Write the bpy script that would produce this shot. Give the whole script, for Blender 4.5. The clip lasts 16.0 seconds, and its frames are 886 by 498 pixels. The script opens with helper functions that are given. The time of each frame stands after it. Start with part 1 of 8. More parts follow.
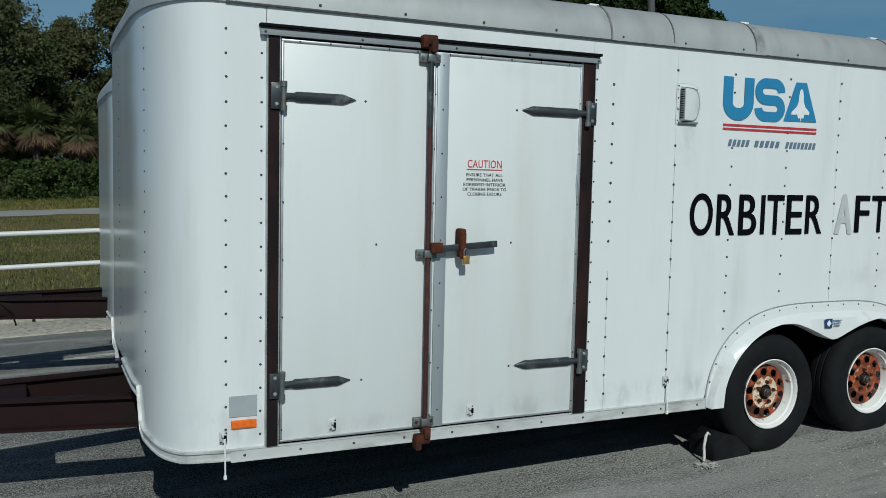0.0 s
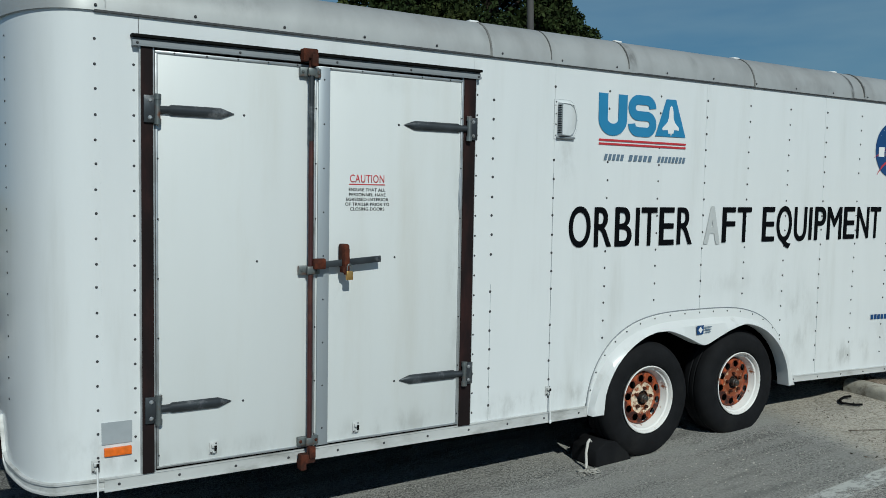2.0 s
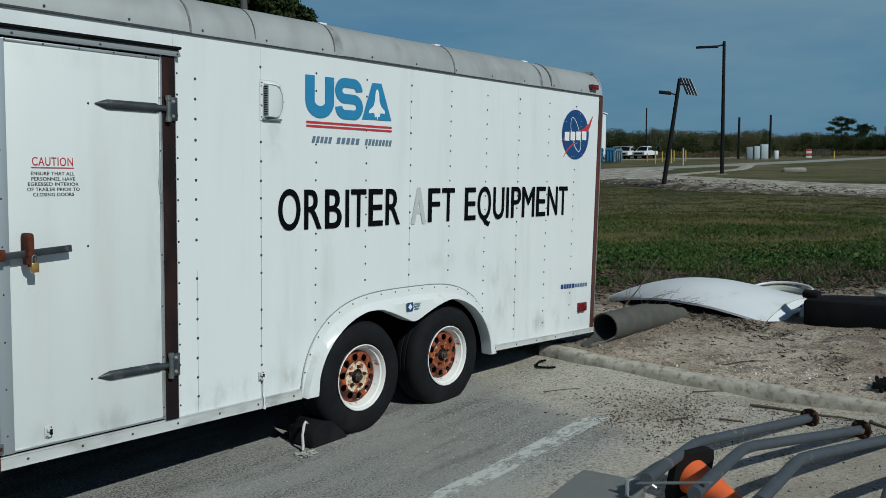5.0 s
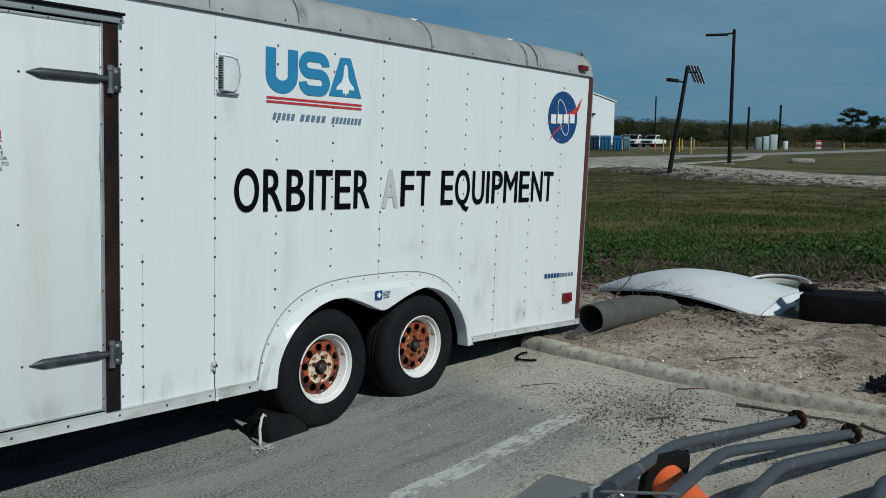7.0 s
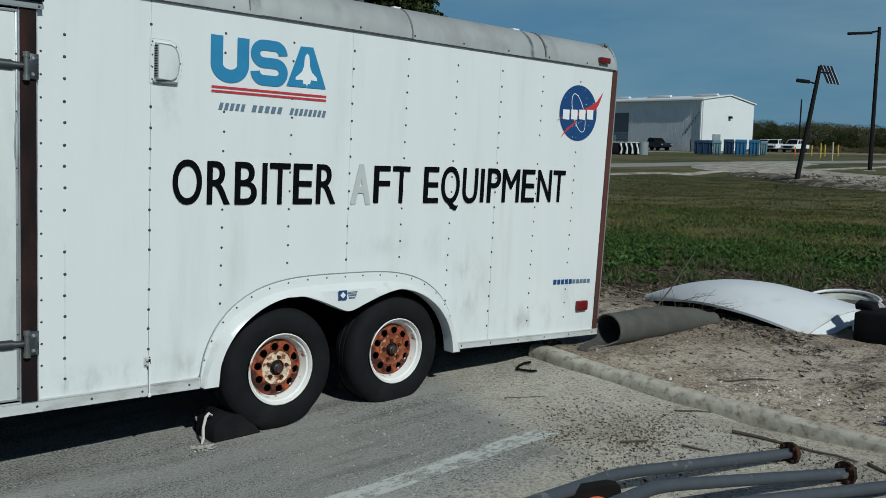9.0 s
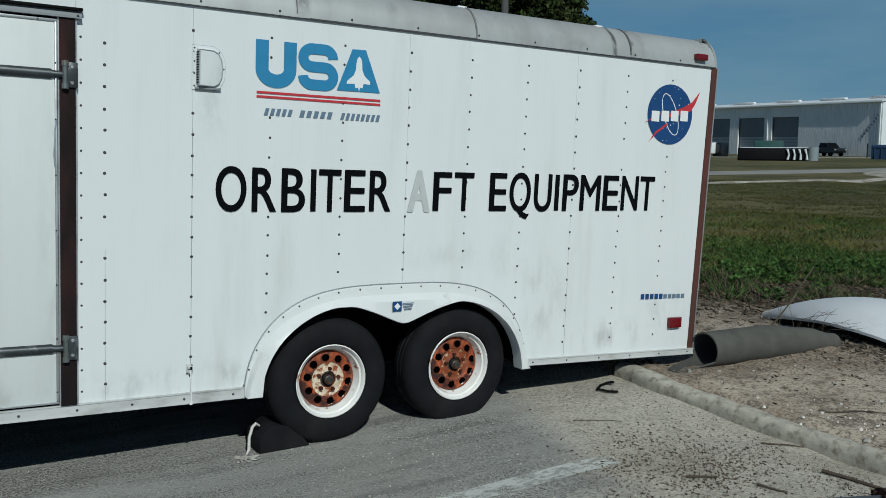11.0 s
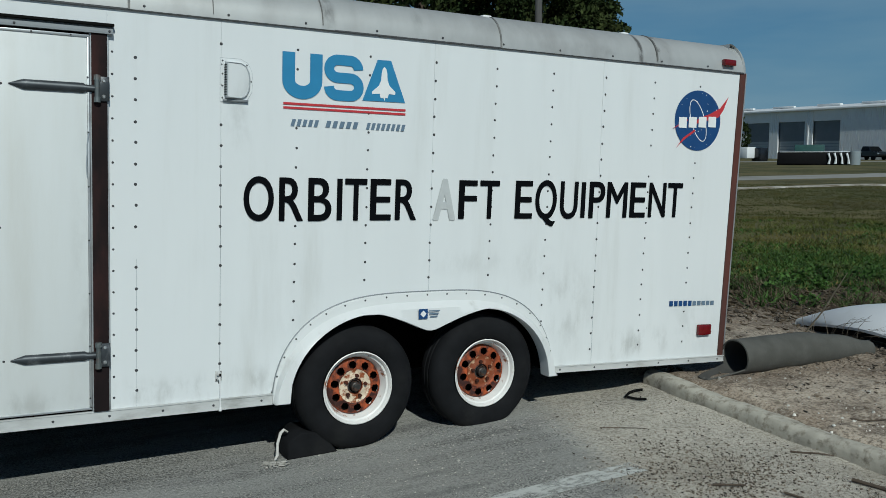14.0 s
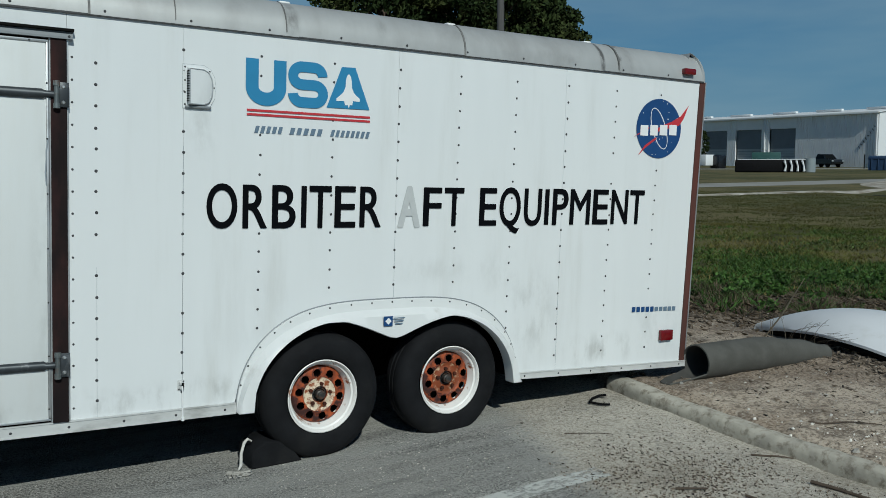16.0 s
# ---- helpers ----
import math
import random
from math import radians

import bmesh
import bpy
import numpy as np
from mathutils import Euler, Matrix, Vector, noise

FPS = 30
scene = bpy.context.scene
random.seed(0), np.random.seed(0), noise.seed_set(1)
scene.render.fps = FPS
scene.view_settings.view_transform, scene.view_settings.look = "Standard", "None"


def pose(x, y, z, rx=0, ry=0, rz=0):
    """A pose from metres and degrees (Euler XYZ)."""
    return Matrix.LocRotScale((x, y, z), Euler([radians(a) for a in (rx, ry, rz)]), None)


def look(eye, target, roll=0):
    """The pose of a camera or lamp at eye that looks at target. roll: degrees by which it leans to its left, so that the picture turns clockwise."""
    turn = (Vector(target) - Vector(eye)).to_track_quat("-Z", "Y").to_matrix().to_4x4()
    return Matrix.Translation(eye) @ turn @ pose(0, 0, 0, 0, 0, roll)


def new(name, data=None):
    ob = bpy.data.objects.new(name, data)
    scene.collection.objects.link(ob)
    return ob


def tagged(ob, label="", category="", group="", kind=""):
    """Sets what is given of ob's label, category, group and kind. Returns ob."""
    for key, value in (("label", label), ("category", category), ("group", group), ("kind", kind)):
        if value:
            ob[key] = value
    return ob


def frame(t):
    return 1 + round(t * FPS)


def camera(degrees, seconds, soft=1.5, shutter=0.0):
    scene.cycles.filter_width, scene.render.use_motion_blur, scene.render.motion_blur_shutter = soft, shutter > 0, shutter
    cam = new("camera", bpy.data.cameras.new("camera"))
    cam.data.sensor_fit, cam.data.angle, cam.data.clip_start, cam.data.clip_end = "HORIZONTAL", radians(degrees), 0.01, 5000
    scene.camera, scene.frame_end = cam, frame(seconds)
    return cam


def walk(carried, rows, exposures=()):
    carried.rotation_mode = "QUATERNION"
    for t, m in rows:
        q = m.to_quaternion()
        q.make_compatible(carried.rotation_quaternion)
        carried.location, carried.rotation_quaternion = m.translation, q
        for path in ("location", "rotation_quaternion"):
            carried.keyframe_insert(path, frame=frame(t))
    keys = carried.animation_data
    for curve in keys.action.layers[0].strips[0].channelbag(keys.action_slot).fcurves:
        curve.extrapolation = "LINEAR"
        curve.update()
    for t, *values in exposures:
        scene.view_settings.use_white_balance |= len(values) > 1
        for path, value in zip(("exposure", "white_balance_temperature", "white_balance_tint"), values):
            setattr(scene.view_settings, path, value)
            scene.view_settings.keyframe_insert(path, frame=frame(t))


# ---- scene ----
cam = camera(53.2, 16.0, soft=0.85)
PATH = [
    (0, (0.093, 0.336, 1.735), (0.923, 2.146, 1.543), -0.8),
    (0.5, (0.093, 0.361, 1.753), (0.936, 2.165, 1.561), -1),
    (1, (0.093, 0.343, 1.747), (0.976, 2.130, 1.571), -1.1),
    (1.5, (0.094, 0.353, 1.741), (1.056, 2.098, 1.577), -0.9),
    (2, (0.112, 0.345, 1.750), (1.169, 2.034, 1.580), -0.9),
    (2.5, (0.141, 0.333, 1.746), (1.308, 1.948, 1.569), -0.8),
    (3, (0.148, 0.358, 1.759), (1.431, 1.881, 1.574), -0.5),
    (3.5, (0.157, 0.330, 1.758), (1.540, 1.763, 1.572), -0.7),
    (4, (0.162, 0.318, 1.762), (1.626, 1.665, 1.557), -0.9),
    (4.5, (0.167, 0.311, 1.762), (1.684, 1.597, 1.550), -0.9),
    (7, (0.544, 0.337, 1.729), (2.051, 1.627, 1.474), 0.2),
    (7.5, (0.762, 0.150, 1.712), (2.228, 1.485, 1.451), 0.4),
    (8, (0.980, 0.045, 1.697), (2.382, 1.446, 1.436), -0.4),
    (8.5, (1.238, -0.007, 1.702), (2.613, 1.424, 1.456), 0.7),
    (9, (1.450, -0.144, 1.689), (2.747, 1.357, 1.436), 0.8),
    (9.5, (1.663, -0.193, 1.680), (2.799, 1.432, 1.416), 0.6),
    (9.7, (1.747, -0.175, 1.673), (2.848, 1.476, 1.422), 0.7),
    (12, (2.127, -0.339, 1.675), (3.082, 1.399, 1.415), -0.4),
    (12.5, (2.111, -0.344, 1.682), (3.024, 1.413, 1.402), -0.4),
    (13, (2.104, -0.323, 1.678), (2.998, 1.445, 1.406), -0.4),
    (13.5, (2.105, -0.322, 1.682), (3.027, 1.436, 1.440), -0.1),
    (14, (2.110, -0.324, 1.681), (3.049, 1.428, 1.459), -0.3),
    (14.5, (2.108, -0.322, 1.676), (3.071, 1.417, 1.457), -0.4),
    (15, (2.117, -0.310, 1.686), (3.110, 1.413, 1.473), -0.3),
    (15.5, (2.093, -0.324, 1.682), (3.104, 1.389, 1.474), -0.2),
    (16, (2.098, -0.322, 1.683), (3.111, 1.390, 1.476), -0.2),
]
walk(cam, [(t, look(eye, target, roll)) for t, eye, target, roll in PATH], exposures=[(0.0, -0.30, 6000, 0), (16.0, -0.30, 6000, 0)])

# ---- world, sun ----
SUN_TO = Vector((-0.22, -1.22, 1.0)).normalized()
world = bpy.data.worlds.new("world")
scene.world = world
world.use_nodes = True
wn, wl = world.node_tree.nodes, world.node_tree.links
wbg = wn["Background"]
sky = wn.new("ShaderNodeTexSky")
sky.sky_type = 'NISHITA'
sky.sun_disc = False
sky.sun_elevation = math.asin(SUN_TO.z)
sky.sun_rotation = math.atan2(SUN_TO.x, SUN_TO.y)
sky.air_density, sky.dust_density, sky.ozone_density = 0.9, 0.05, 4.0
# thin high cloud streaks over the blue
wco = wn.new("ShaderNodeTexCoord")
wmap = wn.new("ShaderNodeMapping")
wmap.inputs["Scale"].default_value = (0.55, 1.0, 4.2)
wmap.inputs["Rotation"].default_value = (radians(-16), radians(12), radians(25))
wno = wn.new("ShaderNodeTexNoise")
wno.inputs["Scale"].default_value = 2.1
wno.inputs["Detail"].default_value = 5.0
wno.inputs["Roughness"].default_value = 0.55
wra = wn.new("ShaderNodeMapRange")
wra.inputs["From Min"].default_value, wra.inputs["From Max"].default_value = 0.40, 0.66
wra.inputs["To Min"].default_value, wra.inputs["To Max"].default_value = 0.0, 0.62
wmx = wn.new("ShaderNodeMix")
wmx.data_type = 'RGBA'
wmx.inputs[7].default_value = (4.9, 7.0, 8.5, 1)
# blue-grey haze towards the horizon
wse = wn.new("ShaderNodeSeparateXYZ")
whz = wn.new("ShaderNodeMapRange")
whz.interpolation_type = 'SMOOTHSTEP'
whz.inputs["From Min"].default_value, whz.inputs["From Max"].default_value = -0.03, 0.40
whz.inputs["To Min"].default_value, whz.inputs["To Max"].default_value = 0.88, 0.0
whm = wn.new("ShaderNodeMix")
whm.data_type = 'RGBA'
whm.inputs[7].default_value = (1.55, 4.25, 7.1, 1)
wl.new(wco.outputs["Generated"], wse.inputs[0])
wl.new(wse.outputs["Z"], whz.inputs["Value"])
wl.new(whz.outputs["Result"], whm.inputs[0])
wl.new(wco.outputs["Generated"], wmap.inputs["Vector"])
wl.new(wmap.outputs["Vector"], wno.inputs["Vector"])
wl.new(wno.outputs["Fac"], wra.inputs["Value"])
# the streaks thin out overhead
wfa = wn.new("ShaderNodeMapRange")
wfa.interpolation_type = 'SMOOTHSTEP'
wfa.inputs["From Min"].default_value, wfa.inputs["From Max"].default_value = 0.62, 0.28
wmu = wn.new("ShaderNodeMath")
wmu.operation = 'MULTIPLY'
wl.new(wse.outputs["Z"], wfa.inputs["Value"])
wl.new(wfa.outputs["Result"], wmu.inputs[0])
wl.new(wra.outputs["Result"], wmu.inputs[1])
wl.new(wmu.outputs[0], wmx.inputs[0])
wl.new(sky.outputs["Color"], whm.inputs[6])
wl.new(whm.outputs[2], wmx.inputs[6])
wl.new(wmx.outputs[2], wbg.inputs["Color"])
wbg.inputs["Strength"].default_value = 0.052

sun = new("sun", bpy.data.lights.new("sun", 'SUN'))
sun.data.energy = 3.6
sun.data.angle = radians(0.53)
sun.data.color = (1.0, 0.955, 0.88)
sun.matrix_world = look(SUN_TO * 60, (0, 0, 0))


# ---- materials ----
def mat(name, colour, rough=0.6, metal=0.0, vary=0.15, scale=6.0, stretch=(1, 1, 1), second=None, amount=0.5, second_scale=2.0,
        sharp=0.12, bump=0.0, bump_scale=60.0, spec=0.5, second_rough=None, island=0.0):
    """Principled material: fine brightness grain, a second colour in patches, fine relief."""
    m = bpy.data.materials.new(name)
    m.use_nodes = True
    n, l = m.node_tree.nodes, m.node_tree.links
    b = n["Principled BSDF"]
    b.inputs["Roughness"].default_value = rough
    b.inputs["Metallic"].default_value = metal
    b.inputs["Specular IOR Level"].default_value = spec
    co = n.new("ShaderNodeTexCoord")
    mp = n.new("ShaderNodeMapping")
    mp.inputs["Scale"].default_value = stretch
    l.new(co.outputs["Object"], mp.inputs["Vector"])
    g = n.new("ShaderNodeTexNoise")
    g.inputs["Scale"].default_value, g.inputs["Detail"].default_value = scale, 6.0
    l.new(mp.outputs["Vector"], g.inputs["Vector"])
    r = n.new("ShaderNodeMapRange")
    r.inputs["From Min"].default_value, r.inputs["From Max"].default_value = 0.25, 0.75
    r.inputs["To Min"].default_value, r.inputs["To Max"].default_value = 1 - vary, 1 + vary
    l.new(g.outputs["Fac"], r.inputs["Value"])
    base = n.new("ShaderNodeMix")
    base.data_type, base.blend_type = 'RGBA', 'MULTIPLY'
    base.inputs[0].default_value = 1.0
    base.inputs[6].default_value = (*colour, 1)
    l.new(r.outputs["Result"], base.inputs[7])
    out = base.outputs[2]
    if second:
        p = n.new("ShaderNodeTexNoise")
        p.inputs["Scale"].default_value, p.inputs["Detail"].default_value = second_scale, 8.0
        p.inputs["Roughness"].default_value = 0.62
        l.new(mp.outputs["Vector"], p.inputs["Vector"])
        q = n.new("ShaderNodeMapRange")
        q.interpolation_type = 'SMOOTHSTEP'
        q.inputs["From Min"].default_value, q.inputs["From Max"].default_value = 0.75 - amount * 0.5 - sharp, 0.75 - amount * 0.5 + sharp
        l.new(p.outputs["Fac"], q.inputs["Value"])
        mx = n.new("ShaderNodeMix")
        mx.data_type = 'RGBA'
        l.new(q.outputs["Result"], mx.inputs[0])
        l.new(out, mx.inputs[6])
        mx.inputs[7].default_value = (*second, 1)
        out = mx.outputs[2]
        if second_rough is not None:
            rr = n.new("ShaderNodeMapRange")
            rr.inputs["To Min"].default_value, rr.inputs["To Max"].default_value = rough, second_rough
            l.new(q.outputs["Result"], rr.inputs["Value"])
            l.new(rr.outputs["Result"], b.inputs["Roughness"])
    if island:
        ge = n.new("ShaderNodeNewGeometry")
        ri = n.new("ShaderNodeMapRange")
        ri.inputs["To Min"].default_value, ri.inputs["To Max"].default_value = 1 - island, 1 + island
        l.new(ge.outputs["Random Per Island"], ri.inputs["Value"])
        mi = n.new("ShaderNodeMix")
        mi.data_type, mi.blend_type = 'RGBA', 'MULTIPLY'
        mi.inputs[0].default_value = 1.0
        l.new(out, mi.inputs[6])
        l.new(ri.outputs["Result"], mi.inputs[7])
        out = mi.outputs[2]
    l.new(out, b.inputs["Base Color"])
    if bump:
        h = n.new("ShaderNodeTexNoise")
        h.inputs["Scale"].default_value, h.inputs["Detail"].default_value = bump_scale, 4.0
        l.new(mp.outputs["Vector"], h.inputs["Vector"])
        bu = n.new("ShaderNodeBump")
        bu.inputs["Strength"].default_value = bump
        bu.inputs["Distance"].default_value = 0.01
        l.new(h.outputs["Fac"], bu.inputs["Height"])
        l.new(bu.outputs["Normal"], b.inputs["Normal"])
    return m


WHITE = mat("trailer_white", (0.74, 0.765, 0.77), 0.17, vary=0.02, scale=2.0, stretch=(3, 3, 0.35), second=(0.58, 0.59, 0.57), amount=0.05, second_scale=1.6, sharp=0.24, bump=0.02, bump_scale=3.0)
DOORW = mat("door_white", (0.70, 0.725, 0.72), 0.4, vary=0.02, scale=1.5, stretch=(3, 3, 0.4), second=(0.60, 0.60, 0.56), amount=0.14, second_scale=1.2, sharp=0.22, bump=0.02, bump_scale=2.0)
FENW = mat("fender_white", (0.70, 0.715, 0.71), 0.3, vary=0.03, scale=4, second=(0.5, 0.5, 0.47), amount=0.12, second_scale=5)
ALU = mat("aluminium_trim", (0.55, 0.57, 0.58), 0.42, 0.75, vary=0.1, scale=9, stretch=(0.4, 1, 1), second=(0.32, 0.32, 0.31), amount=0.3, second_scale=5)
RAILG = mat("rail_grey", (0.23, 0.25, 0.265), 0.55, 0.2, vary=0.12, scale=8, stretch=(0.3, 1, 1))
RUSTD = mat("dark_scale_rust", (0.024, 0.014, 0.011), 0.95, spec=0.15, vary=0.45, scale=30, second=(0.075, 0.034, 0.018), amount=0.3, second_scale=18, bump=0.5, bump_scale=60)
ALUL = mat("aluminium_flange", (0.42, 0.46, 0.49), 0.5, 0.5, vary=0.06, scale=6, stretch=(1, 1, 0.2))
WEED = mat("dry_stalk", (0.19, 0.155, 0.115), 0.9, vary=0.3, scale=20)
COVE = mat("roof_cove_metal", (0.450, 0.464, 0.459), 0.5, 0.3, vary=0.07, scale=7, stretch=(1.1, 0.6, 0.6), second=(0.33, 0.33, 0.325), amount=0.28, second_scale=2.4, sharp=0.2)
STAIN = mat("water_stain", (0.16, 0.16, 0.155), 0.8, vary=0.4, scale=14)
GASKET = mat("jamb_dark_red", (0.011, 0.0065, 0.007), 0.75, spec=0.2, vary=0.35, scale=8, stretch=(1, 1, 0.3), second=(0.045, 0.016, 0.014), amount=0.35, second_scale=4)
STRAP = mat("strap_steel", (0.050, 0.057, 0.064), 0.45, 0.5, vary=0.25, scale=16, second=(0.28, 0.29, 0.30), amount=0.2, second_scale=12)
ROD = mat("lock_rod_oxide", (0.050, 0.012, 0.012), 0.55, 0.0, vary=0.3, scale=14, second=(0.10, 0.035, 0.02), amount=0.28, second_scale=9)
GALV = mat("zinc_bracket", (0.17, 0.19, 0.19), 0.45, 0.6, vary=0.25, scale=30, second=(0.24, 0.09, 0.04), amount=0.25, second_scale=20)
RUST = mat("rust", (0.100, 0.028, 0.015), 0.9, 0.0, spec=0.2, vary=0.4, scale=40, second=(0.045, 0.018, 0.013), amount=0.5, second_scale=16, bump=0.4, bump_scale=90)
REARRED = mat("rear_post_oxide", (0.095, 0.029, 0.02), 0.6, vary=0.3, scale=8, stretch=(1, 1, 0.3), second=(0.07, 0.03, 0.024), amount=0.4, second_scale=5)
BRASS = mat("brass", (0.62, 0.38, 0.13), 0.35, 0.85, vary=0.15, scale=30)
RIVET = mat("rivet_dark", (0.045, 0.046, 0.05), 0.6, 0.0, vary=0.2, scale=50)
RUBBER = mat("tyre_rubber", (0.0095, 0.0100, 0.0115), 0.8, spec=0.15, vary=0.3, scale=9, second=(0.017, 0.017, 0.017), amount=0.25, second_scale=3, bump=0.15, bump_scale=50)
RIMW = mat("rim_white", (0.80, 0.79, 0.76), 0.4, vary=0.05, scale=12, second=(0.30, 0.10, 0.035), amount=0.24, second_scale=14, sharp=0.05)
HUBW = mat("hub_worn_white", (0.74, 0.62, 0.46), 0.6, vary=0.2, scale=20, second=(0.26, 0.065, 0.016), amount=0.45, second_scale=24, sharp=0.06, bump=0.3, bump_scale=80)
HUBR = mat("hub_rusted_white", (0.55, 0.38, 0.24), 0.6, vary=0.2, scale=20, second=(0.22, 0.050, 0.014), amount=0.66, second_scale=26, sharp=0.06, bump=0.3, bump_scale=80)
DISC = mat("wheel_disc_rust", (0.300, 0.058, 0.014), 0.6, vary=0.85, scale=24, second=(0.040, 0.010, 0.007), amount=0.46, second_scale=17, sharp=0.08, bump=0.4, bump_scale=70)
HUBG = mat("hub_grey", (0.050, 0.050, 0.048), 0.5, 0.4, vary=0.3, scale=40, second=(0.12, 0.05, 0.025), amount=0.3, second_scale=30)
# near-black, set this dark to deepen the shade under the trailer
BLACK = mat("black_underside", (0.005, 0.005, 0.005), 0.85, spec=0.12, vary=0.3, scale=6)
LENSR = mat("red_lens", (0.14, 0.005, 0.008), 0.18, vary=0.2, scale=40)
ORANGE = mat("orange_reflector", (0.80, 0.16, 0.015), 0.3, vary=0.18, scale=60)
GREYTAPE = mat("grey_patch", (0.36, 0.39, 0.41), 0.5, vary=0.06, scale=20)
INKBLK = mat("black_vinyl", (0.003, 0.0035, 0.005), 0.8, spec=0.06, vary=0.2, scale=20)
INKFADE = mat("ghost_vinyl", (0.50, 0.52, 0.52), 0.5, vary=0.06, scale=20)
INKBLUE = mat("cyan_blue_vinyl", (0.035, 0.22, 0.42), 0.42, vary=0.06, scale=10)
INKNAVY = mat("deep_blue_vinyl", (0.016, 0.062, 0.185), 0.5, spec=0.25, vary=0.08, scale=14)
INKRED = mat("red_vinyl", (0.50, 0.035, 0.045), 0.42, vary=0.08, scale=14)
INKGREY = mat("slate_vinyl", (0.13, 0.19, 0.26), 0.5, vary=0.08, scale=20)
INKWHITE = mat("white_vinyl", (0.80, 0.81, 0.81), 0.45, vary=0.03, scale=20)
OXBLOOD = mat("frame_oxblood", (0.0150, 0.0046, 0.0050), 0.7, spec=0.2, vary=0.25, scale=6, second=(0.010, 0.006, 0.006), amount=0.4, second_scale=3)
CONC = mat("kerb_concrete", (0.41, 0.385, 0.325), 0.9, vary=0.2, scale=14, second=(0.20, 0.175, 0.135), amount=0.34, second_scale=18, bump=0.45, bump_scale=30)
FELT = mat("tube_grey", (0.088, 0.087, 0.078), 0.95, vary=0.10, scale=12, second=(0.066, 0.065, 0.057), amount=0.4, second_scale=4, bump=0.35, bump_scale=120)
LINING = mat("tube_lining", (0.05, 0.049, 0.045), 0.95, vary=0.2, scale=14)
TRIMW = mat("trim_dirty_white", (0.60, 0.61, 0.60), 0.45, 0.15, vary=0.08, scale=9, stretch=(0.4, 1, 1), second=(0.33, 0.33, 0.31), amount=0.28, second_scale=6)
GLASSF = mat("fibreglass_white", (0.72, 0.74, 0.76), 0.35, vary=0.03, scale=3, second=(0.50, 0.50, 0.44), amount=0.14, second_scale=2.5, sharp=0.15)
GELGREEN = mat("fibreglass_rim", (0.50, 0.52, 0.47), 0.5, vary=0.1, scale=6)
TARBLK = mat("black_timber", (0.006, 0.006, 0.007), 0.85, spec=0.2, vary=0.4, scale=8, stretch=(1, 0.2, 1), bump=0.3, bump_scale=20)
PIPEG = mat("pipe_grey_paint", (0.062, 0.071, 0.084), 0.6, spec=0.3, vary=0.12, scale=14, second=(0.22, 0.21, 0.19), amount=0.18, second_scale=9, sharp=0.06)
CONEO = mat("cone_orange", (0.78, 0.15, 0.045), 0.5, vary=0.1, scale=10)
CONEB = mat("cone_base_black", (0.007, 0.007, 0.007), 0.8, spec=0.2, vary=0.3, scale=10)
PLATEG = mat("grey_crate", (0.16, 0.165, 0.16), 0.6, vary=0.1, scale=6)
STICK = mat("dead_wood", (0.085, 0.064, 0.047), 0.9, vary=0.3, scale=20, stretch=(0.3, 1, 1))
CABW = mat("cabinet_white", (0.46, 0.52, 0.54), 0.5, vary=0.06, scale=2)
PALEW = mat("sawn_wood", (0.52, 0.42, 0.27), 0.8, vary=0.2, scale=12, stretch=(0.2, 1, 1))
FRAY = mat("frayed_cloth", (0.40, 0.385, 0.35), 0.95, vary=0.2, scale=30)
TWINE = mat("bleached_cloth", (0.60, 0.58, 0.54), 0.9, vary=0.15, scale=30)
RAILW = mat("rail_white", (0.62, 0.63, 0.62), 0.45, vary=0.08, scale=8)
POLE = mat("pole_weathered", (0.012, 0.012, 0.013), 0.85, spec=0.2, vary=0.25, scale=5, stretch=(4, 4, 0.3))
POLEG = mat("utility_pole_wood", (0.085, 0.083, 0.082), 0.85, vary=0.2, scale=5, stretch=(4, 4, 0.3))
METALG = mat("shed_metal_grey", (0.850, 0.850, 0.850), 0.6, 0.0, vary=0.05, scale=0.6)
METALW = mat("shed_metal_white", (0.74, 0.76, 0.77), 0.5, vary=0.03, scale=0.5)
DOORG = mat("shed_door_grey", (0.180, 0.198, 0.222), 0.55, vary=0.08, scale=1)
DOORL = mat("shed_door_faded", (0.390, 0.413, 0.435), 0.55, vary=0.08, scale=1)
CARW = mat("car_white", (0.84, 0.85, 0.86), 0.25, vary=0.02, scale=3)
CARK = mat("car_dark", (0.012, 0.014, 0.018), 0.25, vary=0.1, scale=3)
CARG = mat("car_glass", (0.004, 0.005, 0.006), 0.5, spec=0.1, vary=0.1, scale=3)
BINB = mat("bin_blue", (0.025, 0.13, 0.27), 0.5, vary=0.15, scale=3)
BINN = mat("bin_navy", (0.012, 0.035, 0.085), 0.5, vary=0.2, scale=3)
BINC = mat("bin_pale", (0.16, 0.26, 0.31), 0.5, vary=0.15, scale=3)
TARPG = mat("tarp_green", (0.02, 0.075, 0.07), 0.7, vary=0.2, scale=2)
CABG = mat("cabinet_grey", (0.24, 0.28, 0.30), 0.5, vary=0.06, scale=2)
YELLOW = mat("bollard_yellow", (0.62, 0.42, 0.05), 0.55, vary=0.1, scale=6)
REDW = mat("barrier_red", (0.50, 0.07, 0.05), 0.6, vary=0.1, scale=4)
PANELS = mat("solar_cell", (0.016, 0.02, 0.034), 0.2, vary=0.15, scale=8)
BARK = mat("bark", (0.085, 0.062, 0.048), 0.95, vary=0.3, scale=10, stretch=(2, 2, 0.4), bump=0.6, bump_scale=20)
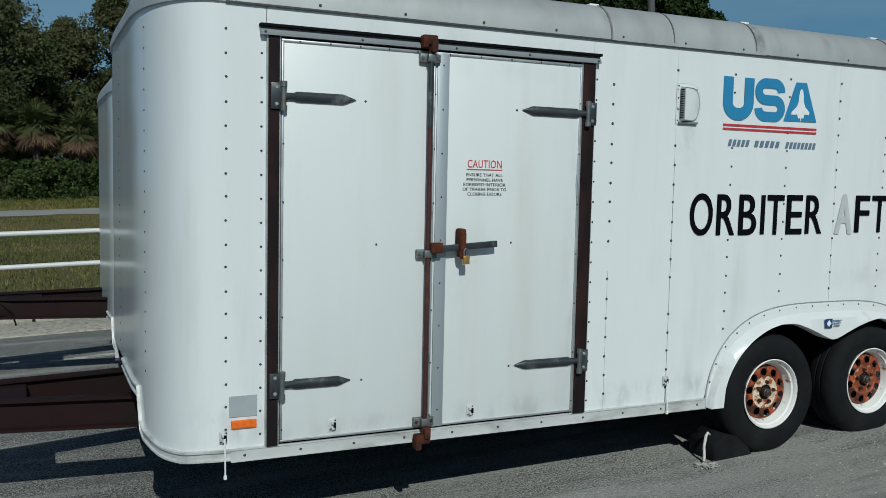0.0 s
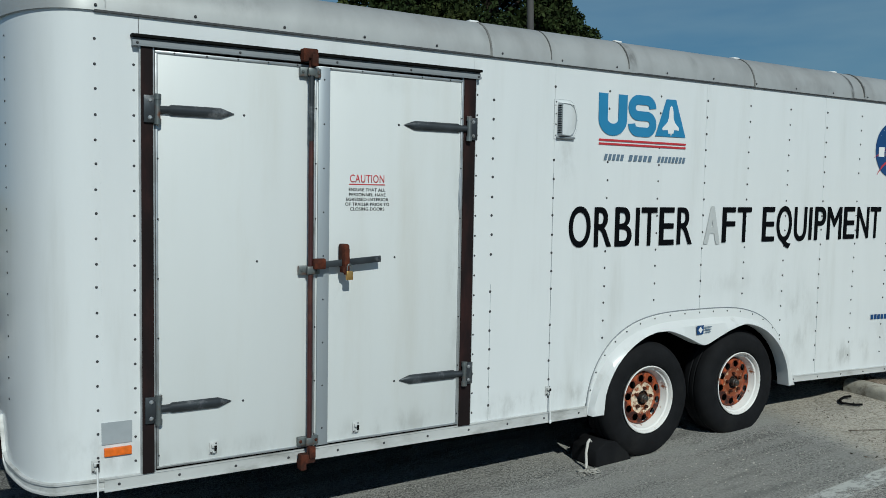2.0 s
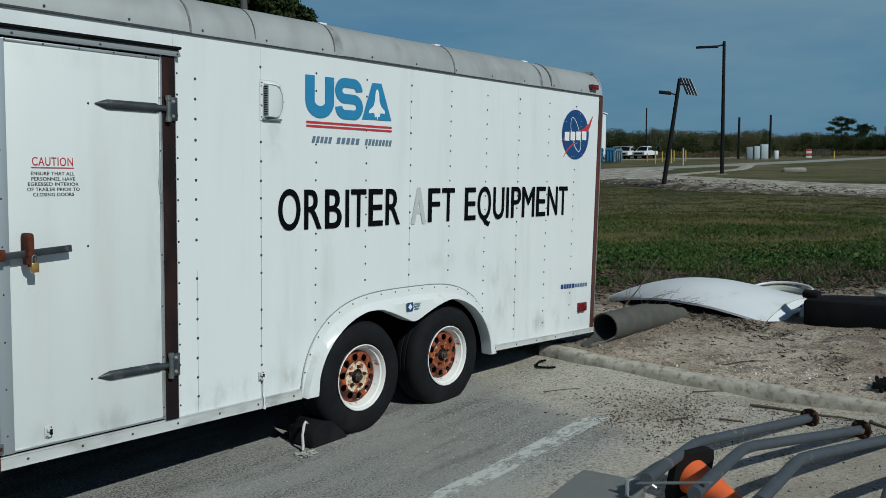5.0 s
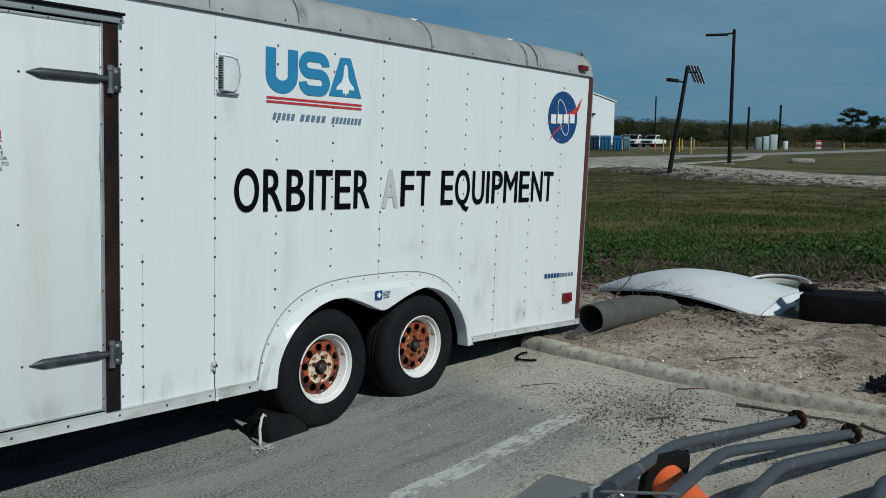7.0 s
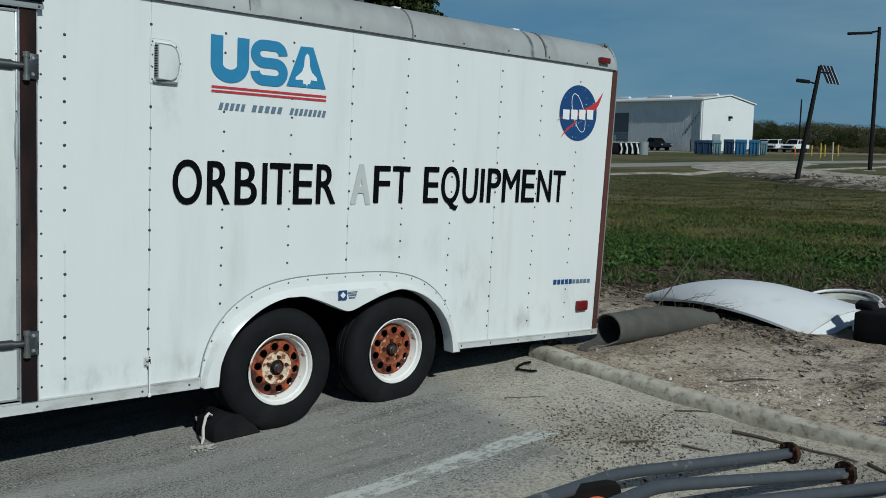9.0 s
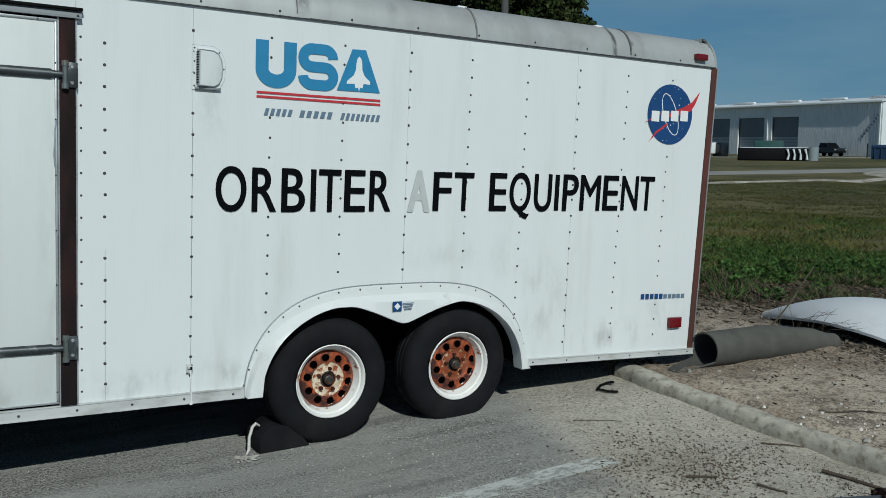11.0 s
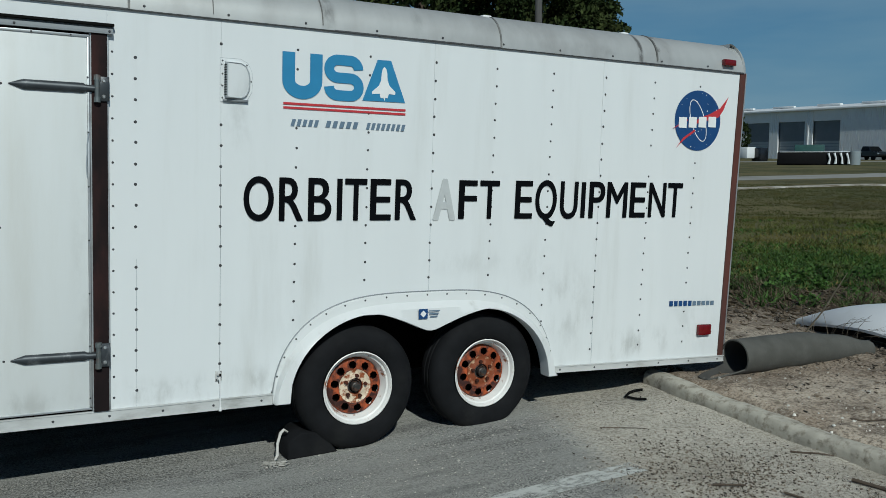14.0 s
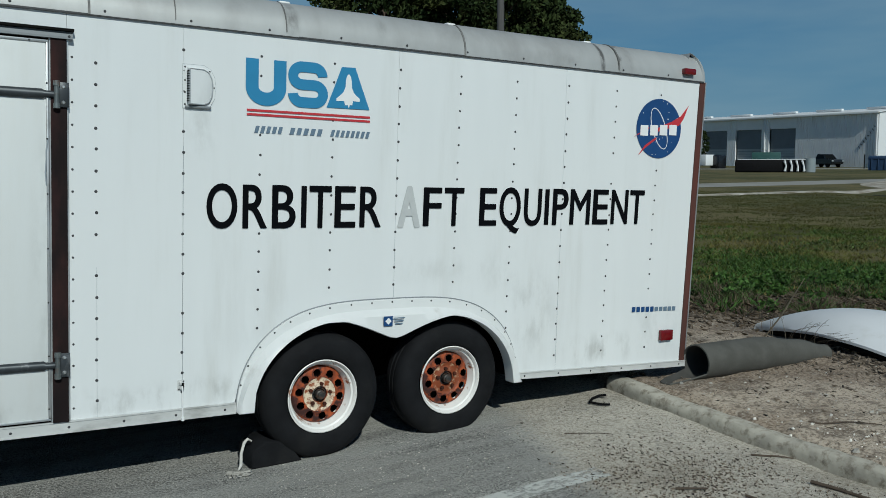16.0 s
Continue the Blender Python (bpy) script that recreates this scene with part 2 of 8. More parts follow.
LEAFP = mat("pine_leaf", (0.020, 0.034, 0.010), 0.8, spec=0.15, vary=0.3, scale=0.8, second=(0.048, 0.058, 0.017), amount=0.4, second_scale=0.5, island=0.45)
LEAFD = mat("scrub_leaf", (0.052, 0.066, 0.026), 0.8, spec=0.12, vary=0.3, scale=0.5, second=(0.090, 0.086, 0.040), amount=0.4, second_scale=0.2, island=0.3)
LEAFB = mat("brush_leaf", (0.050, 0.074, 0.020), 0.7, spec=0.2, vary=0.3, scale=0.7, second=(0.024, 0.042, 0.012), amount=0.4, second_scale=0.5, island=0.4)
PALML = mat("palm_frond", (0.075, 0.092, 0.034), 0.7, spec=0.2, vary=0.25, scale=1.5, island=0.35)
PALMD = mat("palm_dead_frond", (0.15, 0.088, 0.05), 0.8, vary=0.3, scale=2, island=0.4)
FARLEAF = mat("far_wood_leaf", (0.058, 0.068, 0.034), 0.9, spec=0.1, vary=0.4, scale=0.10, second=(0.100, 0.090, 0.046), amount=0.45, second_scale=0.05, island=0.10)
BRUSHB = mat("dry_brush", (0.115, 0.088, 0.050), 0.9, spec=0.1, vary=0.3, scale=0.15, second=(0.060, 0.062, 0.030), amount=0.45, second_scale=0.1, island=0.2)
BLADE = mat("grass_blade", (0.080, 0.098, 0.024), 0.85, spec=0.12, vary=0.3, scale=0.9, second=(0.175, 0.140, 0.054), amount=0.46, second_scale=0.22, island=0.5)
BLADEF = mat("field_blade", (0.090, 0.084, 0.032), 0.85, spec=0.1, vary=0.35, scale=0.25, second=(0.052, 0.064, 0.020), amount=0.52, second_scale=0.16, sharp=0.10, island=0.12)
BLADEL = mat("clover_blade", (0.044, 0.092, 0.019), 0.7, spec=0.25, vary=0.3, scale=1.5, second=(0.085, 0.105, 0.034), amount=0.3, second_scale=0.6, island=0.7)
PEB = mat("shell_pebble", (0.40, 0.38, 0.34), 0.85, vary=0.25, scale=30, island=0.35)
SHELLW = mat("white_shell", (0.72, 0.69, 0.63), 0.8, vary=0.2, scale=30, island=0.3)
CHIP = mat("bark_litter", (0.135, 0.110, 0.084), 0.95, vary=0.3, scale=30, island=0.9)
STRAW = mat("dead_stalk", (0.26, 0.22, 0.16), 0.9, vary=0.2, scale=30)
THATCH = mat("dry_thatch", (0.10, 0.076, 0.050), 0.95, vary=0.3, scale=30, island=0.8)
ROADM = mat("road_asphalt", (0.30, 0.295, 0.27), 0.9, vary=0.12, scale=1.2, second=(0.24, 0.235, 0.215), amount=0.4, second_scale=0.3)
# brown litter, with the shadow line of the track's edge in its dark base
LITTERSHADE = mat("litter_and_edge_shade", (0.060, 0.046, 0.032), 0.95, vary=0.5, scale=3.0, second=(0.30, 0.26, 0.20), amount=0.40, second_scale=1.6, sharp=0.1, bump=0.4, bump_scale=8)
GRAVEL = mat("gravel_track", (0.50, 0.475, 0.42), 0.95, vary=0.35, scale=2.2, second=(0.20, 0.165, 0.115), amount=0.50, second_scale=1.7, sharp=0.16, bump=0.25, bump_scale=5)


def ground_material():
    """Asphalt lot, sandy verge, rough grass, by place, with uneven borders."""
    m = bpy.data.materials.new("ground_surface")
    m.use_nodes = True
    n, l = m.node_tree.nodes, m.node_tree.links
    b = n["Principled BSDF"]
    co = n.new("ShaderNodeTexCoord")
    sep = n.new("ShaderNodeSeparateXYZ")
    l.new(co.outputs["Object"], sep.inputs[0])

    def noise_tex(scale, detail=6.0, rough=0.55):
        t = n.new("ShaderNodeTexNoise")
        t.inputs["Scale"].default_value, t.inputs["Detail"].default_value, t.inputs["Roughness"].default_value = scale, detail, rough
        l.new(co.outputs["Object"], t.inputs["Vector"])
        return t.outputs["Fac"]

    def math_node(op, a, c=None):
        k = n.new("ShaderNodeMath")
        k.operation = op
        for i, v in enumerate((a, c)):
            if v is None:
                continue
            if isinstance(v, (int, float)):
                k.inputs[i].default_value = v
            else:
                l.new(v, k.inputs[i])
        return k.outputs[0]

    def ramp(v, lo, hi, a=0.0, c=1.0):
        k = n.new("ShaderNodeMapRange")
        k.interpolation_type = 'SMOOTHSTEP'
        k.inputs["From Min"].default_value, k.inputs["From Max"].default_value = lo, hi
        k.inputs["To Min"].default_value, k.inputs["To Max"].default_value = a, c
        l.new(v, k.inputs["Value"])
        return k.outputs["Result"]

    def mix(f, a, c, blend='MIX'):
        k = n.new("ShaderNodeMix")
        k.data_type, k.blend_type = 'RGBA', blend
        if isinstance(f, (int, float)):
            k.inputs[0].default_value = f
        else:
            l.new(f, k.inputs[0])
        for i, v in ((6, a), (7, c)):
            if isinstance(v, tuple):
                k.inputs[i].default_value = (*v, 1)
            else:
                l.new(v, k.inputs[i])
        return k.outputs[2]

    X, Y = sep.outputs["X"], sep.outputs["Y"]
    n1, n2, n3, n4 = noise_tex(0.9), noise_tex(4.0), noise_tex(30.0), noise_tex(160.0, 3.0)
    vor = n.new("ShaderNodeTexVoronoi")
    vor.inputs["Scale"].default_value = 75.0
    l.new(co.outputs["Object"], vor.inputs["Vector"])
    # asphalt: worn aggregate, pale dust, a darker overlay by the wheels
    n5, n6, n7 = noise_tex(55.0, 3.0, 0.6), noise_tex(13.0, 6.0, 0.7), noise_tex(110.0, 2.0, 0.5)
    # dustier towards +x; dark low-x base holds shade by the nose in its colour
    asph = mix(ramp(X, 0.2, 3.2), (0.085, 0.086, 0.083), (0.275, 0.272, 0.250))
    asph = mix(ramp(n5, 0.49, 0.58, 0.0, 0.62), asph, (0.40, 0.395, 0.37))
    asph = mix(ramp(n5, 0.47, 0.40, 0.0, 0.75), asph, (0.055, 0.056, 0.055))
    asph = mix(ramp(n7, 0.54, 0.60, 0.0, 0.7), asph, (0.46, 0.455, 0.43))
    asph = mix(ramp(n7, 0.45, 0.40, 0.0, 0.7), asph, (0.06, 0.06, 0.058))
    asph = mix(ramp(n6, 0.45, 0.70, 0.0, 0.35), asph, (0.33, 0.325, 0.305))
    asph = mix(ramp(n6, 0.48, 0.30, 0.0, 0.4), asph, (0.09, 0.091, 0.09))
    asph = mix(ramp(vor.outputs["Distance"], 0.0, 0.22, 0.3, 0.0), asph, (0.42, 0.415, 0.39))
    asph = mix(ramp(n2, 0.5, 0.75, 0.0, 0.5), asph, (0.16, 0.16, 0.153))
    dust = math_node('ADD', math_node('MULTIPLY', n1, 0.8), math_node('MULTIPLY', n3, 0.25))
    dust = math_node('ADD', dust, ramp(X, -0.5, 5.0, -0.14, 0.06))
    asph = mix(ramp(dust, 0.46, 0.72, 0.0, 0.6), asph, (0.40, 0.39, 0.355))
    # long pale dust streaks along the trailer
    stretch = n.new("ShaderNodeMapping")
    stretch.inputs["Scale"].default_value = (0.35, 2.6, 1.0)
    l.new(co.outputs["Object"], stretch.inputs["Vector"])
    st = n.new("ShaderNodeTexNoise")
    st.inputs["Scale"].default_value, st.inputs["Detail"].default_value = 1.9, 5.0
    l.new(stretch.outputs["Vector"], st.inputs["Vector"])
    asph = mix(ramp(st.outputs["Fac"], 0.48, 0.66, 0.0, 0.55), asph, (0.36, 0.36, 0.335))
    asph = mix(ramp(st.outputs["Fac"], 0.46, 0.34, 0.0, 0.45), asph, (0.115, 0.117, 0.113))
    sy = math_node('ADD', math_node('ADD', Y, math_node('MULTIPLY', X, 0.07)), math_node('MULTIPLY', n2, 0.06))
    streak = math_node('MULTIPLY', ramp(sy, 4.20, 4.27), ramp(sy, 4.42, 4.34))
    streak = math_node('MULTIPLY', streak, ramp(X, 3.6, 2.4))
    asph = mix(math_node('MULTIPLY', streak, 0.6), asph, (0.44, 0.44, 0.415))
    # overlay patch, darker, ending at the painted line
    px = math_node('ADD', X, math_node('MULTIPLY', n2, 0.5))
    py = math_node('ADD', Y, math_node('MULTIPLY', n2, 0.25))
    pm = math_node('MULTIPLY', ramp(px, 1.6, 3.6), ramp(px, 5.42, 5.18))
    pm = math_node('MULTIPLY', pm, math_node('MULTIPLY', ramp(py, 3.30, 3.40), ramp(py, 4.35, 3.85)))
    asph = mix(math_node('MULTIPLY', pm, 0.3), asph, (0.125, 0.127, 0.122))
    # sand
    sand = mix(ramp(n1, 0.40, 0.60), (0.285, 0.22, 0.16), (0.51, 0.43, 0.338))
    sand = mix(ramp(n2, 0.50, 0.62, 0.0, 0.75), sand, (0.15, 0.116, 0.087))
    sand = mix(ramp(n4, 0.5, 0.75, 0.0, 0.45), sand, (0.47, 0.445, 0.40))
    sand = mix(ramp(n3, 0.52, 0.68, 0.0, 0.7), sand, (0.12, 0.095, 0.072))
    sand = mix(ramp(n5, 0.50, 0.60, 0.0, 0.4), sand, (0.46, 0.42, 0.36))
    sand = mix(ramp(n5, 0.47, 0.40, 0.0, 0.6), sand, (0.10, 0.08, 0.062))
    sand = mix(ramp(n6, 0.52, 0.62, 0.0, 0.6), sand, (0.13, 0.10, 0.075))
    # verge before the kerb: pale gravel dust over asphalt
    verge = mix(ramp(n2, 0.3, 0.7), (0.44, 0.41, 0.35), (0.57, 0.53, 0.455))
    verge = mix(ramp(n4, 0.50, 0.68, 0.0, 0.5), verge, (0.22, 0.195, 0.155))
    verge = mix(ramp(n3, 0.54, 0.70, 0.0, 0.5), verge, (0.24, 0.213, 0.172))
    verge = mix(ramp(n5, 0.52, 0.58, 0.0, 0.5), verge, (0.56, 0.525, 0.455))
    verge = mix(ramp(n1, 0.52, 0.64, 0.0, 0.35), verge, (0.22, 0.195, 0.155))
    verge = mix(ramp(n5, 0.46, 0.40, 0.0, 0.55), verge, (0.16, 0.14, 0.11))
    verge = mix(ramp(n7, 0.55, 0.61, 0.0, 0.5), verge, (0.17, 0.15, 0.118))
    verge = mix(ramp(n6, 0.55, 0.66, 0.0, 0.4), verge, (0.27, 0.24, 0.195))
    verge = mix(ramp(math_node('ADD', Y, math_node('MULTIPLY', n2, 0.8)), 2.55, 1.95, 0.0, 0.45), verge, (0.25, 0.222, 0.18))
    # grass soil and thatch
    gr = mix(ramp(noise_tex(0.35), 0.35, 0.65), (0.058, 0.066, 0.021), (0.125, 0.112, 0.046))
    gr = mix(ramp(noise_tex(2.2), 0.4, 0.7, 0.0, 0.6), gr, (0.048, 0.064, 0.019))
    gr = mix(ramp(n3, 0.5, 0.75, 0.0, 0.5), gr, (0.15, 0.125, 0.065))
    gr = mix(ramp(n5, 0.50, 0.60, 0.0, 0.35), gr, (0.17, 0.145, 0.075))
    gr = mix(ramp(n6, 0.50, 0.40, 0.0, 0.55), gr, (0.024, 0.027, 0.011))
    gr = mix(ramp(noise_tex(0.05, 8.0, 0.6), 0.42, 0.60, 0.0, 0.65), gr, (0.155, 0.130, 0.062))
    gr = mix(ramp(noise_tex(0.16, 8.0, 0.68), 0.51, 0.62, 0.0, 0.5), gr, (0.165, 0.135, 0.065))
    gr = mix(ramp(noise_tex(0.23, 8.0, 0.66), 0.50, 0.40, 0.0, 0.6), gr, (0.040, 0.044, 0.017))
    soil = mix(ramp(n6, 0.42, 0.58), (0.034, 0.024, 0.016), (0.125, 0.094, 0.062))
    soil = mix(ramp(n5, 0.50, 0.60, 0.0, 0.6), soil, (0.24, 0.20, 0.145))
    wob = math_node('MULTIPLY', math_node('SUBTRACT', n1, 0.5), 1.6)
    wob2 = math_node('MULTIPLY', math_node('SUBTRACT', n3, 0.5), 0.7)
    # border of asphalt and verge
    e1 = math_node('SUBTRACT', X, math_node('MULTIPLY', Y, 0.30))
    e1 = math_node('ADD', math_node('ADD', e1, math_node('MULTIPLY', wob, 0.22)), math_node('MULTIPLY', wob2, 0.5))
    near = math_node('MULTIPLY', ramp(math_node('ADD', Y, wob2), 2.95, 2.6), ramp(X, 3.0, 4.1))
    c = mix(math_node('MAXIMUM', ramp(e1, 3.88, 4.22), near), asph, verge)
    e2 = math_node('ADD', X, math_node('MULTIPLY', wob2, 0.25))
    c = mix(ramp(e2, 6.15, 6.35), c, sand)
    # grass beyond the sand: line x + 0.92*y = 16.1
    e3 = math_node('ADD', X, math_node('MULTIPLY', Y, 0.92))
    e3 = math_node('ADD', math_node('ADD', e3, wob), math_node('MULTIPLY', wob2, 0.8))
    c = mix(ramp(e3, 13.2, 14.4, 0.0, 0.9), c, soil)
    c = mix(ramp(e3, 15.6, 17.0), c, gr)
    # grass beyond the lot's far kerb
    e4 = math_node('ADD', Y, math_node('MULTIPLY', wob2, 0.4))
    c = mix(ramp(e4, 11.62, 11.8), c, gr)
    # dry mown strip by the far road
    dry = math_node('MULTIPLY', ramp(Y, 41.0, 43.0), ramp(X, 30.0, 10.0))
    c = mix(math_node('MULTIPLY', dry, ramp(n2, 0.3, 0.6, 0.45, 0.9)), c, (0.155, 0.160, 0.055))
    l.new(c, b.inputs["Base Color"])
    b.inputs["Roughness"].default_value = 0.93
    b.inputs["Specular IOR Level"].default_value = 0.25
    h = math_node('ADD', math_node('MULTIPLY', n4, 0.4), math_node('MULTIPLY', n5, 0.9))
    bu = n.new("ShaderNodeBump")
    bu.inputs["Strength"].default_value, bu.inputs["Distance"].default_value = 0.8, 0.014
    l.new(h, bu.inputs["Height"])
    l.new(bu.outputs["Normal"], b.inputs["Normal"])
    return m


def worn_paint(name, colour, keep):
    """Road paint, worn through in flakes."""
    m = bpy.data.materials.new(name)
    m.use_nodes = True
    n, l = m.node_tree.nodes, m.node_tree.links
    b = n["Principled BSDF"]
    b.inputs["Base Color"].default_value = (*colour, 1)
    b.inputs["Roughness"].default_value = 0.85
    co = n.new("ShaderNodeTexCoord")
    mp = n.new("ShaderNodeMapping")
    mp.inputs["Scale"].default_value = (0.5, 1, 1)
    l.new(co.outputs["Object"], mp.inputs["Vector"])
    a = n.new("ShaderNodeTexNoise")
    a.inputs["Scale"].default_value, a.inputs["Detail"].default_value, a.inputs["Roughness"].default_value = 9.0, 10.0, 0.75
    l.new(mp.outputs["Vector"], a.inputs["Vector"])
    r = n.new("ShaderNodeMapRange")
    r.inputs["From Min"].default_value, r.inputs["From Max"].default_value = 0.62 - keep * 0.3, 0.75 - keep * 0.3
    r.inputs["To Max"].default_value = 0.85
    l.new(a.outputs["Fac"], r.inputs["Value"])
    l.new(r.outputs["Result"], b.inputs["Alpha"])
    return m


GROUND = ground_material()
LINEP = worn_paint("line_paint", (0.54, 0.55, 0.52), 0.72)


def soil_wall(m, spots, dirt=(0.33, 0.335, 0.315)):
    """Grey smears of road dirt on a painted wall, each with its own ragged shape."""
    n, l = m.node_tree.nodes, m.node_tree.links
    b = n["Principled BSDF"]
    was = b.inputs["Base Color"].links[0].from_socket
    co = n.new("ShaderNodeTexCoord")
    total = None
    for (u, w), (su, sw), k in spots:
        mp = n.new("ShaderNodeMapping")
        mp.inputs["Location"].default_value = (-u / su, 0, -w / sw)
        mp.inputs["Scale"].default_value = (1 / su, 0, 1 / sw)
        l.new(co.outputs["Object"], mp.inputs["Vector"])
        ln = n.new("ShaderNodeVectorMath")
        ln.operation = 'LENGTH'
        l.new(mp.outputs["Vector"], ln.inputs[0])
        r = n.new("ShaderNodeMapRange")
        r.interpolation_type = 'SMOOTHSTEP'
        r.inputs["From Min"].default_value, r.inputs["From Max"].default_value = 1.0, 0.0
        r.inputs["To Max"].default_value = k
        l.new(ln.outputs["Value"], r.inputs["Value"])
        if total is None:
            total = r.outputs["Result"]
        else:
            a = n.new("ShaderNodeMath")
            l.new(total, a.inputs[0])
            l.new(r.outputs["Result"], a.inputs[1])
            total = a.outputs[0]
    t = n.new("ShaderNodeTexNoise")
    t.inputs["Scale"].default_value, t.inputs["Detail"].default_value, t.inputs["Roughness"].default_value = 5.0, 7.0, 0.65
    mp = n.new("ShaderNodeMapping")
    mp.inputs["Scale"].default_value = (1.6, 1, 0.7)
    l.new(co.outputs["Object"], mp.inputs["Vector"])
    l.new(mp.outputs["Vector"], t.inputs["Vector"])
    r = n.new("ShaderNodeMapRange")
    r.interpolation_type = 'SMOOTHSTEP'
    r.inputs["From Min"].default_value, r.inputs["From Max"].default_value = 0.42, 0.68
    l.new(t.outputs["Fac"], r.inputs["Value"])
    f = n.new("ShaderNodeMath")
    f.operation, f.use_clamp = 'MULTIPLY', True
    l.new(total, f.inputs[0])
    l.new(r.outputs["Result"], f.inputs[1])
    x = n.new("ShaderNodeMix")
    x.data_type = 'RGBA'
    l.new(f.outputs[0], x.inputs[0])
    l.new(was, x.inputs[6])
    x.inputs[7].default_value = (*dirt, 1)
    l.new(x.outputs[2], b.inputs["Base Color"])


soil_wall(WHITE, (((2.40, 0.78), (0.28, 0.42), 0.40), ((2.98, 0.50), (0.50, 0.16), 0.55), ((2.15, 1.05), (0.22, 0.22), 0.22), ((0.32, 0.48), (0.45, 0.14), 0.45), ((0.62, 0.86), (0.20, 0.40), 0.12),
                  ((0.28, 1.86), (0.12, 0.30), 0.3), ((3.5, 0.62), (0.35, 0.30), 0.25), ((-0.15, 0.46), (0.5, 0.12), 0.5), ((-2.2, 0.5), (0.3, 0.18), 0.4), ((1.70, 1.08), (0.5, 0.12), 0.2)))
soil_wall(DOORW, (((-1.6, 0.45), (0.6, 0.10), 0.35), ((-0.8, 0.46), (0.6, 0.12), 0.4), ((-0.46, 1.2), (0.08, 0.9), 0.3), ((-0.9, 2.15), (0.6, 0.08), 0.15), ((-1.12, 1.18), (0.10, 0.25), 0.2)))
soil_wall(COVE, (((3.10, 2.46), (0.14, 0.16), 0.7), ((2.90, 2.45), (0.03, 0.20), 2.2), ((3.06, 2.46), (0.04, 0.20), 2.2), ((0.76, 2.45), (0.06, 0.16), 0.9), ((1.9, 2.47), (0.3, 0.08), 0.25), ((-0.25, 2.46), (0.08, 0.14), 0.4), ((2.5, 2.40), (0.5, 0.05), 0.35), ((-1.6, 2.45), (0.4, 0.1), 0.25), ((1.3, 2.47), (0.05, 0.2), 0.35)), (0.13, 0.13, 0.127))


# ---- mesh helpers ----
def finish(bm, name, material, smooth=True):
    bmesh.ops.recalc_face_normals(bm, faces=bm.faces)
    me = bpy.data.meshes.new(name)
    bm.to_mesh(me)
    bm.free()
    me.materials.append(material)
    if smooth:
        me.polygons.foreach_set("use_smooth", [True] * len(me.polygons))
        me.set_sharp_from_angle(angle=radians(38))
    return me


def part(name, bm, material, parent, label="", smooth=True):
    ob = new(name, finish(bm, name, material, smooth))
    ob.parent = parent
    if label:
        tagged(ob, label)
    if name.endswith("_row") or name == "star_dots":
        tagged(ob, kind="stuff")
    return ob


def thing(name, m, label, category, group="", kind=""):
    e = new(name)
    e.empty_display_size = 0.2
    e.matrix_world = m
    return tagged(e, label, category, group, kind)


def solo(name, bm, material, m, label, category, group="", kind="", smooth=True):
    ob = new(name, finish(bm, name, material, smooth))
    ob.matrix_world = m
    return tagged(ob, label, category, group, kind)


def raw(name, verts, faces, material, smooth=False):
    me = bpy.data.meshes.new(name)
    me.from_pydata(verts, [], faces)
    me.materials.append(material)
    if smooth:
        me.polygons.foreach_set("use_smooth", [True] * len(me.polygons))
    return new(name, me)


def box(bm, c, s, bevel=0.0, rot=None):
    """Adds a box, with its edges rounded over if bevel is given."""
    t = bmesh.new()
    bmesh.ops.create_cube(t, size=1.0)
    bmesh.ops.scale(t, vec=s, verts=t.verts)
    if bevel:
        bmesh.ops.bevel(t, geom=t.edges[:], offset=bevel, segments=2, affect='EDGES', profile=0.5)
    if rot is not None:
        bmesh.ops.rotate(t, cent=(0, 0, 0), matrix=rot, verts=t.verts)
    bmesh.ops.translate(t, vec=c, verts=t.verts)
    me = bpy.data.meshes.new("piece")
    t.to_mesh(me)
    t.free()
    bm.from_mesh(me)
    bpy.data.meshes.remove(me)


def frame_of(d):
    d = Vector(d).normalized()
    a = Vector((0, 0, 1)) if abs(d.z) < 0.9 else Vector((1, 0, 0))
    x = d.cross(a).normalized()
    return x, d.cross(x).normalized()


def tube(bm, pts, radii, seg=12, caps=True):
    """A round tube along points."""
    pts = [Vector(p) for p in pts]
    if isinstance(radii, (int, float)):
        radii = [radii] * len(pts)
    rings = []
    x = None
    for i, p in enumerate(pts):
        d = (pts[min(i + 1, len(pts) - 1)] - pts[max(i - 1, 0)]).normalized()
        if x is None:
            x, y = frame_of(d)
        else:
            x = (x - d * x.dot(d)).normalized()
            y = d.cross(x)
        rings.append([bm.verts.new(p + (x * math.cos(a) + y * math.sin(a)) * radii[i]) for a in (2 * math.pi * k / seg for k in range(seg))])
    for a, b in zip(rings, rings[1:]):
        for k in range(seg):
            bm.faces.new((a[k], a[(k + 1) % seg], b[(k + 1) % seg], b[k]))
    if caps:
        bm.faces.new(rings[0])
        bm.faces.new(list(reversed(rings[-1])))


def lathe(bm, profile, seg=48, skip=None):
    """Turns (radius, y) pairs about the y axis."""
    rings = []
    for r, y in profile:
        rings.append([bm.verts.new((r * math.cos(2 * math.pi * k / seg), y, r * math.sin(2 * math.pi * k / seg))) for k in range(seg)])
    for i, (a, b) in enumerate(zip(rings, rings[1:])):
        for k in range(seg):
            if skip and skip(i, k):
                continue
            bm.faces.new((a[k], a[(k + 1) % seg], b[(k + 1) % seg], b[k]))


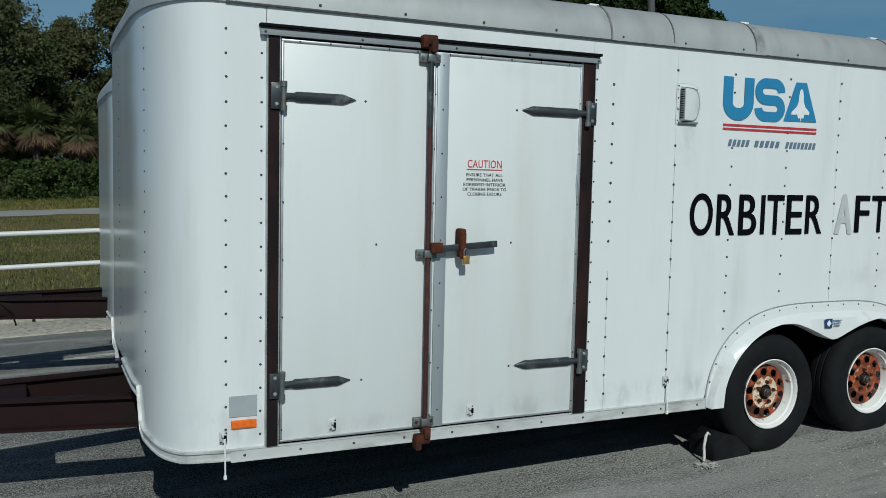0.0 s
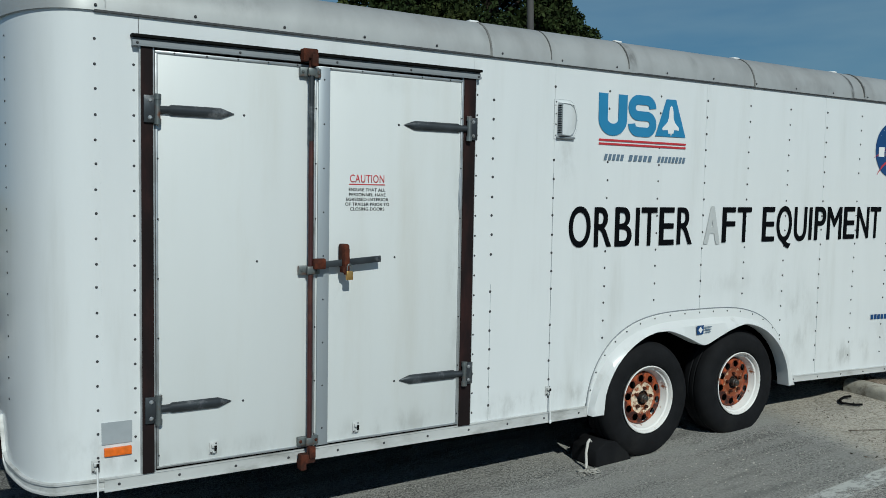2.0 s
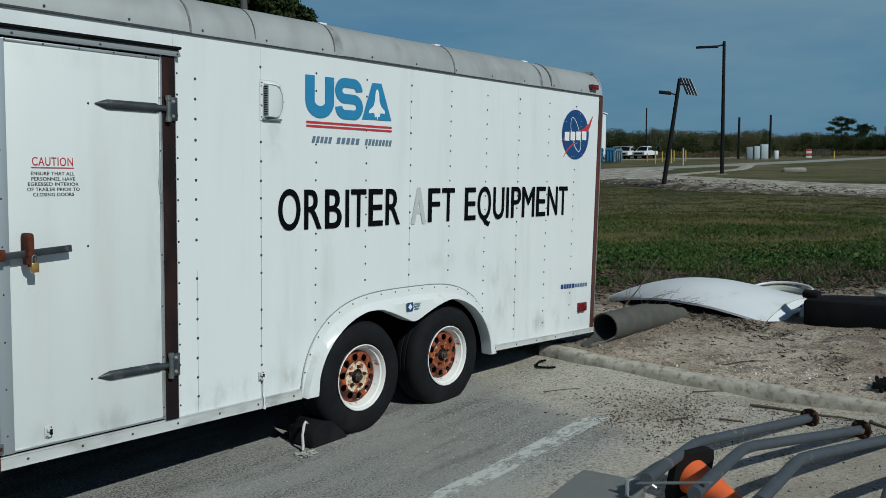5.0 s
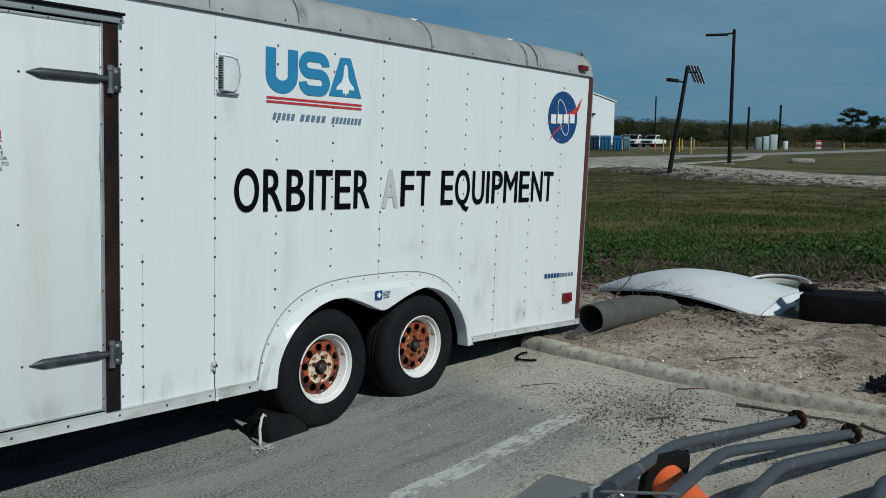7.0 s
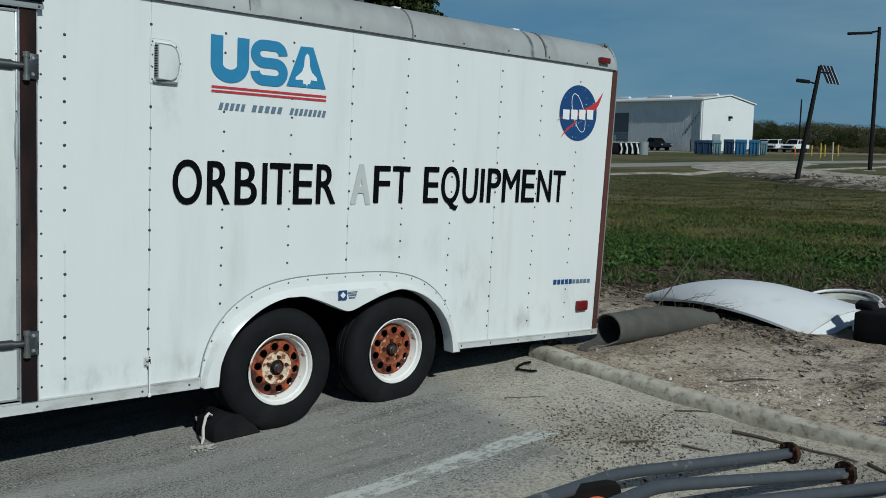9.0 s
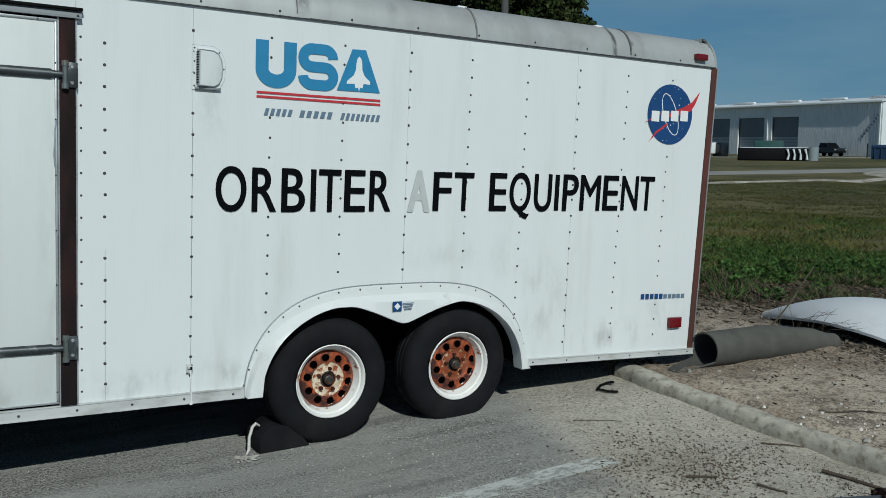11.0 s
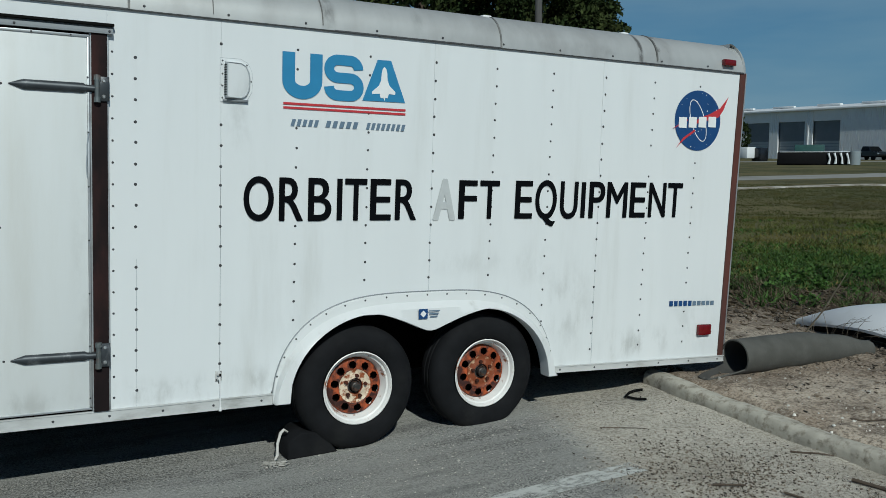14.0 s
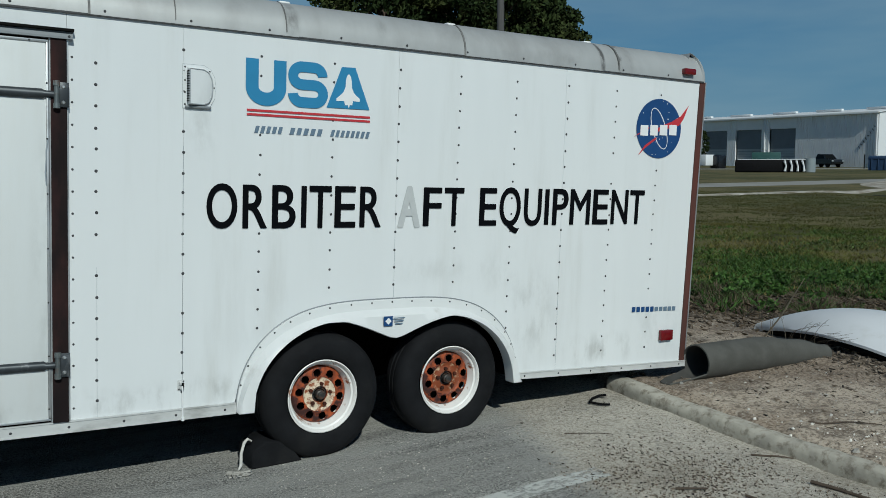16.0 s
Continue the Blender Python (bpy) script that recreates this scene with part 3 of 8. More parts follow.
def sheet(bm, us, bottom, top, v0, v1):
    """A plate in the u-w plane between two outlines, with thickness v0..v1."""
    rows = []
    for u in us:
        rows.append([bm.verts.new((u, v, w)) for v, w in ((v0, bottom(u)), (v0, top(u)), (v1, top(u)), (v1, bottom(u)))])
    for a, b in zip(rows, rows[1:]):
        for k in range(4):
            bm.faces.new((a[k], a[(k + 1) % 4], b[(k + 1) % 4], b[k]))
    bm.faces.new(rows[0])
    bm.faces.new(list(reversed(rows[-1])))


def spans(a, b, n):
    return [a + (b - a) * i / n for i in range(n + 1)]


def poly(bm, pts, v0, v1):
    """A flat polygon in the u-w plane, with thickness."""
    a = [bm.verts.new((u, v0, w)) for u, w in pts]
    b = [bm.verts.new((u, v1, w)) for u, w in pts]
    bm.faces.new(a)
    bm.faces.new(list(reversed(b)))
    k = len(pts)
    for i in range(k):
        bm.faces.new((a[i], b[i], b[(i + 1) % k], a[(i + 1) % k]))


def word(text, u0, u1, w0, w1, v=-0.0035, bold=0.0, heavy=0.0):
    """Built-in font lettering, fitted into a box of the u-w plane."""
    cu = bpy.data.curves.new("lettering", 'FONT')
    cu.body, cu.extrude, cu.offset = text, 0.0, bold
    cu.space_character = 1.08
    cu.resolution_u = 6
    ob = new("lettering", cu)
    dg = bpy.context.evaluated_depsgraph_get()
    dg.update()
    me = bpy.data.meshes.new_from_object(ob.evaluated_get(dg))
    bpy.data.objects.remove(ob)
    co = np.empty(len(me.vertices) * 3)
    me.vertices.foreach_get("co", co)
    co = co.reshape(-1, 3)
    lo, hi = co.min(0), co.max(0)
    if "Q" in text:
        lo[1] = 0.0
    out = np.zeros_like(co)
    out[:, 0] = u0 + (co[:, 0] - lo[0]) / (hi[0] - lo[0]) * (u1 - u0)
    out[:, 2] = w0 + (co[:, 1] - lo[1]) / (hi[1] - lo[1]) * (w1 - w0)
    out[:, 1] = v
    me.vertices.foreach_set("co", out.ravel())
    me.update()
    bm = bmesh.new()
    bm.from_mesh(me)
    bpy.data.meshes.remove(me)
    if heavy:
        base = bm.verts[:], bm.faces[:]
        for j, (du, dw) in enumerate(((-1, 0), (1, 0), (-0.6, 0.5), (0.6, -0.5), (0.6, 0.5), (-0.6, -0.5))):
            made = bmesh.ops.duplicate(bm, geom=base[0] + base[1])["geom"]
            bmesh.ops.translate(bm, vec=(du * heavy, -0.0002 * (j + 1), dw * heavy), verts=[g for g in made if isinstance(g, bmesh.types.BMVert)])
    geom = bmesh.ops.extrude_face_region(bm, geom=bm.faces[:])
    bmesh.ops.translate(bm, vec=(0, 0.0015, 0), verts=[g for g in geom["geom"] if isinstance(g, bmesh.types.BMVert)])
    return bm


def smooth01(x, a, b):
    t = min(1.0, max(0.0, (x - a) / (b - a)))
    return t * t * (3 - 2 * t)


# ---- the ground ----
def land(x, y):
    """Height of the ground."""
    r = math.hypot(x, y)
    z = 0.03 * smooth01(x, 3.6, 5.2)
    behind = smooth01(x, 6.24, 6.42)
    z += 0.085 * behind
    rough = smooth01(x, 5.0, 6.6)
    z += rough * 0.05 * (noise.noise(Vector((x * 0.9, y * 0.9, 0.3))) + 0.5 * noise.noise(Vector((x * 2.7, y * 2.7, 1.3)))) * smooth01(48 - r, 0, 26)
    z += behind * 0.022 * noise.noise(Vector((x * 7, y * 7, 4.1))) * smooth01(30 - r, 0, 15)
    far = smooth01(y, 11.7, 13.5) * (1 - behind)
    z += far * 0.05 * noise.noise(Vector((x * 0.6, y * 0.6, 2.0)))
    z += min(0.6, max(0.0, 0.0016 * (r - 60)))
    if 27 < x < 46 and 3 < y < 27:
        # shallow ditch along the near side of the gravel track
        e = (x - 32.3 - 0.012 * max(0.0, y - 6) ** 2 - 0.12 * (y - 8)) * 0.85
        z -= 0.20 * math.exp(-(e / 1.5) ** 2) * smooth01(y, 3, 8) * smooth01(27 - y, 0, 5)
    return z


def graded(lo, hi, a, b, fine, growth):
    xs = spans(a, b, int((b - a) / fine))
    s, x = fine, b
    while x < hi:
        s *= growth
        x += s
        xs.append(x)
    s, x = fine, a
    while x > lo:
        s *= growth
        x -= s
        xs.insert(0, x)
    return xs


gx, gy = graded(-2500, 2500, 1.5, 11.0, 0.07, 1.16), graded(-2500, 2500, 0.0, 6.5, 0.07, 1.16)
gx = sorted(gx + spans(11.6, 47.0, 62))
gy = sorted(gy + spans(7.1, 28.0, 42))
gverts = [(x, y, land(x, y)) for y in gy for x in gx]
W_ = len(gx)
gfaces = [(j * W_ + i, j * W_ + i + 1, (j + 1) * W_ + i + 1, (j + 1) * W_ + i) for j in range(len(gy) - 1) for i in range(W_ - 1)]
ground = raw("ground", gverts, gfaces, GROUND, True)
tagged(ground, "flat worn asphalt lot with sandy verge and rough grass", "ground", kind="structure")


def strip(name, pts, width, material, label, lift=0.02, step=1.5):
    """A road along points, laid on the ground."""
    pts = [Vector((x, y, 0)) for x, y in pts]
    fine = []
    for i in range(len(pts) - 1):
        p0, p1, p2, p3 = pts[max(i - 1, 0)], pts[i], pts[i + 1], pts[min(i + 2, len(pts) - 1)]
        k = max(2, int((p2 - p1).length / step))
        for j in range(k):
            t = j / k
            fine.append(0.5 * (2 * p1 + (p2 - p0) * t + (2 * p0 - 5 * p1 + 4 * p2 - p3) * t * t + (3 * p1 - p0 - 3 * p2 + p3) * t ** 3))
    fine.append(pts[-1])
    verts, faces = [], []
    for i, p in enumerate(fine):
        d = (fine[min(i + 1, len(fine) - 1)] - fine[max(i - 1, 0)]).normalized()
        s = Vector((-d.y, d.x, 0))
        for k in range(5):
            wob = 0.12 * width * noise.noise(p * 0.13 + Vector((0, 0, 3.0 if k else 7.0))) if k in (0, 4) else 0
            q = p + s * ((k / 4 - 0.5) * width + wob)
            z = land(q.x, q.y)
            verts.append((q.x, q.y, z + (lift if 0 < k < 4 else -0.03)))
    for i in range(len(fine) - 1):
        for k in range(4):
            a = i * 5 + k
            faces.append((a, a + 1, a + 6, a + 5))
    ob = raw(name, verts, faces, material, True)
    return tagged(ob, label, "road", kind="structure")


strip("road", [(-160, 48.0), (-60, 44.2), (0, 39.6), (22, 36.0), (38.5, 33.8), (46, 33.4), (54, 33.2), (62, 32.8), (69, 31.8), (77, 30.6), (86, 29.9), (96, 29.4), (110, 28.6), (140, 26), (180, 20), (240, 8)], 6.2, ROADM, "pale grey asphalt road across the field", 0.03)
strip("gravel_track", [(60, 32.2), (54, 30.2), (48.5, 27.2), (44.5, 23.6), (41.3, 19.2), (38.9, 15.4), (37.0, 12.0), (36.0, 6), (35, -2), (31, -20), (26, -45)], 7.6, GRAVEL, "pale shell gravel track between grass", 0.07, 0.7)
strip("dirt_track", [(-30, 29.5), (0, 26.9), (10, 25.8), (22, 25.1), (32, 24.8), (39, 24.7), (44, 25.4), (48, 27.4)], 1.3, GRAVEL, "narrow worn gravel track through the grass", 0.04, 0.8)
strip("branch_track", [(44.5, 22.6), (49, 23.6), (54, 23.9), (60, 24.3), (66, 26.0), (73, 28.4), (79, 30.2)], 1.2, GRAVEL, "thin pale wheel track joining the road", 0.045, 0.8)
strip("forecourt", [(78, 74), (86, 68), (95, 61), (104, 54.5), (116, 46)], 5.5, ROADM, "pale paved yard before the warehouse", 0.03)

# raised dark strip: litter plus the shadow under the track's edge, painted in
strip("track_verge", [(39.4, 22.4), (37.4, 19.2), (35.4, 16.2), (33.9, 13.6), (33.0, 10.8), (32.6, 6.0)], 1.1, LITTERSHADE, "ragged dark strip of litter and painted edge shade along the gravel track", 0.14, 0.4)

# painted lines on the asphalt
for name, x0, x1, y0, y1, wdt in (("painted_line", -3.0, 5.12, 3.10, 3.135, 0.14), ("painted_line", 0.1, 0.9, 8.95, 9.1, 0.12)):
    verts, faces = [], []
    for i, u in enumerate(spans(x0, x1, 40)):
        yc = y0 + (y1 - y0) * (u - x0) / (x1 - x0)
        for s in (-0.5, 0.5):
            y = yc + s * wdt * (1 + 0.12 * noise.noise(Vector((u * 4, s, 0))))
            verts.append((u, y, land(u, y) + 0.004))
        if i:
            faces.append((2 * i - 2, 2 * i - 1, 2 * i + 1, 2 * i))
    tagged(raw(name, verts, faces, LINEP), "worn white painted line on the asphalt", "line", kind="structure")


# ---- the cargo trailer ----
# local axes: u along the side from nose to tail, v inward, w up
TILT = 2.2
WID = 2.44
FRONT, SIDE0, REAR = -2.543, -2.20, 3.80
BOT, TOP = 0.402, 2.350


def fender_out(u):
    d = min(1.0, abs(u - 1.386) / 0.913)
    return 0.358 + 0.562 * math.sqrt(max(0.0, 1 - d ** 3.4))


def fender_in(u):
    d = math.sqrt((u - 1.387) ** 2 + 0.040 ** 2)
    k = max(0.0, 1 - d / 0.415)
    dip = 0.828 - 0.0205 * (u - 0.97) - 0.140 * k ** 1.55
    fore = 0.353 + 0.466 * math.sqrt(max(0.0, 1 - (max(0.0, 1.06 - u) / 0.512) ** 2))
    aft = 0.353 + 0.458 * math.sqrt(max(0.0, 1 - (max(0.0, u - 1.72) / 0.508) ** 2))
    return min(dip, fore, aft)


def wall_bottom(u):
    if 0.48 < u < 2.29:
        return max(BOT, fender_out(u) - 0.035)
    return BOT if u < 1.0 else 0.396 - 0.0275 * (u - 2.39)


def lean(u):
    """How far the aft seams lean, per metre of height."""
    return 0.0078 * max(0.0, u)


NOSE_V = 0.80


def nose_point(a):
    """A point of the nose's rounded corner: a quarter of a boxy oval."""
    s, c = max(0.0, math.sin(a)), max(0.0, math.cos(a))
    return SIDE0 - (SIDE0 - FRONT) * s ** 0.78, NOSE_V * (1 - c ** 0.78)


def nose_path(n=22):
    """Plan of the bowed nose, from the side seam round to the far side."""
    pts = []
    dv = NOSE_V
    for i in range(n + 1):
        pts.append(nose_point(math.pi / 2 * i / n))
    for i in range(1, 6):
        pts.append((FRONT, dv + (WID - 2 * dv) * i / 6))
    for i in range(n + 1):
        u, v = nose_point(math.pi / 2 * (1 - i / n))
        pts.append((u, WID - v))
    return pts


def nose_floor(v):
    """Lower edge of the nose skin: a cut-out over the tongue."""
    v = min(v, WID - v)
    return BOT - 0.014 * smooth01(v, 0.0, 0.08) + 0.030 * smooth01(v, 0.16, 0.42) + 0.185 * smooth01(v, 0.43, 0.50)


def wall_of(path, lo, hi, thick):
    """An upright sheet along a plan, between heights lo(v) and hi."""
    bm = bmesh.new()
    rows = []
    for i, (u, v) in enumerate(path):
        a, b = path[max(i - 1, 0)], path[min(i + 1, len(path) - 1)]
        d = Vector((b[0] - a[0], b[1] - a[1])).normalized()
        nx, ny = -d.y * thick, d.x * thick
        inward = 1 if (nx * (0.5 - u) + ny * (WID / 2 - v)) > 0 else -1
        rows.append([bm.verts.new(p) for p in ((u, v, lo(v)), (u, v, hi), (u + nx * inward, v + ny * inward, hi), (u + nx * inward, v + ny * inward, lo(v)))])
    for a, b in zip(rows, rows[1:]):
        for k in range(4):
            bm.faces.new((a[k], a[(k + 1) % 4], b[(k + 1) % 4], b[k]))
    bm.faces.new(rows[0])
    bm.faces.new(list(reversed(rows[-1])))
    return bm


def dense_nose():
    out = []
    src = nose_path()
    for a, b in zip(src, src[1:]):
        k = 6 if abs(b[1] - a[1]) > 0.1 else 1
        for i in range(k):
            out.append((a[0] + (b[0] - a[0]) * i / k, a[1] + (b[1] - a[1]) * i / k))
    out.append(src[-1])
    return out


def cove_along(path, r_out, w0, h, seg=8):
    """The quarter-round roof edge, swept along a plan, curving inward."""
    bm = bmesh.new()
    rings = []
    for i, (u, v) in enumerate(path):
        a, b = path[max(i - 1, 0)], path[min(i + 1, len(path) - 1)]
        d = Vector((b[0] - a[0], b[1] - a[1])).normalized()
        nx, ny = -d.y, d.x
        s = 1 if (nx * (0.5 - u) + ny * (WID / 2 - v)) > 0 else -1
        ring = []
        for k in range(seg + 1):
            t = math.pi / 2 * k / seg
            off = r_out * (1 - math.cos(t)) - 0.012
            ring.append(bm.verts.new((u + nx * s * off, v + ny * s * off, w0 + h * math.sin(t))))
        ring.append(bm.verts.new((u + nx * s * r_out, v + ny * s * r_out, w0 + h - 0.05)))
        ring.append(bm.verts.new((u + nx * s * 0.03, v + ny * s * 0.03, w0)))
        rings.append(ring)
    for a, b in zip(rings, rings[1:]):
        for k in range(len(a)):
            bm.faces.new((a[k], a[(k + 1) % len(a)], b[(k + 1) % len(a)], b[k]))
    bm.faces.new(rings[0])
    bm.faces.new(list(reversed(rings[-1])))
    return bm


def rivets(bm, pts, r=0.0068, proud=0.0035, out=(0, -1, 0)):
    out = Vector(out).normalized()
    x, y = frame_of(out)
    for p in pts:
        p = Vector(p)
        rim = [bm.verts.new(p + (x * math.cos(a) + y * math.sin(a)) * r) for a in (2 * math.pi * k / 8 for k in range(8))]
        top = [bm.verts.new(p + out * proud + (x * math.cos(a) + y * math.sin(a)) * r * 0.55) for a in (2 * math.pi * k / 8 for k in range(8))]
        for k in range(8):
            bm.faces.new((rim[k], rim[(k + 1) % 8], top[(k + 1) % 8], top[k]))
        bm.faces.new(top)


RIVET_MESH = {}


def rivet_parts(parent, pts, r=0.006, proud=0.0035, out=(0, -1, 0)):
    """Rivets, each an object of its own on one shared mesh."""
    key = (round(r, 5), round(proud, 5), tuple(round(k, 3) for k in out))
    if key not in RIVET_MESH:
        bm = bmesh.new()
        rivets(bm, [(0, 0, 0)], r, proud, out)
        RIVET_MESH[key] = finish(bm, "rivet", RIVET)
    for p in pts:
        ob = new("rivet", RIVET_MESH[key])
        ob.parent = parent
        ob.location = p


def studs(name, material, parent, pts, r=0.006, proud=0.0035, out=(0, -1, 0)):
    """Screws or bolts, each a part of its own."""
    for p in pts:
        bm = bmesh.new()
        rivets(bm, [p], r, proud, out)
        part(name, bm, material, parent)


def make_shell(t, tongue=0.0):
    """Body, roof, nose, floor, running gear box and trim shared by both trailers."""
    part("nose_skin", wall_of(dense_nose(), nose_floor, TOP, 0.025), WHITE, t, "rounded white sheet nose")
    part("nose_trim", nose_band(), TRIMW, t, "aluminium lower edge trim")
    part("nose_cove", cove_along([(SIDE0 + 0.02, -0.0)] + nose_path(26), 0.19, TOP, 0.202), COVE, t, "dull grey rounded metal roof edge")
    bm = bmesh.new()
    box(bm, ((FRONT + REAR) / 2 + 0.10, WID / 2, TOP + 0.182), (REAR - FRONT - 0.25, WID - 0.34, 0.05), 0.02)
    part("roof", bm, COVE, t)
    bm = bmesh.new()
    for u0, u1, inset in ((FRONT + 0.45, 0.45, 0.04), (0.45, 2.33, 0.80), (2.33, REAR - 0.10, 0.04)):
        box(bm, ((u0 + u1) / 2, WID / 2, BOT + 0.03), (u1 - u0, WID - 2 * inset, 0.05))
    part("floor_deck", bm, BLACK, t)
    bm = bmesh.new()
    box(bm, ((SIDE0 + REAR) / 2, WID - 0.0125, (BOT + TOP) / 2), (REAR - SIDE0, 0.025, TOP - BOT))
    part("side_wall", bm, WHITE, t)
    bm = bmesh.new()
    box(bm, (REAR - 0.02, WID / 2, (BOT + TOP) / 2), (0.03, WID - 0.1, TOP - BOT))
    for v in bm.verts:
        v.co.x -= (TOP - v.co.z) * 0.034
    part("tail_doors", bm, WHITE, t)
    # A-frame tongue and chassis rails
    for side in (-1, 1):
        y0, y1 = WID / 2 + side * 0.52, WID / 2 + side * 0.05
        a, b = Vector((-1.4, y0, 0.395)), Vector((-4.15, y1, 0.395))
        d = b - a
        ang = math.atan2(d.y, d.x)
        bm = bmesh.new()
        poly(bm, [(-0.037, -0.082), (0.037, -0.082), (0.037, -0.068), (0.007, -0.062), (0.007, 0.062), (0.037, 0.068), (0.037, 0.082), (-0.037, 0.082), (-0.037, 0.068), (-0.007, 0.062), (-0.007, -0.062), (-0.037, -0.068)], -d.length / 2, d.length / 2)
        bmesh.ops.rotate(bm, cent=(0, 0, 0), matrix=Matrix.Rotation(ang - math.pi / 2, 3, 'Z'), verts=bm.verts)
        bmesh.ops.translate(bm, vec=(a + b) / 2 + Vector((0, 0, 0.09 + tongue)), verts=bm.verts)
        part("tongue_beam", bm, OXBLOOD, t, "dark oxblood steel tongue beam", False)
        bm = bmesh.new()
        box(bm, (1.1, WID / 2 + side * 0.36, BOT - 0.03), (5.0, 0.06, 0.08))
        part("chassis_rail", bm, BLACK, t, "", False)
    bm = bmesh.new()
    tube(bm, [(-3.55, WID / 2 - 0.13, 0.60), (-3.5, WID / 2 - 0.16, 0.70), (-3.38, WID / 2 - 0.2, 0.72), (-3.25, WID / 2 - 0.22, 0.60), (-3.22, WID / 2 - 0.22, 0.5)], 0.007, 6)
    part("brake_cable", bm, BLACK, t)
    bm = bmesh.new()
    box(bm, (-3.2, WID / 2, 0.485 + tongue), (0.35, 0.42, 0.12), 0.01)
    part("cross_plate", bm, OXBLOOD, t)
    bm = bmesh.new()
    tube(bm, [(-3.95, WID / 2, -0.02), (-3.95, WID / 2, 0.75)], 0.035, 12)
    box(bm, (-3.95, WID / 2, -0.05), (0.16, 0.16, 0.03), 0.005)
    part("jack", bm, BLACK, t, "black tongue jack")
    bm = bmesh.new()
    box(bm, (-4.2, WID / 2, 0.48), (0.34, 0.12, 0.10), 0.02)
    part("coupler", bm, BLACK, t)


def nose_band():
    """The narrow metal band along the lower edge of the nose."""
    path = [p for p in dense_nose() if p[1] < WID / 2]
    bm = bmesh.new()
    rows = []
    for i, (u, v) in enumerate(path):
        a, b = path[max(i - 1, 0)], path[min(i + 1, len(path) - 1)]
        d = Vector((b[0] - a[0], b[1] - a[1])).normalized()
        o = Vector((d.y, -d.x))
        if o.x * (0.5 - u) + o.y * (WID / 2 - v) > 0:
            o = -o
        z = nose_floor(v)
        rows.append([bm.verts.new((u + o.x * k, v + o.y * k, w)) for k, w in ((0.003, z + 0.006), (0.014, z + 0.003), (0.014, z - 0.006), (0.006, z - 0.009), (0.006, z - 0.034), (0.013, z - 0.038), (0.013, z - 0.046), (-0.02, z - 0.046), (-0.02, z + 0.006))])
    for a, b in zip(rows, rows[1:]):
        for k in range(9):
            bm.faces.new((a[k], a[(k + 1) % 9], b[(k + 1) % 9], b[k]))
    bm.faces.new(rows[0])
    bm.faces.new(list(reversed(rows[-1])))
    return bm


TRAILER_POSE = pose(3.0, 4.2, 0.0, 0, TILT, 0)
trailer = thing("cargo_trailer", TRAILER_POSE, "white enclosed cargo trailer with riveted sides and rusty wheels", "trailer")
make_shell(trailer, -0.095)

# side skin in sheets, meeting at the riveted seams, door opening left free
DOOR0, DOOR1, DOORT = -2.047, -0.352, 2.258
for u0, u1, lo in ((SIDE0, DOOR0, None), (DOOR0, DOOR1, DOORT), (DOOR1, 0.190, None), (0.190, 1.404, None), (1.404, 2.610, None), (2.610, REAR - 0.004, None)):
    bm = bmesh.new()
    n = 2 if u1 < 0.3 else 40
    gap = 0.0005
    sheet(bm, spans(u0 + (gap if u0 > DOOR0 else -0.003), u1 - gap, n), (lambda u: lo) if lo else wall_bottom, lambda u: TOP + 0.004, 0.0, 0.025)
    for v in bm.verts:
        if v.co.x > 2.7:
            v.co.x -= (TOP - v.co.z) * 0.033 * (v.co.x - 2.62) / (REAR - 2.62)
    part("side_panel", bm, WHITE, trailer, "", False)

# rear corner post, leaning a little past square
bm = bmesh.new()
poly(bm, [(REAR - 0.070, 0.335), (REAR - 0.022, 0.335), (REAR + 0.046, TOP), (REAR - 0.002, TOP)], -0.006, 0.07)
part("corner_post", bm, REARRED, trailer, "rust-brown steel corner post", False)
bm = bmesh.new()
poly(bm, [(REAR - 0.0215, 0.345), (REAR - 0.012, 0.345), (REAR + 0.056, TOP), (REAR + 0.0465, TOP)], -0.008, 0.05)
part("corner_edge", bm, ALU, trailer, "", False)

# roof edge along the side with overlapping lengths, and the rounded tail cap
for i, (u0, u1) in enumerate(((SIDE0, -0.245), (-0.255, 0.792), (0.782, 1.846), (1.836, 2.90), (2.89, REAR + 0.02))):
    off = 0.002 * (i % 2)
    part("roof_cove", cove_along([(u, -off) for u in spans(u0, u1, 6)], 0.19, TOP, 0.202 + off), COVE, trailer, "weathered grey metal roof edge")
    if i:
        bm = cove_along([(u, -off - 0.0015) for u in spans(u0 - 0.005, u0 + 0.006, 2)], 0.19, TOP, 0.2035 + off)
        part("cove_joint", bm, STAIN, trailer, "dark stained joint strip")
        bm = bmesh.new()
        box(bm, (u0 - 0.02, 0.150, TOP + 0.199), (0.060, 0.05, 0.012), 0.005)
        part("joint_cap", bm, INKWHITE, trailer, "white sealant lump over the joint")
for u, wd in ((0.145, 0.004), (0.722, 0.005), (3.03, 0.010)):
    bm = cove_along([(k, -0.0045) for k in spans(u, u + wd, 2)], 0.19, TOP + 0.02, 0.185)
    part("streak", bm, STAIN, trailer)
cap = []
for i in range(9):
    a = math.pi / 2 * i / 8
    cap.append((REAR + 0.012 + 0.058 * math.sin(a), 0.062 * (1 - math.cos(a))))
part("cove_end_cap", cove_along(cap + [(REAR + 0.070, 0.3), (REAR + 0.070, WID - 0.2)], 0.13, TOP - 0.005, 0.207), COVE, trailer, "rounded metal end cap")
# thin drip line under the cove
bm = bmesh.new()
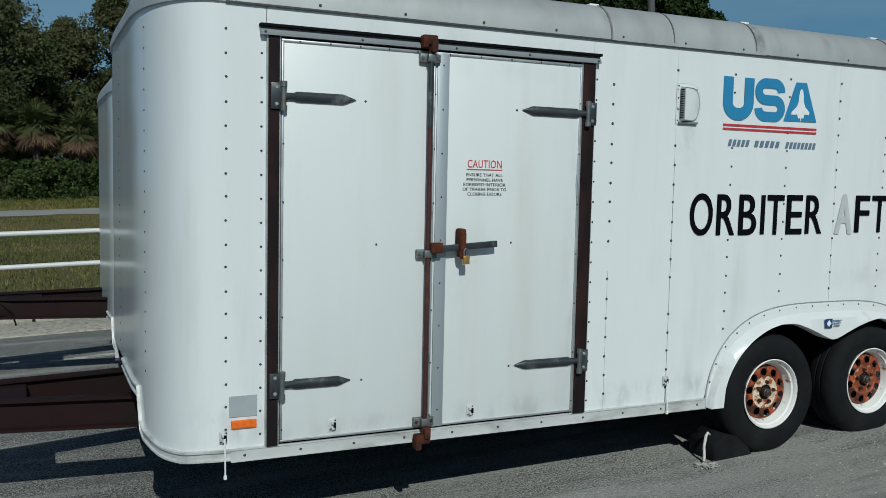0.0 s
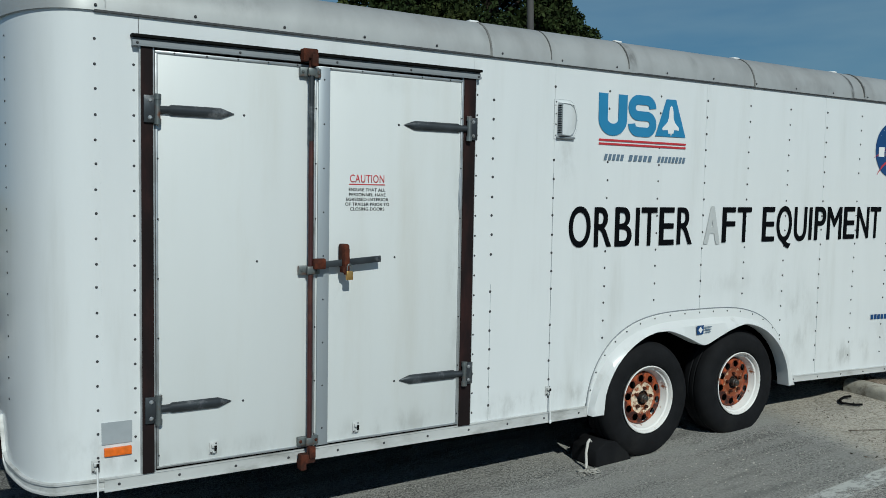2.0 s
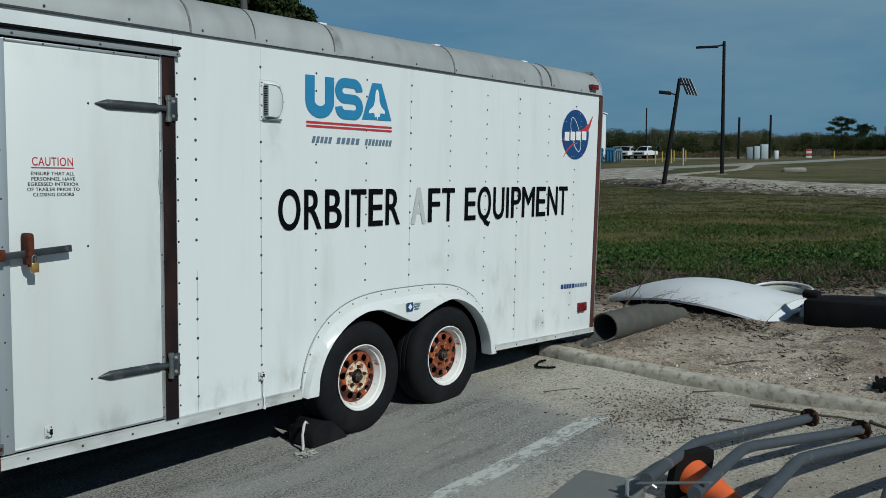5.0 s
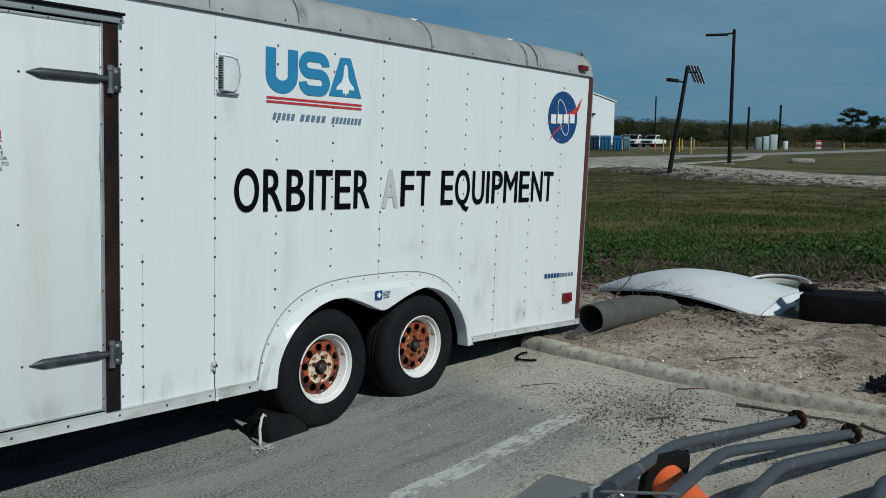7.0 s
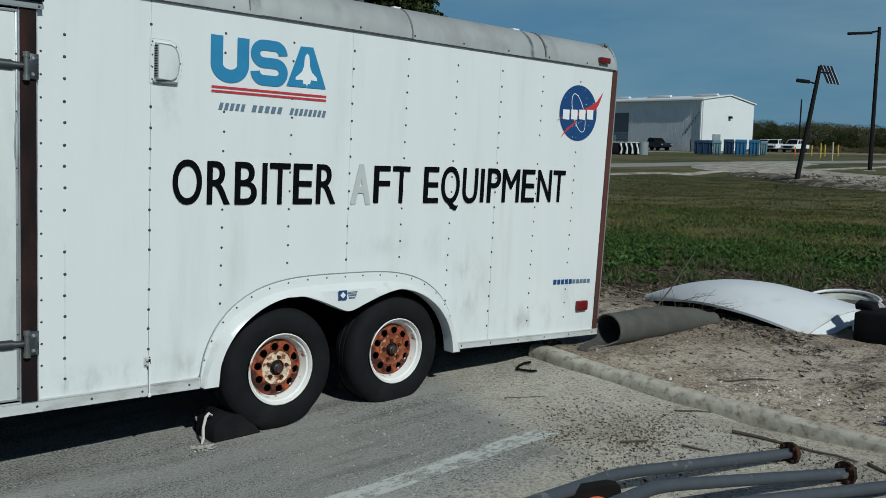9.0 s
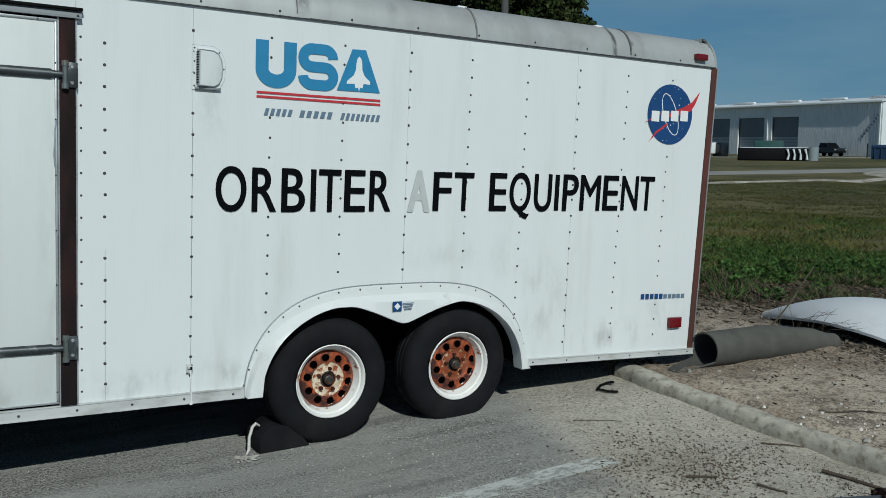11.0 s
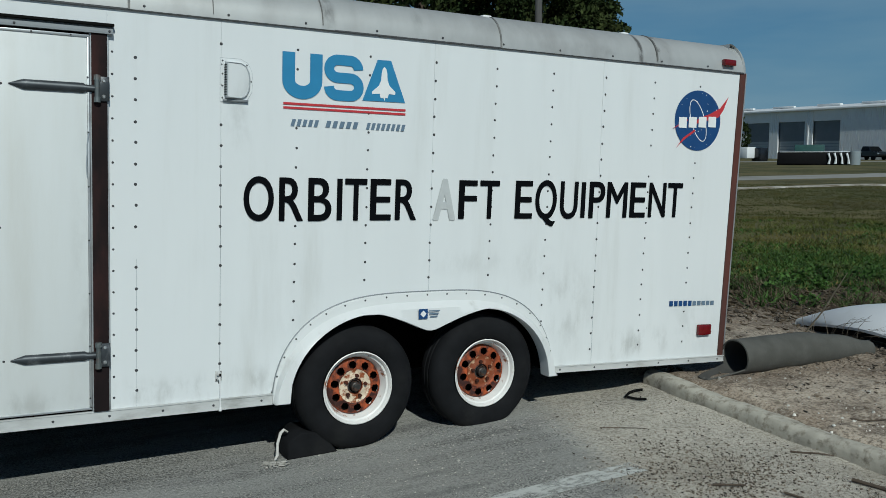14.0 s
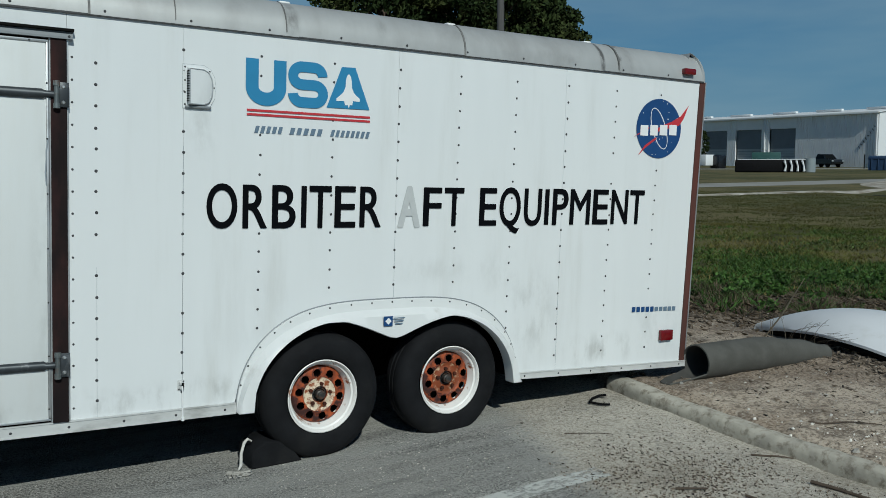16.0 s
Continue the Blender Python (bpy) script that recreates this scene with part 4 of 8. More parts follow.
box(bm, ((SIDE0 + REAR) / 2, -0.007, TOP - 0.001), (REAR - SIDE0 + 0.05, 0.010, 0.009))
part("drip_edge", bm, RIVET, trailer, "dark rubber drip edge", False)

# lower edge trim: flat band, a lip and screws
for u0, u1, h in ((SIDE0, 0.472, 0.054), (2.298, REAR - 0.016, 0.038)):
    bm = bmesh.new()
    um = (u0 + u1) / 2
    box(bm, (um, -0.004, -h / 2), (u1 - u0, 0.014, h))
    box(bm, (um, -0.009, 0.002), (u1 - u0, 0.012, 0.007))
    box(bm, (um, -0.006, 0.003 - h), (u1 - u0, 0.018, 0.006))
    us_ = spans(u0 + 0.06, u1 - 0.06, max(3, int((u1 - u0) / 0.25)))
    for v in bm.verts:
        v.co.z += wall_bottom(u0 if u0 < 0 else v.co.x)
    part("lower_trim", bm, TRIMW, trailer, "dirty aluminium lower trim", False)
    bm = bmesh.new()
    rivets(bm, [(u, -0.011, wall_bottom(u0 if u0 < 0 else u) - h * 0.5) for u in us_])
    part("screw_row", bm, RIVET, trailer)

# rivet rows
rng = random.Random(4)
for u in (-2.222, -0.224, 0.190, 0.589, 0.999, 1.404, 1.808, 2.213, 2.613, 3.013, 3.410):
    b = wall_bottom(u) + 0.035 if u > 0.45 else BOT + 0.04
    ws = []
    w = 2.231 if u > -1 else 2.238
    while w > b:
        ws.append(w)
        w -= 0.1024
    pts = []
    for w in ws:
        if rng.random() < 0.96:
            pts.append((u + (w - 1.3) * lean(u) + rng.uniform(-0.0015, 0.0015), -0.0005, w + rng.uniform(-0.004, 0.004)))
    rivet_parts(trailer, pts, 0.0060 if u < -2 else (0.0080 if u in (0.190, -0.224, 1.404, 2.613) else 0.0072))
for u, st in ((DOOR0 - 0.022, 0.105), (DOOR1 + 0.022, 0.105), (3.777, 0.12)):
    rivet_parts(trailer, [(u + (0.0275 * (w - 1.3) if u > 3 else 0), 0, w) for w in spans(BOT + 0.06, TOP - 0.1, int(1.8 / st))], 0.006)
rivet_parts(trailer, [(u, -0.0135, TOP + 0.021) for u in spans(-2.22, 3.48, 14)], 0.0068)
# one row on the curve of the nose
a = math.radians(64)
rivet_parts(trailer, [nose_point(a) + (w,) for w in spans(BOT + 0.30, TOP - 0.08, 17)], 0.0052, 0.003, (-math.sin(a) * 0.80, -math.cos(a) * 0.30, 0))
a = math.radians(90)
rivet_parts(trailer, [(FRONT - 0.012, WID / 2, w) for w in spans(BOT + 0.3, TOP - 0.08, 17)], 0.0055, 0.003, (-1, 0, 0))
# seam lines: sheet laps
for u, w0, w1 in ((-0.224, BOT, 1.15), (0.190, BOT, 1.75), (1.402, 0.93, 1.30), (2.608, BOT, 0.90)):
    bm = bmesh.new()
    box(bm, (u + 0.001, -0.0004, (w0 + w1) / 2), (0.0016, 0.0012, w1 - w0))
    part("lap_edge", bm, ALUL, trailer, "", False)

# ---- double side doors ----
for u0, u1, nm in ((DOOR0, -1.992, "jamb"), (-0.428, DOOR1, "jamb")):
    bm = bmesh.new()
    box(bm, ((u0 + u1) / 2, 0.004, (0.405 + 2.23) / 2), (u1 - u0 - 0.006, 0.05, 2.23 - 0.405))
    part(nm, bm, GASKET, trailer, "dark oxide-red hinge jamb", False)
    for uu in (u0, u1):
        bm = bmesh.new()
        box(bm, (uu, -0.004, (0.405 + 2.235) / 2), (0.007, 0.024, 2.235 - 0.405))
        part("jamb_edge", bm, ALU, trailer, "", False)
bm = bmesh.new()
box(bm, ((DOOR0 + DOOR1) / 2, 0.03, 1.32), (DOOR1 - DOOR0, 0.02, 1.86))
part("door_backing", bm, GASKET, trailer, "", False)
# head rail over the doors
bm = bmesh.new()
poly(bm, [(0, 0), (0.03, 0), (0.03, 0.010), (0.012, 0.038), (0, 0.038)], 0, 1)
bmesh.ops.rotate(bm, cent=(0, 0, 0), matrix=Matrix.Rotation(radians(90), 3, 'Z'), verts=bm.verts)
for v in bm.verts:
    v.co = Vector((-2.078 + (-v.co.x) * 1.750, -v.co.y - 0.001, 2.222 + v.co.z))
part("head_rail", bm, RAILG, trailer, "grey aluminium drip rail", False)
# black strip drawn as the dark line above the head rail
bm = bmesh.new()
box(bm, (-1.203, -0.018, 2.2640), (1.760, 0.036, 0.013), 0.003)
part("rail_top_strip", bm, BLACK, trailer, "thin black strip over the rail")
bm = bmesh.new()
rivets(bm, [(u, -0.032, 2.234) for u in (-2.06, -1.62, -1.15, -0.75, -0.345)], 0.006)
part("screw_row", bm, RIVET, trailer)


def door_leaf(u0, u1, label):
    w0, w1 = 0.417, 2.214
    bm = bmesh.new()
    box(bm, ((u0 + u1) / 2, 0.0, (w0 + w1) / 2), (u1 - u0 - 0.02, 0.036, w1 - w0 - 0.02), 0.004)
    d = part("door_leaf", bm, DOORW, trailer, label)
    for c, s in ((((u0 + u1) / 2, -0.004, w1 - 0.009), (u1 - u0, 0.040, 0.012)), (((u0 + u1) / 2, -0.004, w0 + 0.007), (u1 - u0, 0.040, 0.010)),
                 ((u0 + 0.005, -0.004, (w0 + w1) / 2), (0.010, 0.040, w1 - w0 - 0.030)), ((u1 - 0.005, -0.004, (w0 + w1) / 2), (0.010, 0.040, w1 - w0 - 0.030))):
        bm = bmesh.new()
        box(bm, c, s, 0.002)
        part("edge_frame", bm, ALU, d, "thin aluminium edge")
    bm = bmesh.new()
    rivets(bm, [(u, -0.0245, w1 - 0.010) for u in spans(u0 + 0.08, u1 - 0.08, 4)] + [(u0 + 0.008, -0.0245, w) for w in spans(w0 + 0.06, w1 - 0.2, 6)] + [(u1 - 0.008, -0.0245, w) for w in spans(w0 + 0.06, w1 - 0.2, 6)], 0.0045)
    part("screw_row", bm, RIVET, d)
    return d


leaf_a = door_leaf(-1.986, -1.266, "plain white door leaf, closed")
leaf_b = door_leaf(-1.260, -0.434, "plain white door leaf with printed caution notice")
studs("bolt", RIVET, leaf_a, [(-1.535, -0.018, 1.308), (-1.597, -0.018, 1.962), (-1.599, -0.018, 0.675)])
studs("bolt", RIVET, leaf_b, [(-0.822, -0.018, 1.309), (-0.808, -0.018, 1.962), (-0.816, -0.018, 0.686)])
bm = bmesh.new()
box(bm, (-1.212, -0.024, 1.313), (0.060, 0.006, 1.79), 0.002)
part("astragal", bm, ALUL, leaf_b, "grey aluminium overlap strip")
bm = bmesh.new()
rivets(bm, [(-1.212, -0.027, w) for w in spans(0.5, 2.15, 8)], 0.0045)
part("screw_row", bm, RIVET, leaf_b)


def strap_hinge(u_pin, u_tip, w):
    """Half-round strap with a pointed tip, knuckle and plate with bolts."""
    s = 1 if u_tip > u_pin else -1
    bm = bmesh.new()
    rows = []
    n = 10
    prof = [(math.cos(math.pi * k / 6), math.sin(math.pi * k / 6)) for k in range(7)]
    us = [u_pin, u_pin + s * 0.05, u_pin + s * 0.06, u_tip - s * 0.062, u_tip - s * 0.05, u_tip]
    hs = [0.017, 0.017, 0.0235, 0.0235, 0.020, 0.0025]
    ts = [0.020, 0.020, 0.016, 0.016, 0.014, 0.003]
    for u, h, tk in zip(us, hs, ts):
        rows.append([bm.verts.new((u, -0.020 - tk * y, w + h * x)) for x, y in prof] )
    for a, b in zip(rows, rows[1:]):
        for k in range(6):
            bm.faces.new((a[k], a[k + 1], b[k + 1], b[k]))
        bm.faces.new((a[0], b[0], b[6], a[6]))
    bm.faces.new(rows[0])
    bm.faces.new(list(reversed(rows[-1])))
    h = part("strap_hinge", bm, STRAP, trailer, "dark steel strap hinge with pointed tip")
    bm = bmesh.new()
    tube(bm, [(u_pin, -0.034, w - 0.062), (u_pin, -0.034, w + 0.062)], 0.012, 10)
    part("knuckle", bm, GALV, h, "worn hinge knuckle")
    for dz in (-0.052, 0.052):
        bm = bmesh.new()
        tube(bm, [(u_pin, -0.034, w + dz - 0.012), (u_pin, -0.034, w + dz + 0.012)], 0.0155, 10)
        part("washer", bm, GALV, h, "worn hinge washer")
    bm = bmesh.new()
    box(bm, (u_pin - s * 0.030, -0.026, w), (0.050, 0.012, 0.115), 0.003)
    part("hinge_plate", bm, STRAP, h)
    studs("bolt", ALU, h, [(u_pin - s * 0.030, -0.032, w + 0.036), (u_pin - s * 0.030, -0.032, w - 0.036)], 0.010, 0.006)


for pin, tip, w in ((-1.980, -1.644, 1.964), (-1.980, -1.655, 0.680), (-0.402, -0.778, 1.964), (-0.405, -0.788, 0.686)):
    strap_hinge(pin, tip, w)

# lock rod with brackets, cams, handle, hasp and padlock
bm = bmesh.new()
tube(bm, [(-1.287, -0.048, 0.37), (-1.287, -0.048, 2.255)], 0.0115, 14)
rod = part("lock_rod", bm, ROD, trailer, "rusty oxide-red vertical lock rod")
bm = bmesh.new()
tube(bm, [(-1.287, -0.048, 1.86), (-1.287, -0.048, 2.16)], 0.0125, 14)
part("sleeve", bm, STRAP, rod, "dark steel sleeve")
for w in (2.176, 1.262, 0.452):
    bm = bmesh.new()
    box(bm, (-1.287, -0.030, w), (0.105, 0.022, 0.042), 0.004)
    box(bm, (-1.287, -0.052, w), (0.040, 0.026, 0.038), 0.006)
    br = part("rod_bracket", bm, GALV, rod, "grey bolted guide bracket")
    studs("bolt", RUST if w < 1 else GALV, br, [(-1.326, -0.041, w), (-1.248, -0.041, w)], 0.0085, 0.006)
for w, s in ((2.258, 1), (0.372, -1)):
    bm = bmesh.new()
    box(bm, (-1.298, -0.045, w), (0.075, 0.050, 0.045), 0.008)
    box(bm, (-1.280, -0.060, w - s * 0.030), (0.032, 0.040, 0.055), 0.006)
    box(bm, (-1.320, -0.040, w - s * 0.012 - (0.04 if s < 0 else 0)), (0.030, 0.055, 0.050), 0.006)
    part("cam_lock", bm, RUST, rod, "rust-covered cam keeper")
bm = bmesh.new()
a, b = Vector((-1.270, -0.066, 1.284)), Vector((-0.924, -0.060, 1.308))
ang = math.atan2(b.z - a.z, b.x - a.x)
box(bm, (0, 0, 0), ((b - a).length, 0.010, 0.031), 0.003)
bmesh.ops.rotate(bm, cent=(0, 0, 0), matrix=Matrix.Rotation(-ang, 3, 'Y'), verts=bm.verts)
bmesh.ops.translate(bm, vec=(a + b) / 2, verts=bm.verts)
part("handle", bm, STRAP, rod, "black lever handle")
bm = bmesh.new()
box(bm, (-1.250, -0.066, 1.292), (0.060, 0.028, 0.050), 0.006)
part("handle_boss", bm, RUST, rod)
bm = bmesh.new()
box(bm, (-1.115, -0.050, 1.325), (0.036, 0.060, 0.115), 0.010)
box(bm, (-1.115, -0.080, 1.300), (0.028, 0.012, 0.125), 0.004)
box(bm, (-1.129, -0.070, 1.262), (0.018, 0.040, 0.030), 0.004)
part("hasp", bm, RUST, rod, "rust-red hasp")
lock = thing("padlock", TRAILER_POSE @ pose(-1.104, -0.088, 1.236), "small worn brass padlock hanging on the hasp", "padlock")
bm = bmesh.new()
box(bm, (0, 0, -0.002), (0.034, 0.018, 0.042), 0.004)
part("body", bm, BRASS, lock)
bm = bmesh.new()
tube(bm, [(-0.011, 0, 0.018), (-0.011, 0, 0.040), (-0.007, 0, 0.049), (0, 0, 0.052), (0.007, 0, 0.049), (0.011, 0, 0.040), (0.011, 0, 0.018)], 0.0035, 8)
part("shackle", bm, GALV, lock, "steel shackle")

# small toggle latches, two with hanging pins
for u, w, drop in ((-2.233, 0.462, 0.165), (-1.738, 0.476, 0), (-1.030, 0.479, 0), (0.183, 0.528, 0.165)):
    v = -0.0195 if -2.0 < u < -0.4 else -0.002
    bm = bmesh.new()
    box(bm, (u, v - 0.002, w), (0.034, 0.005, 0.055), 0.002)
    box(bm, (u, v - 0.010, w + 0.012), (0.020, 0.016, 0.016), 0.003)
    box(bm, (u, v - 0.010, w - 0.014), (0.014, 0.016, 0.012), 0.003)
    la = part("latch", bm, TRIMW, trailer, "small white metal tie latch")
    bm = bmesh.new()
    box(bm, (u + 0.006, v - 0.0185, w + 0.002), (0.012, 0.004, 0.026), 0.002)
    part("latch_slot", bm, BLACK, la, "dark latch opening")
    studs("screw", RIVET, la, [(u - 0.011, v - 0.0045, w - 0.02), (u + 0.011, v - 0.0045, w - 0.02), (u + 0.012, v - 0.0045, w + 0.02)], 0.0045)
    if drop:
        bm = bmesh.new()
        tube(bm, [(u + 0.003, v - 0.022, w), (u + 0.005, v - 0.024, w - drop)], 0.0038, 8)
        tube(bm, [(u + 0.005, v - 0.024, w - drop), (u + 0.005, v - 0.024, w - drop - 0.016)], 0.0080, 8)
        part("hanging_pin", bm, INKWHITE, la, "white hanging pin")

# reflector plates by the nose, marker lamps
bm = bmesh.new()
box(bm, (-2.146, -0.002, 0.596), (0.124, 0.004, 0.094))
part("grey_patch", bm, GREYTAPE, trailer, "plain grey tape patch", False)
bm = bmesh.new()
box(bm, (-2.143, -0.005, 0.516), (0.112, 0.014, 0.036), 0.003)
part("side_reflector", bm, ORANGE, trailer, "orange side reflector")
for c, s in (((3.578, -0.014, 0.561), (0.116, 0.030, 0.074)), ((3.664, -0.022, 2.408), (0.104, 0.040, 0.042))):
    bm = bmesh.new()
    box(bm, c, s, 0.007)
    part("marker_lamp", bm, LENSR, trailer, "red marker lamp lens")

# vent: a D-shaped cowl with a slit
bm = bmesh.new()
outline = [(0.185, 1.942), (0.290, 1.940), (0.325, 1.958), (0.346, 1.995), (0.352, 2.05), (0.346, 2.10), (0.325, 2.140), (0.290, 2.158), (0.185, 2.158)]
poly(bm, outline, -0.004, 0.0)
inner = [(0.213 + (u - 0.185) * 0.72, 2.05 + (w - 2.05) * 0.80) for u, w in outline]
a = [bm.verts.new((u, -0.004, w)) for u, w in [(0.208 + (u - 0.185) * 0.80, 2.05 + (w - 2.05) * 0.88) for u, w in outline]]
b = [bm.verts.new((u, -0.038 if u < 0.26 else -0.014, w)) for u, w in inner]
for i in range(len(a)):
    bm.faces.new((a[i], a[(i + 1) % len(a)], b[(i + 1) % len(a)], b[i]))
bm.faces.new(b)
bm2 = bmesh.new()
poly(bm2, [(0.262 + (u - 0.262) * 1.02, 2.05 + (w - 2.05) * 1.02) for u, w in outline], -0.0026, -0.0023)
vent = part("vent_cowl", bm, WHITE, trailer, "white D-shaped vent cowl, grimy")
bm3 = bmesh.new()
tube(bm3, [(u, -0.0385 if u < 0.26 else -0.015, w) for u, w in inner + inner[:1]], 0.003, 6)
part("grimy_rim", bm3, GREYTAPE, vent, "grime along the cowl's rim")
# dark strip put in as the shadow under the cowl
bm3 = bmesh.new()
box(bm3, (0.262, -0.010, 1.949), (0.13, 0.014, 0.012), 0.003)
part("lower_shade_strip", bm3, RAILG, vent)
bm = bmesh.new()
box(bm, (0.2105, -0.020, 2.05), (0.006, 0.026, 0.17))
part("slit", bm, GREYTAPE, vent, "", False)
for k in range(13):
    bm = bmesh.new()
    box(bm, (0.2075, -0.022, 1.976 + 0.0123 * k), (0.007, 0.026, 0.005))
    part("louvre", bm, BLACK, vent, "", False)
# added grey outline plate that sets the cowl off in place of its shading
part("sealant", bm2, GREYTAPE, vent, "thin grey outline added round the cowl", False)
studs("screw", RIVET, vent, [(0.196, -0.004, w) for w in (1.96, 2.02, 2.08, 2.145)] + [(0.32, -0.004, 2.13), (0.343, -0.004, 2.05), (0.32, -0.004, 1.975)], 0.005)

# ---- fender and wheels ----
bm = bmesh.new()
us = sorted(set([0.4735, 2.2985] + spans(0.478, 0.70, 24) + spans(0.70, 2.08, 46) + spans(2.08, 2.294, 24)))
rows = []
for u in us:
    o, i = fender_out(u), fender_in(u) if 0.552 < u < 2.226 else 0.355
    i = min(i, o - 0.012)
    rows.append([bm.verts.new(p) for p in ((u, -0.002, o), (u, -0.012, o - 0.006), (u, -0.016, max(i, o - 0.055)), (u, -0.060, max(i, o - 0.090)), (u, -0.072, i + 0.004), (u, -0.066, i), (u, 0.02, i), (u, 0.02, o))])
for a, b in zip(rows, rows[1:]):
    for k in range(8):
        bm.faces.new((a[k], a[(k + 1) % 8], b[(k + 1) % 8], b[k]))
bm.faces.new(rows[0])
bm.faces.new(list(reversed(rows[-1])))
bmesh.ops.remove_doubles(bm, verts=bm.verts, dist=0.0005)
fender = part("fender", bm, FENW, trailer, "moulded white double wheel arch")
bm = bmesh.new()
tube(bm, [(u, -0.001, fender_out(u) + 0.002) for u in us], 0.0042, 6)
part("sealant_bead", bm, RAILG, fender, "grey sealant bead")
rivet_parts(fender, [(u, -0.0125, fender_out(u) - 0.018) for u in (0.495, 0.535, 0.60, 0.68, 0.77, 0.88, 1.0, 1.13, 1.26, 1.39, 1.52, 1.65, 1.78, 1.90, 2.01, 2.11, 2.19, 2.24, 2.275)], 0.006)
# badge: blue square with pale diamond and small bars for its lettering
bm = bmesh.new()
box(bm, (1.335, -0.0745, 0.803), (0.056, 0.003, 0.056))
badge = part("badge", bm, INKNAVY, fender, "small blue badge sticker", False)
bm = bmesh.new()
poly(bm, [(1.335, 0.823), (1.355, 0.803), (1.335, 0.783), (1.315, 0.803)], -0.0775, -0.076)
part("diamond", bm, INKWHITE, badge, "", False)
for k in range(3):
    bm = bmesh.new()
    box(bm, (1.405, -0.0745, 0.818 - 0.016 * k), (0.072 - 0.012 * k, 0.002, 0.0055))
    part("text_bar", bm, INKGREY, badge, "", False)
# wheel well: near-black box, back plate let down to deepen the shade behind the tyres
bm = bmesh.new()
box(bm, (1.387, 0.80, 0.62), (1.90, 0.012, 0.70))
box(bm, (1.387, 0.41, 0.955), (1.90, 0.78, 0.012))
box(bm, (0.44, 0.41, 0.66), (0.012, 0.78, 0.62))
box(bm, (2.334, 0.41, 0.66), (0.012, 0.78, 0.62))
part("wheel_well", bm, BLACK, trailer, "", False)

TR = 0.354


def make_wheel(u, w, flat, turn):
    """Tyre, rim, slotted disc, hub and nuts."""
    bm = bmesh.new()
    prof = [(0.205, 0.012), (0.215, -0.006), (0.235, -0.016), (0.270, -0.022), (0.300, -0.019), (0.328, -0.008), (0.344, 0.012), (TR, 0.030), (TR, 0.060), (TR - 0.006, 0.064), (TR - 0.006, 0.070), (TR, 0.074),
            (TR, 0.100), (TR - 0.006, 0.104), (TR - 0.006, 0.110), (TR, 0.114), (TR, 0.150), (0.344, 0.172), (0.30, 0.196), (0.25, 0.20), (0.205, 0.17)]
    lathe(bm, prof, 64)
    for v in bm.verts:
        low = -TR + flat
        if v.co.z < low:
            d = low - v.co.z
            v.co.z = low
            v.co.y += (-1 if v.co.y < 0.09 else 1) * d * 0.45
        elif v.co.z < low + 0.10:
            k = 1 - (v.co.z - low) / 0.10
            v.co.y += (-1 if v.co.y < 0.06 else (1 if v.co.y > 0.12 else 0)) * 0.012 * k
    wh = part("tyre", bm, RUBBER, trailer, "dull black tyre, slightly flat")
    wh.location = (u, 0, w)
    bm = bmesh.new()
    lathe(bm, [(0.206, 0.000), (0.209, -0.010), (0.204, -0.013), (0.197, -0.006), (0.192, 0.010), (0.182, 0.015), (0.174, 0.040), (0.166, 0.056), (0.160, 0.080)], 48)
    rim = part("rim", bm, RIMW, wh, "white steel rim with rust spots")
    bm = bmesh.new()

    prof = [(0.166, 0.072), (0.160, 0.052), (0.156, 0.046)] + [(0.152 - 0.005 * i, 0.043 - 0.0005 * i) for i in range(11)] + [(0.095, 0.044), (0.085, 0.050), (0.074, 0.050), (0.060, 0.044), (0.045, 0.042), (0.042, 0.052)]

    def slot(i, k):
        rr = (prof[i][0] + prof[i + 1][0]) / 2
        t = 2 * math.pi * (k + 0.5) / 150
        near = round(t / (math.pi / 5)) * (math.pi / 5)
        return (rr * math.cos(t - near) - 0.126) ** 2 + (rr * math.sin(t - near)) ** 2 < 0.0225 ** 2
    lathe(bm, prof, 150, slot)
    disc = part("wheel_disc", bm, DISC, wh, "heavily rusted slotted wheel disc")
    disc.rotation_euler = (0, radians(turn), 0)
    bm = bmesh.new()
    lathe(bm, [(0.097, 0.0425), (0.086, 0.0475), (0.073, 0.0475), (0.060, 0.0415), (0.047, 0.0395), (0.046, 0.048)], 40)
    part("centre_ring", bm, HUBW if u < 1.5 else HUBR, disc, "worn white paint round the hub, rust coming through")
    bm = bmesh.new()
    lathe(bm, [(0.0, 0.004), (0.016, 0.004), (0.020, 0.008), (0.021, 0.018), (0.027, 0.022), (0.028, 0.050), (0.046, 0.054)], 24)
    part("hub", bm, HUBG, wh, "dull grey hub cap")
    for k in range(5):
        a = 2 * math.pi * k / 5 + radians(turn)
        bm = bmesh.new()
        tube(bm, [(0.062 * math.cos(a), 0.046, 0.062 * math.sin(a)), (0.062 * math.cos(a), 0.026, 0.062 * math.sin(a))], 0.0105, 6)
        part("wheel_nut", bm, RUST, wh)
    bm = bmesh.new()
    lathe(bm, [(0.0, 0.100), (0.18, 0.100)], 24)
    part("brake_drum", bm, BLACK, wh)
    bm = bmesh.new()
    tube(bm, [(0, 0.05, 0), (0, 0.9, 0)], 0.035, 10)
    part("axle", bm, BLACK, wh)


make_wheel(0.970, 0.389, 0.006, 10)
make_wheel(1.802, 0.404, 0.020, 25)

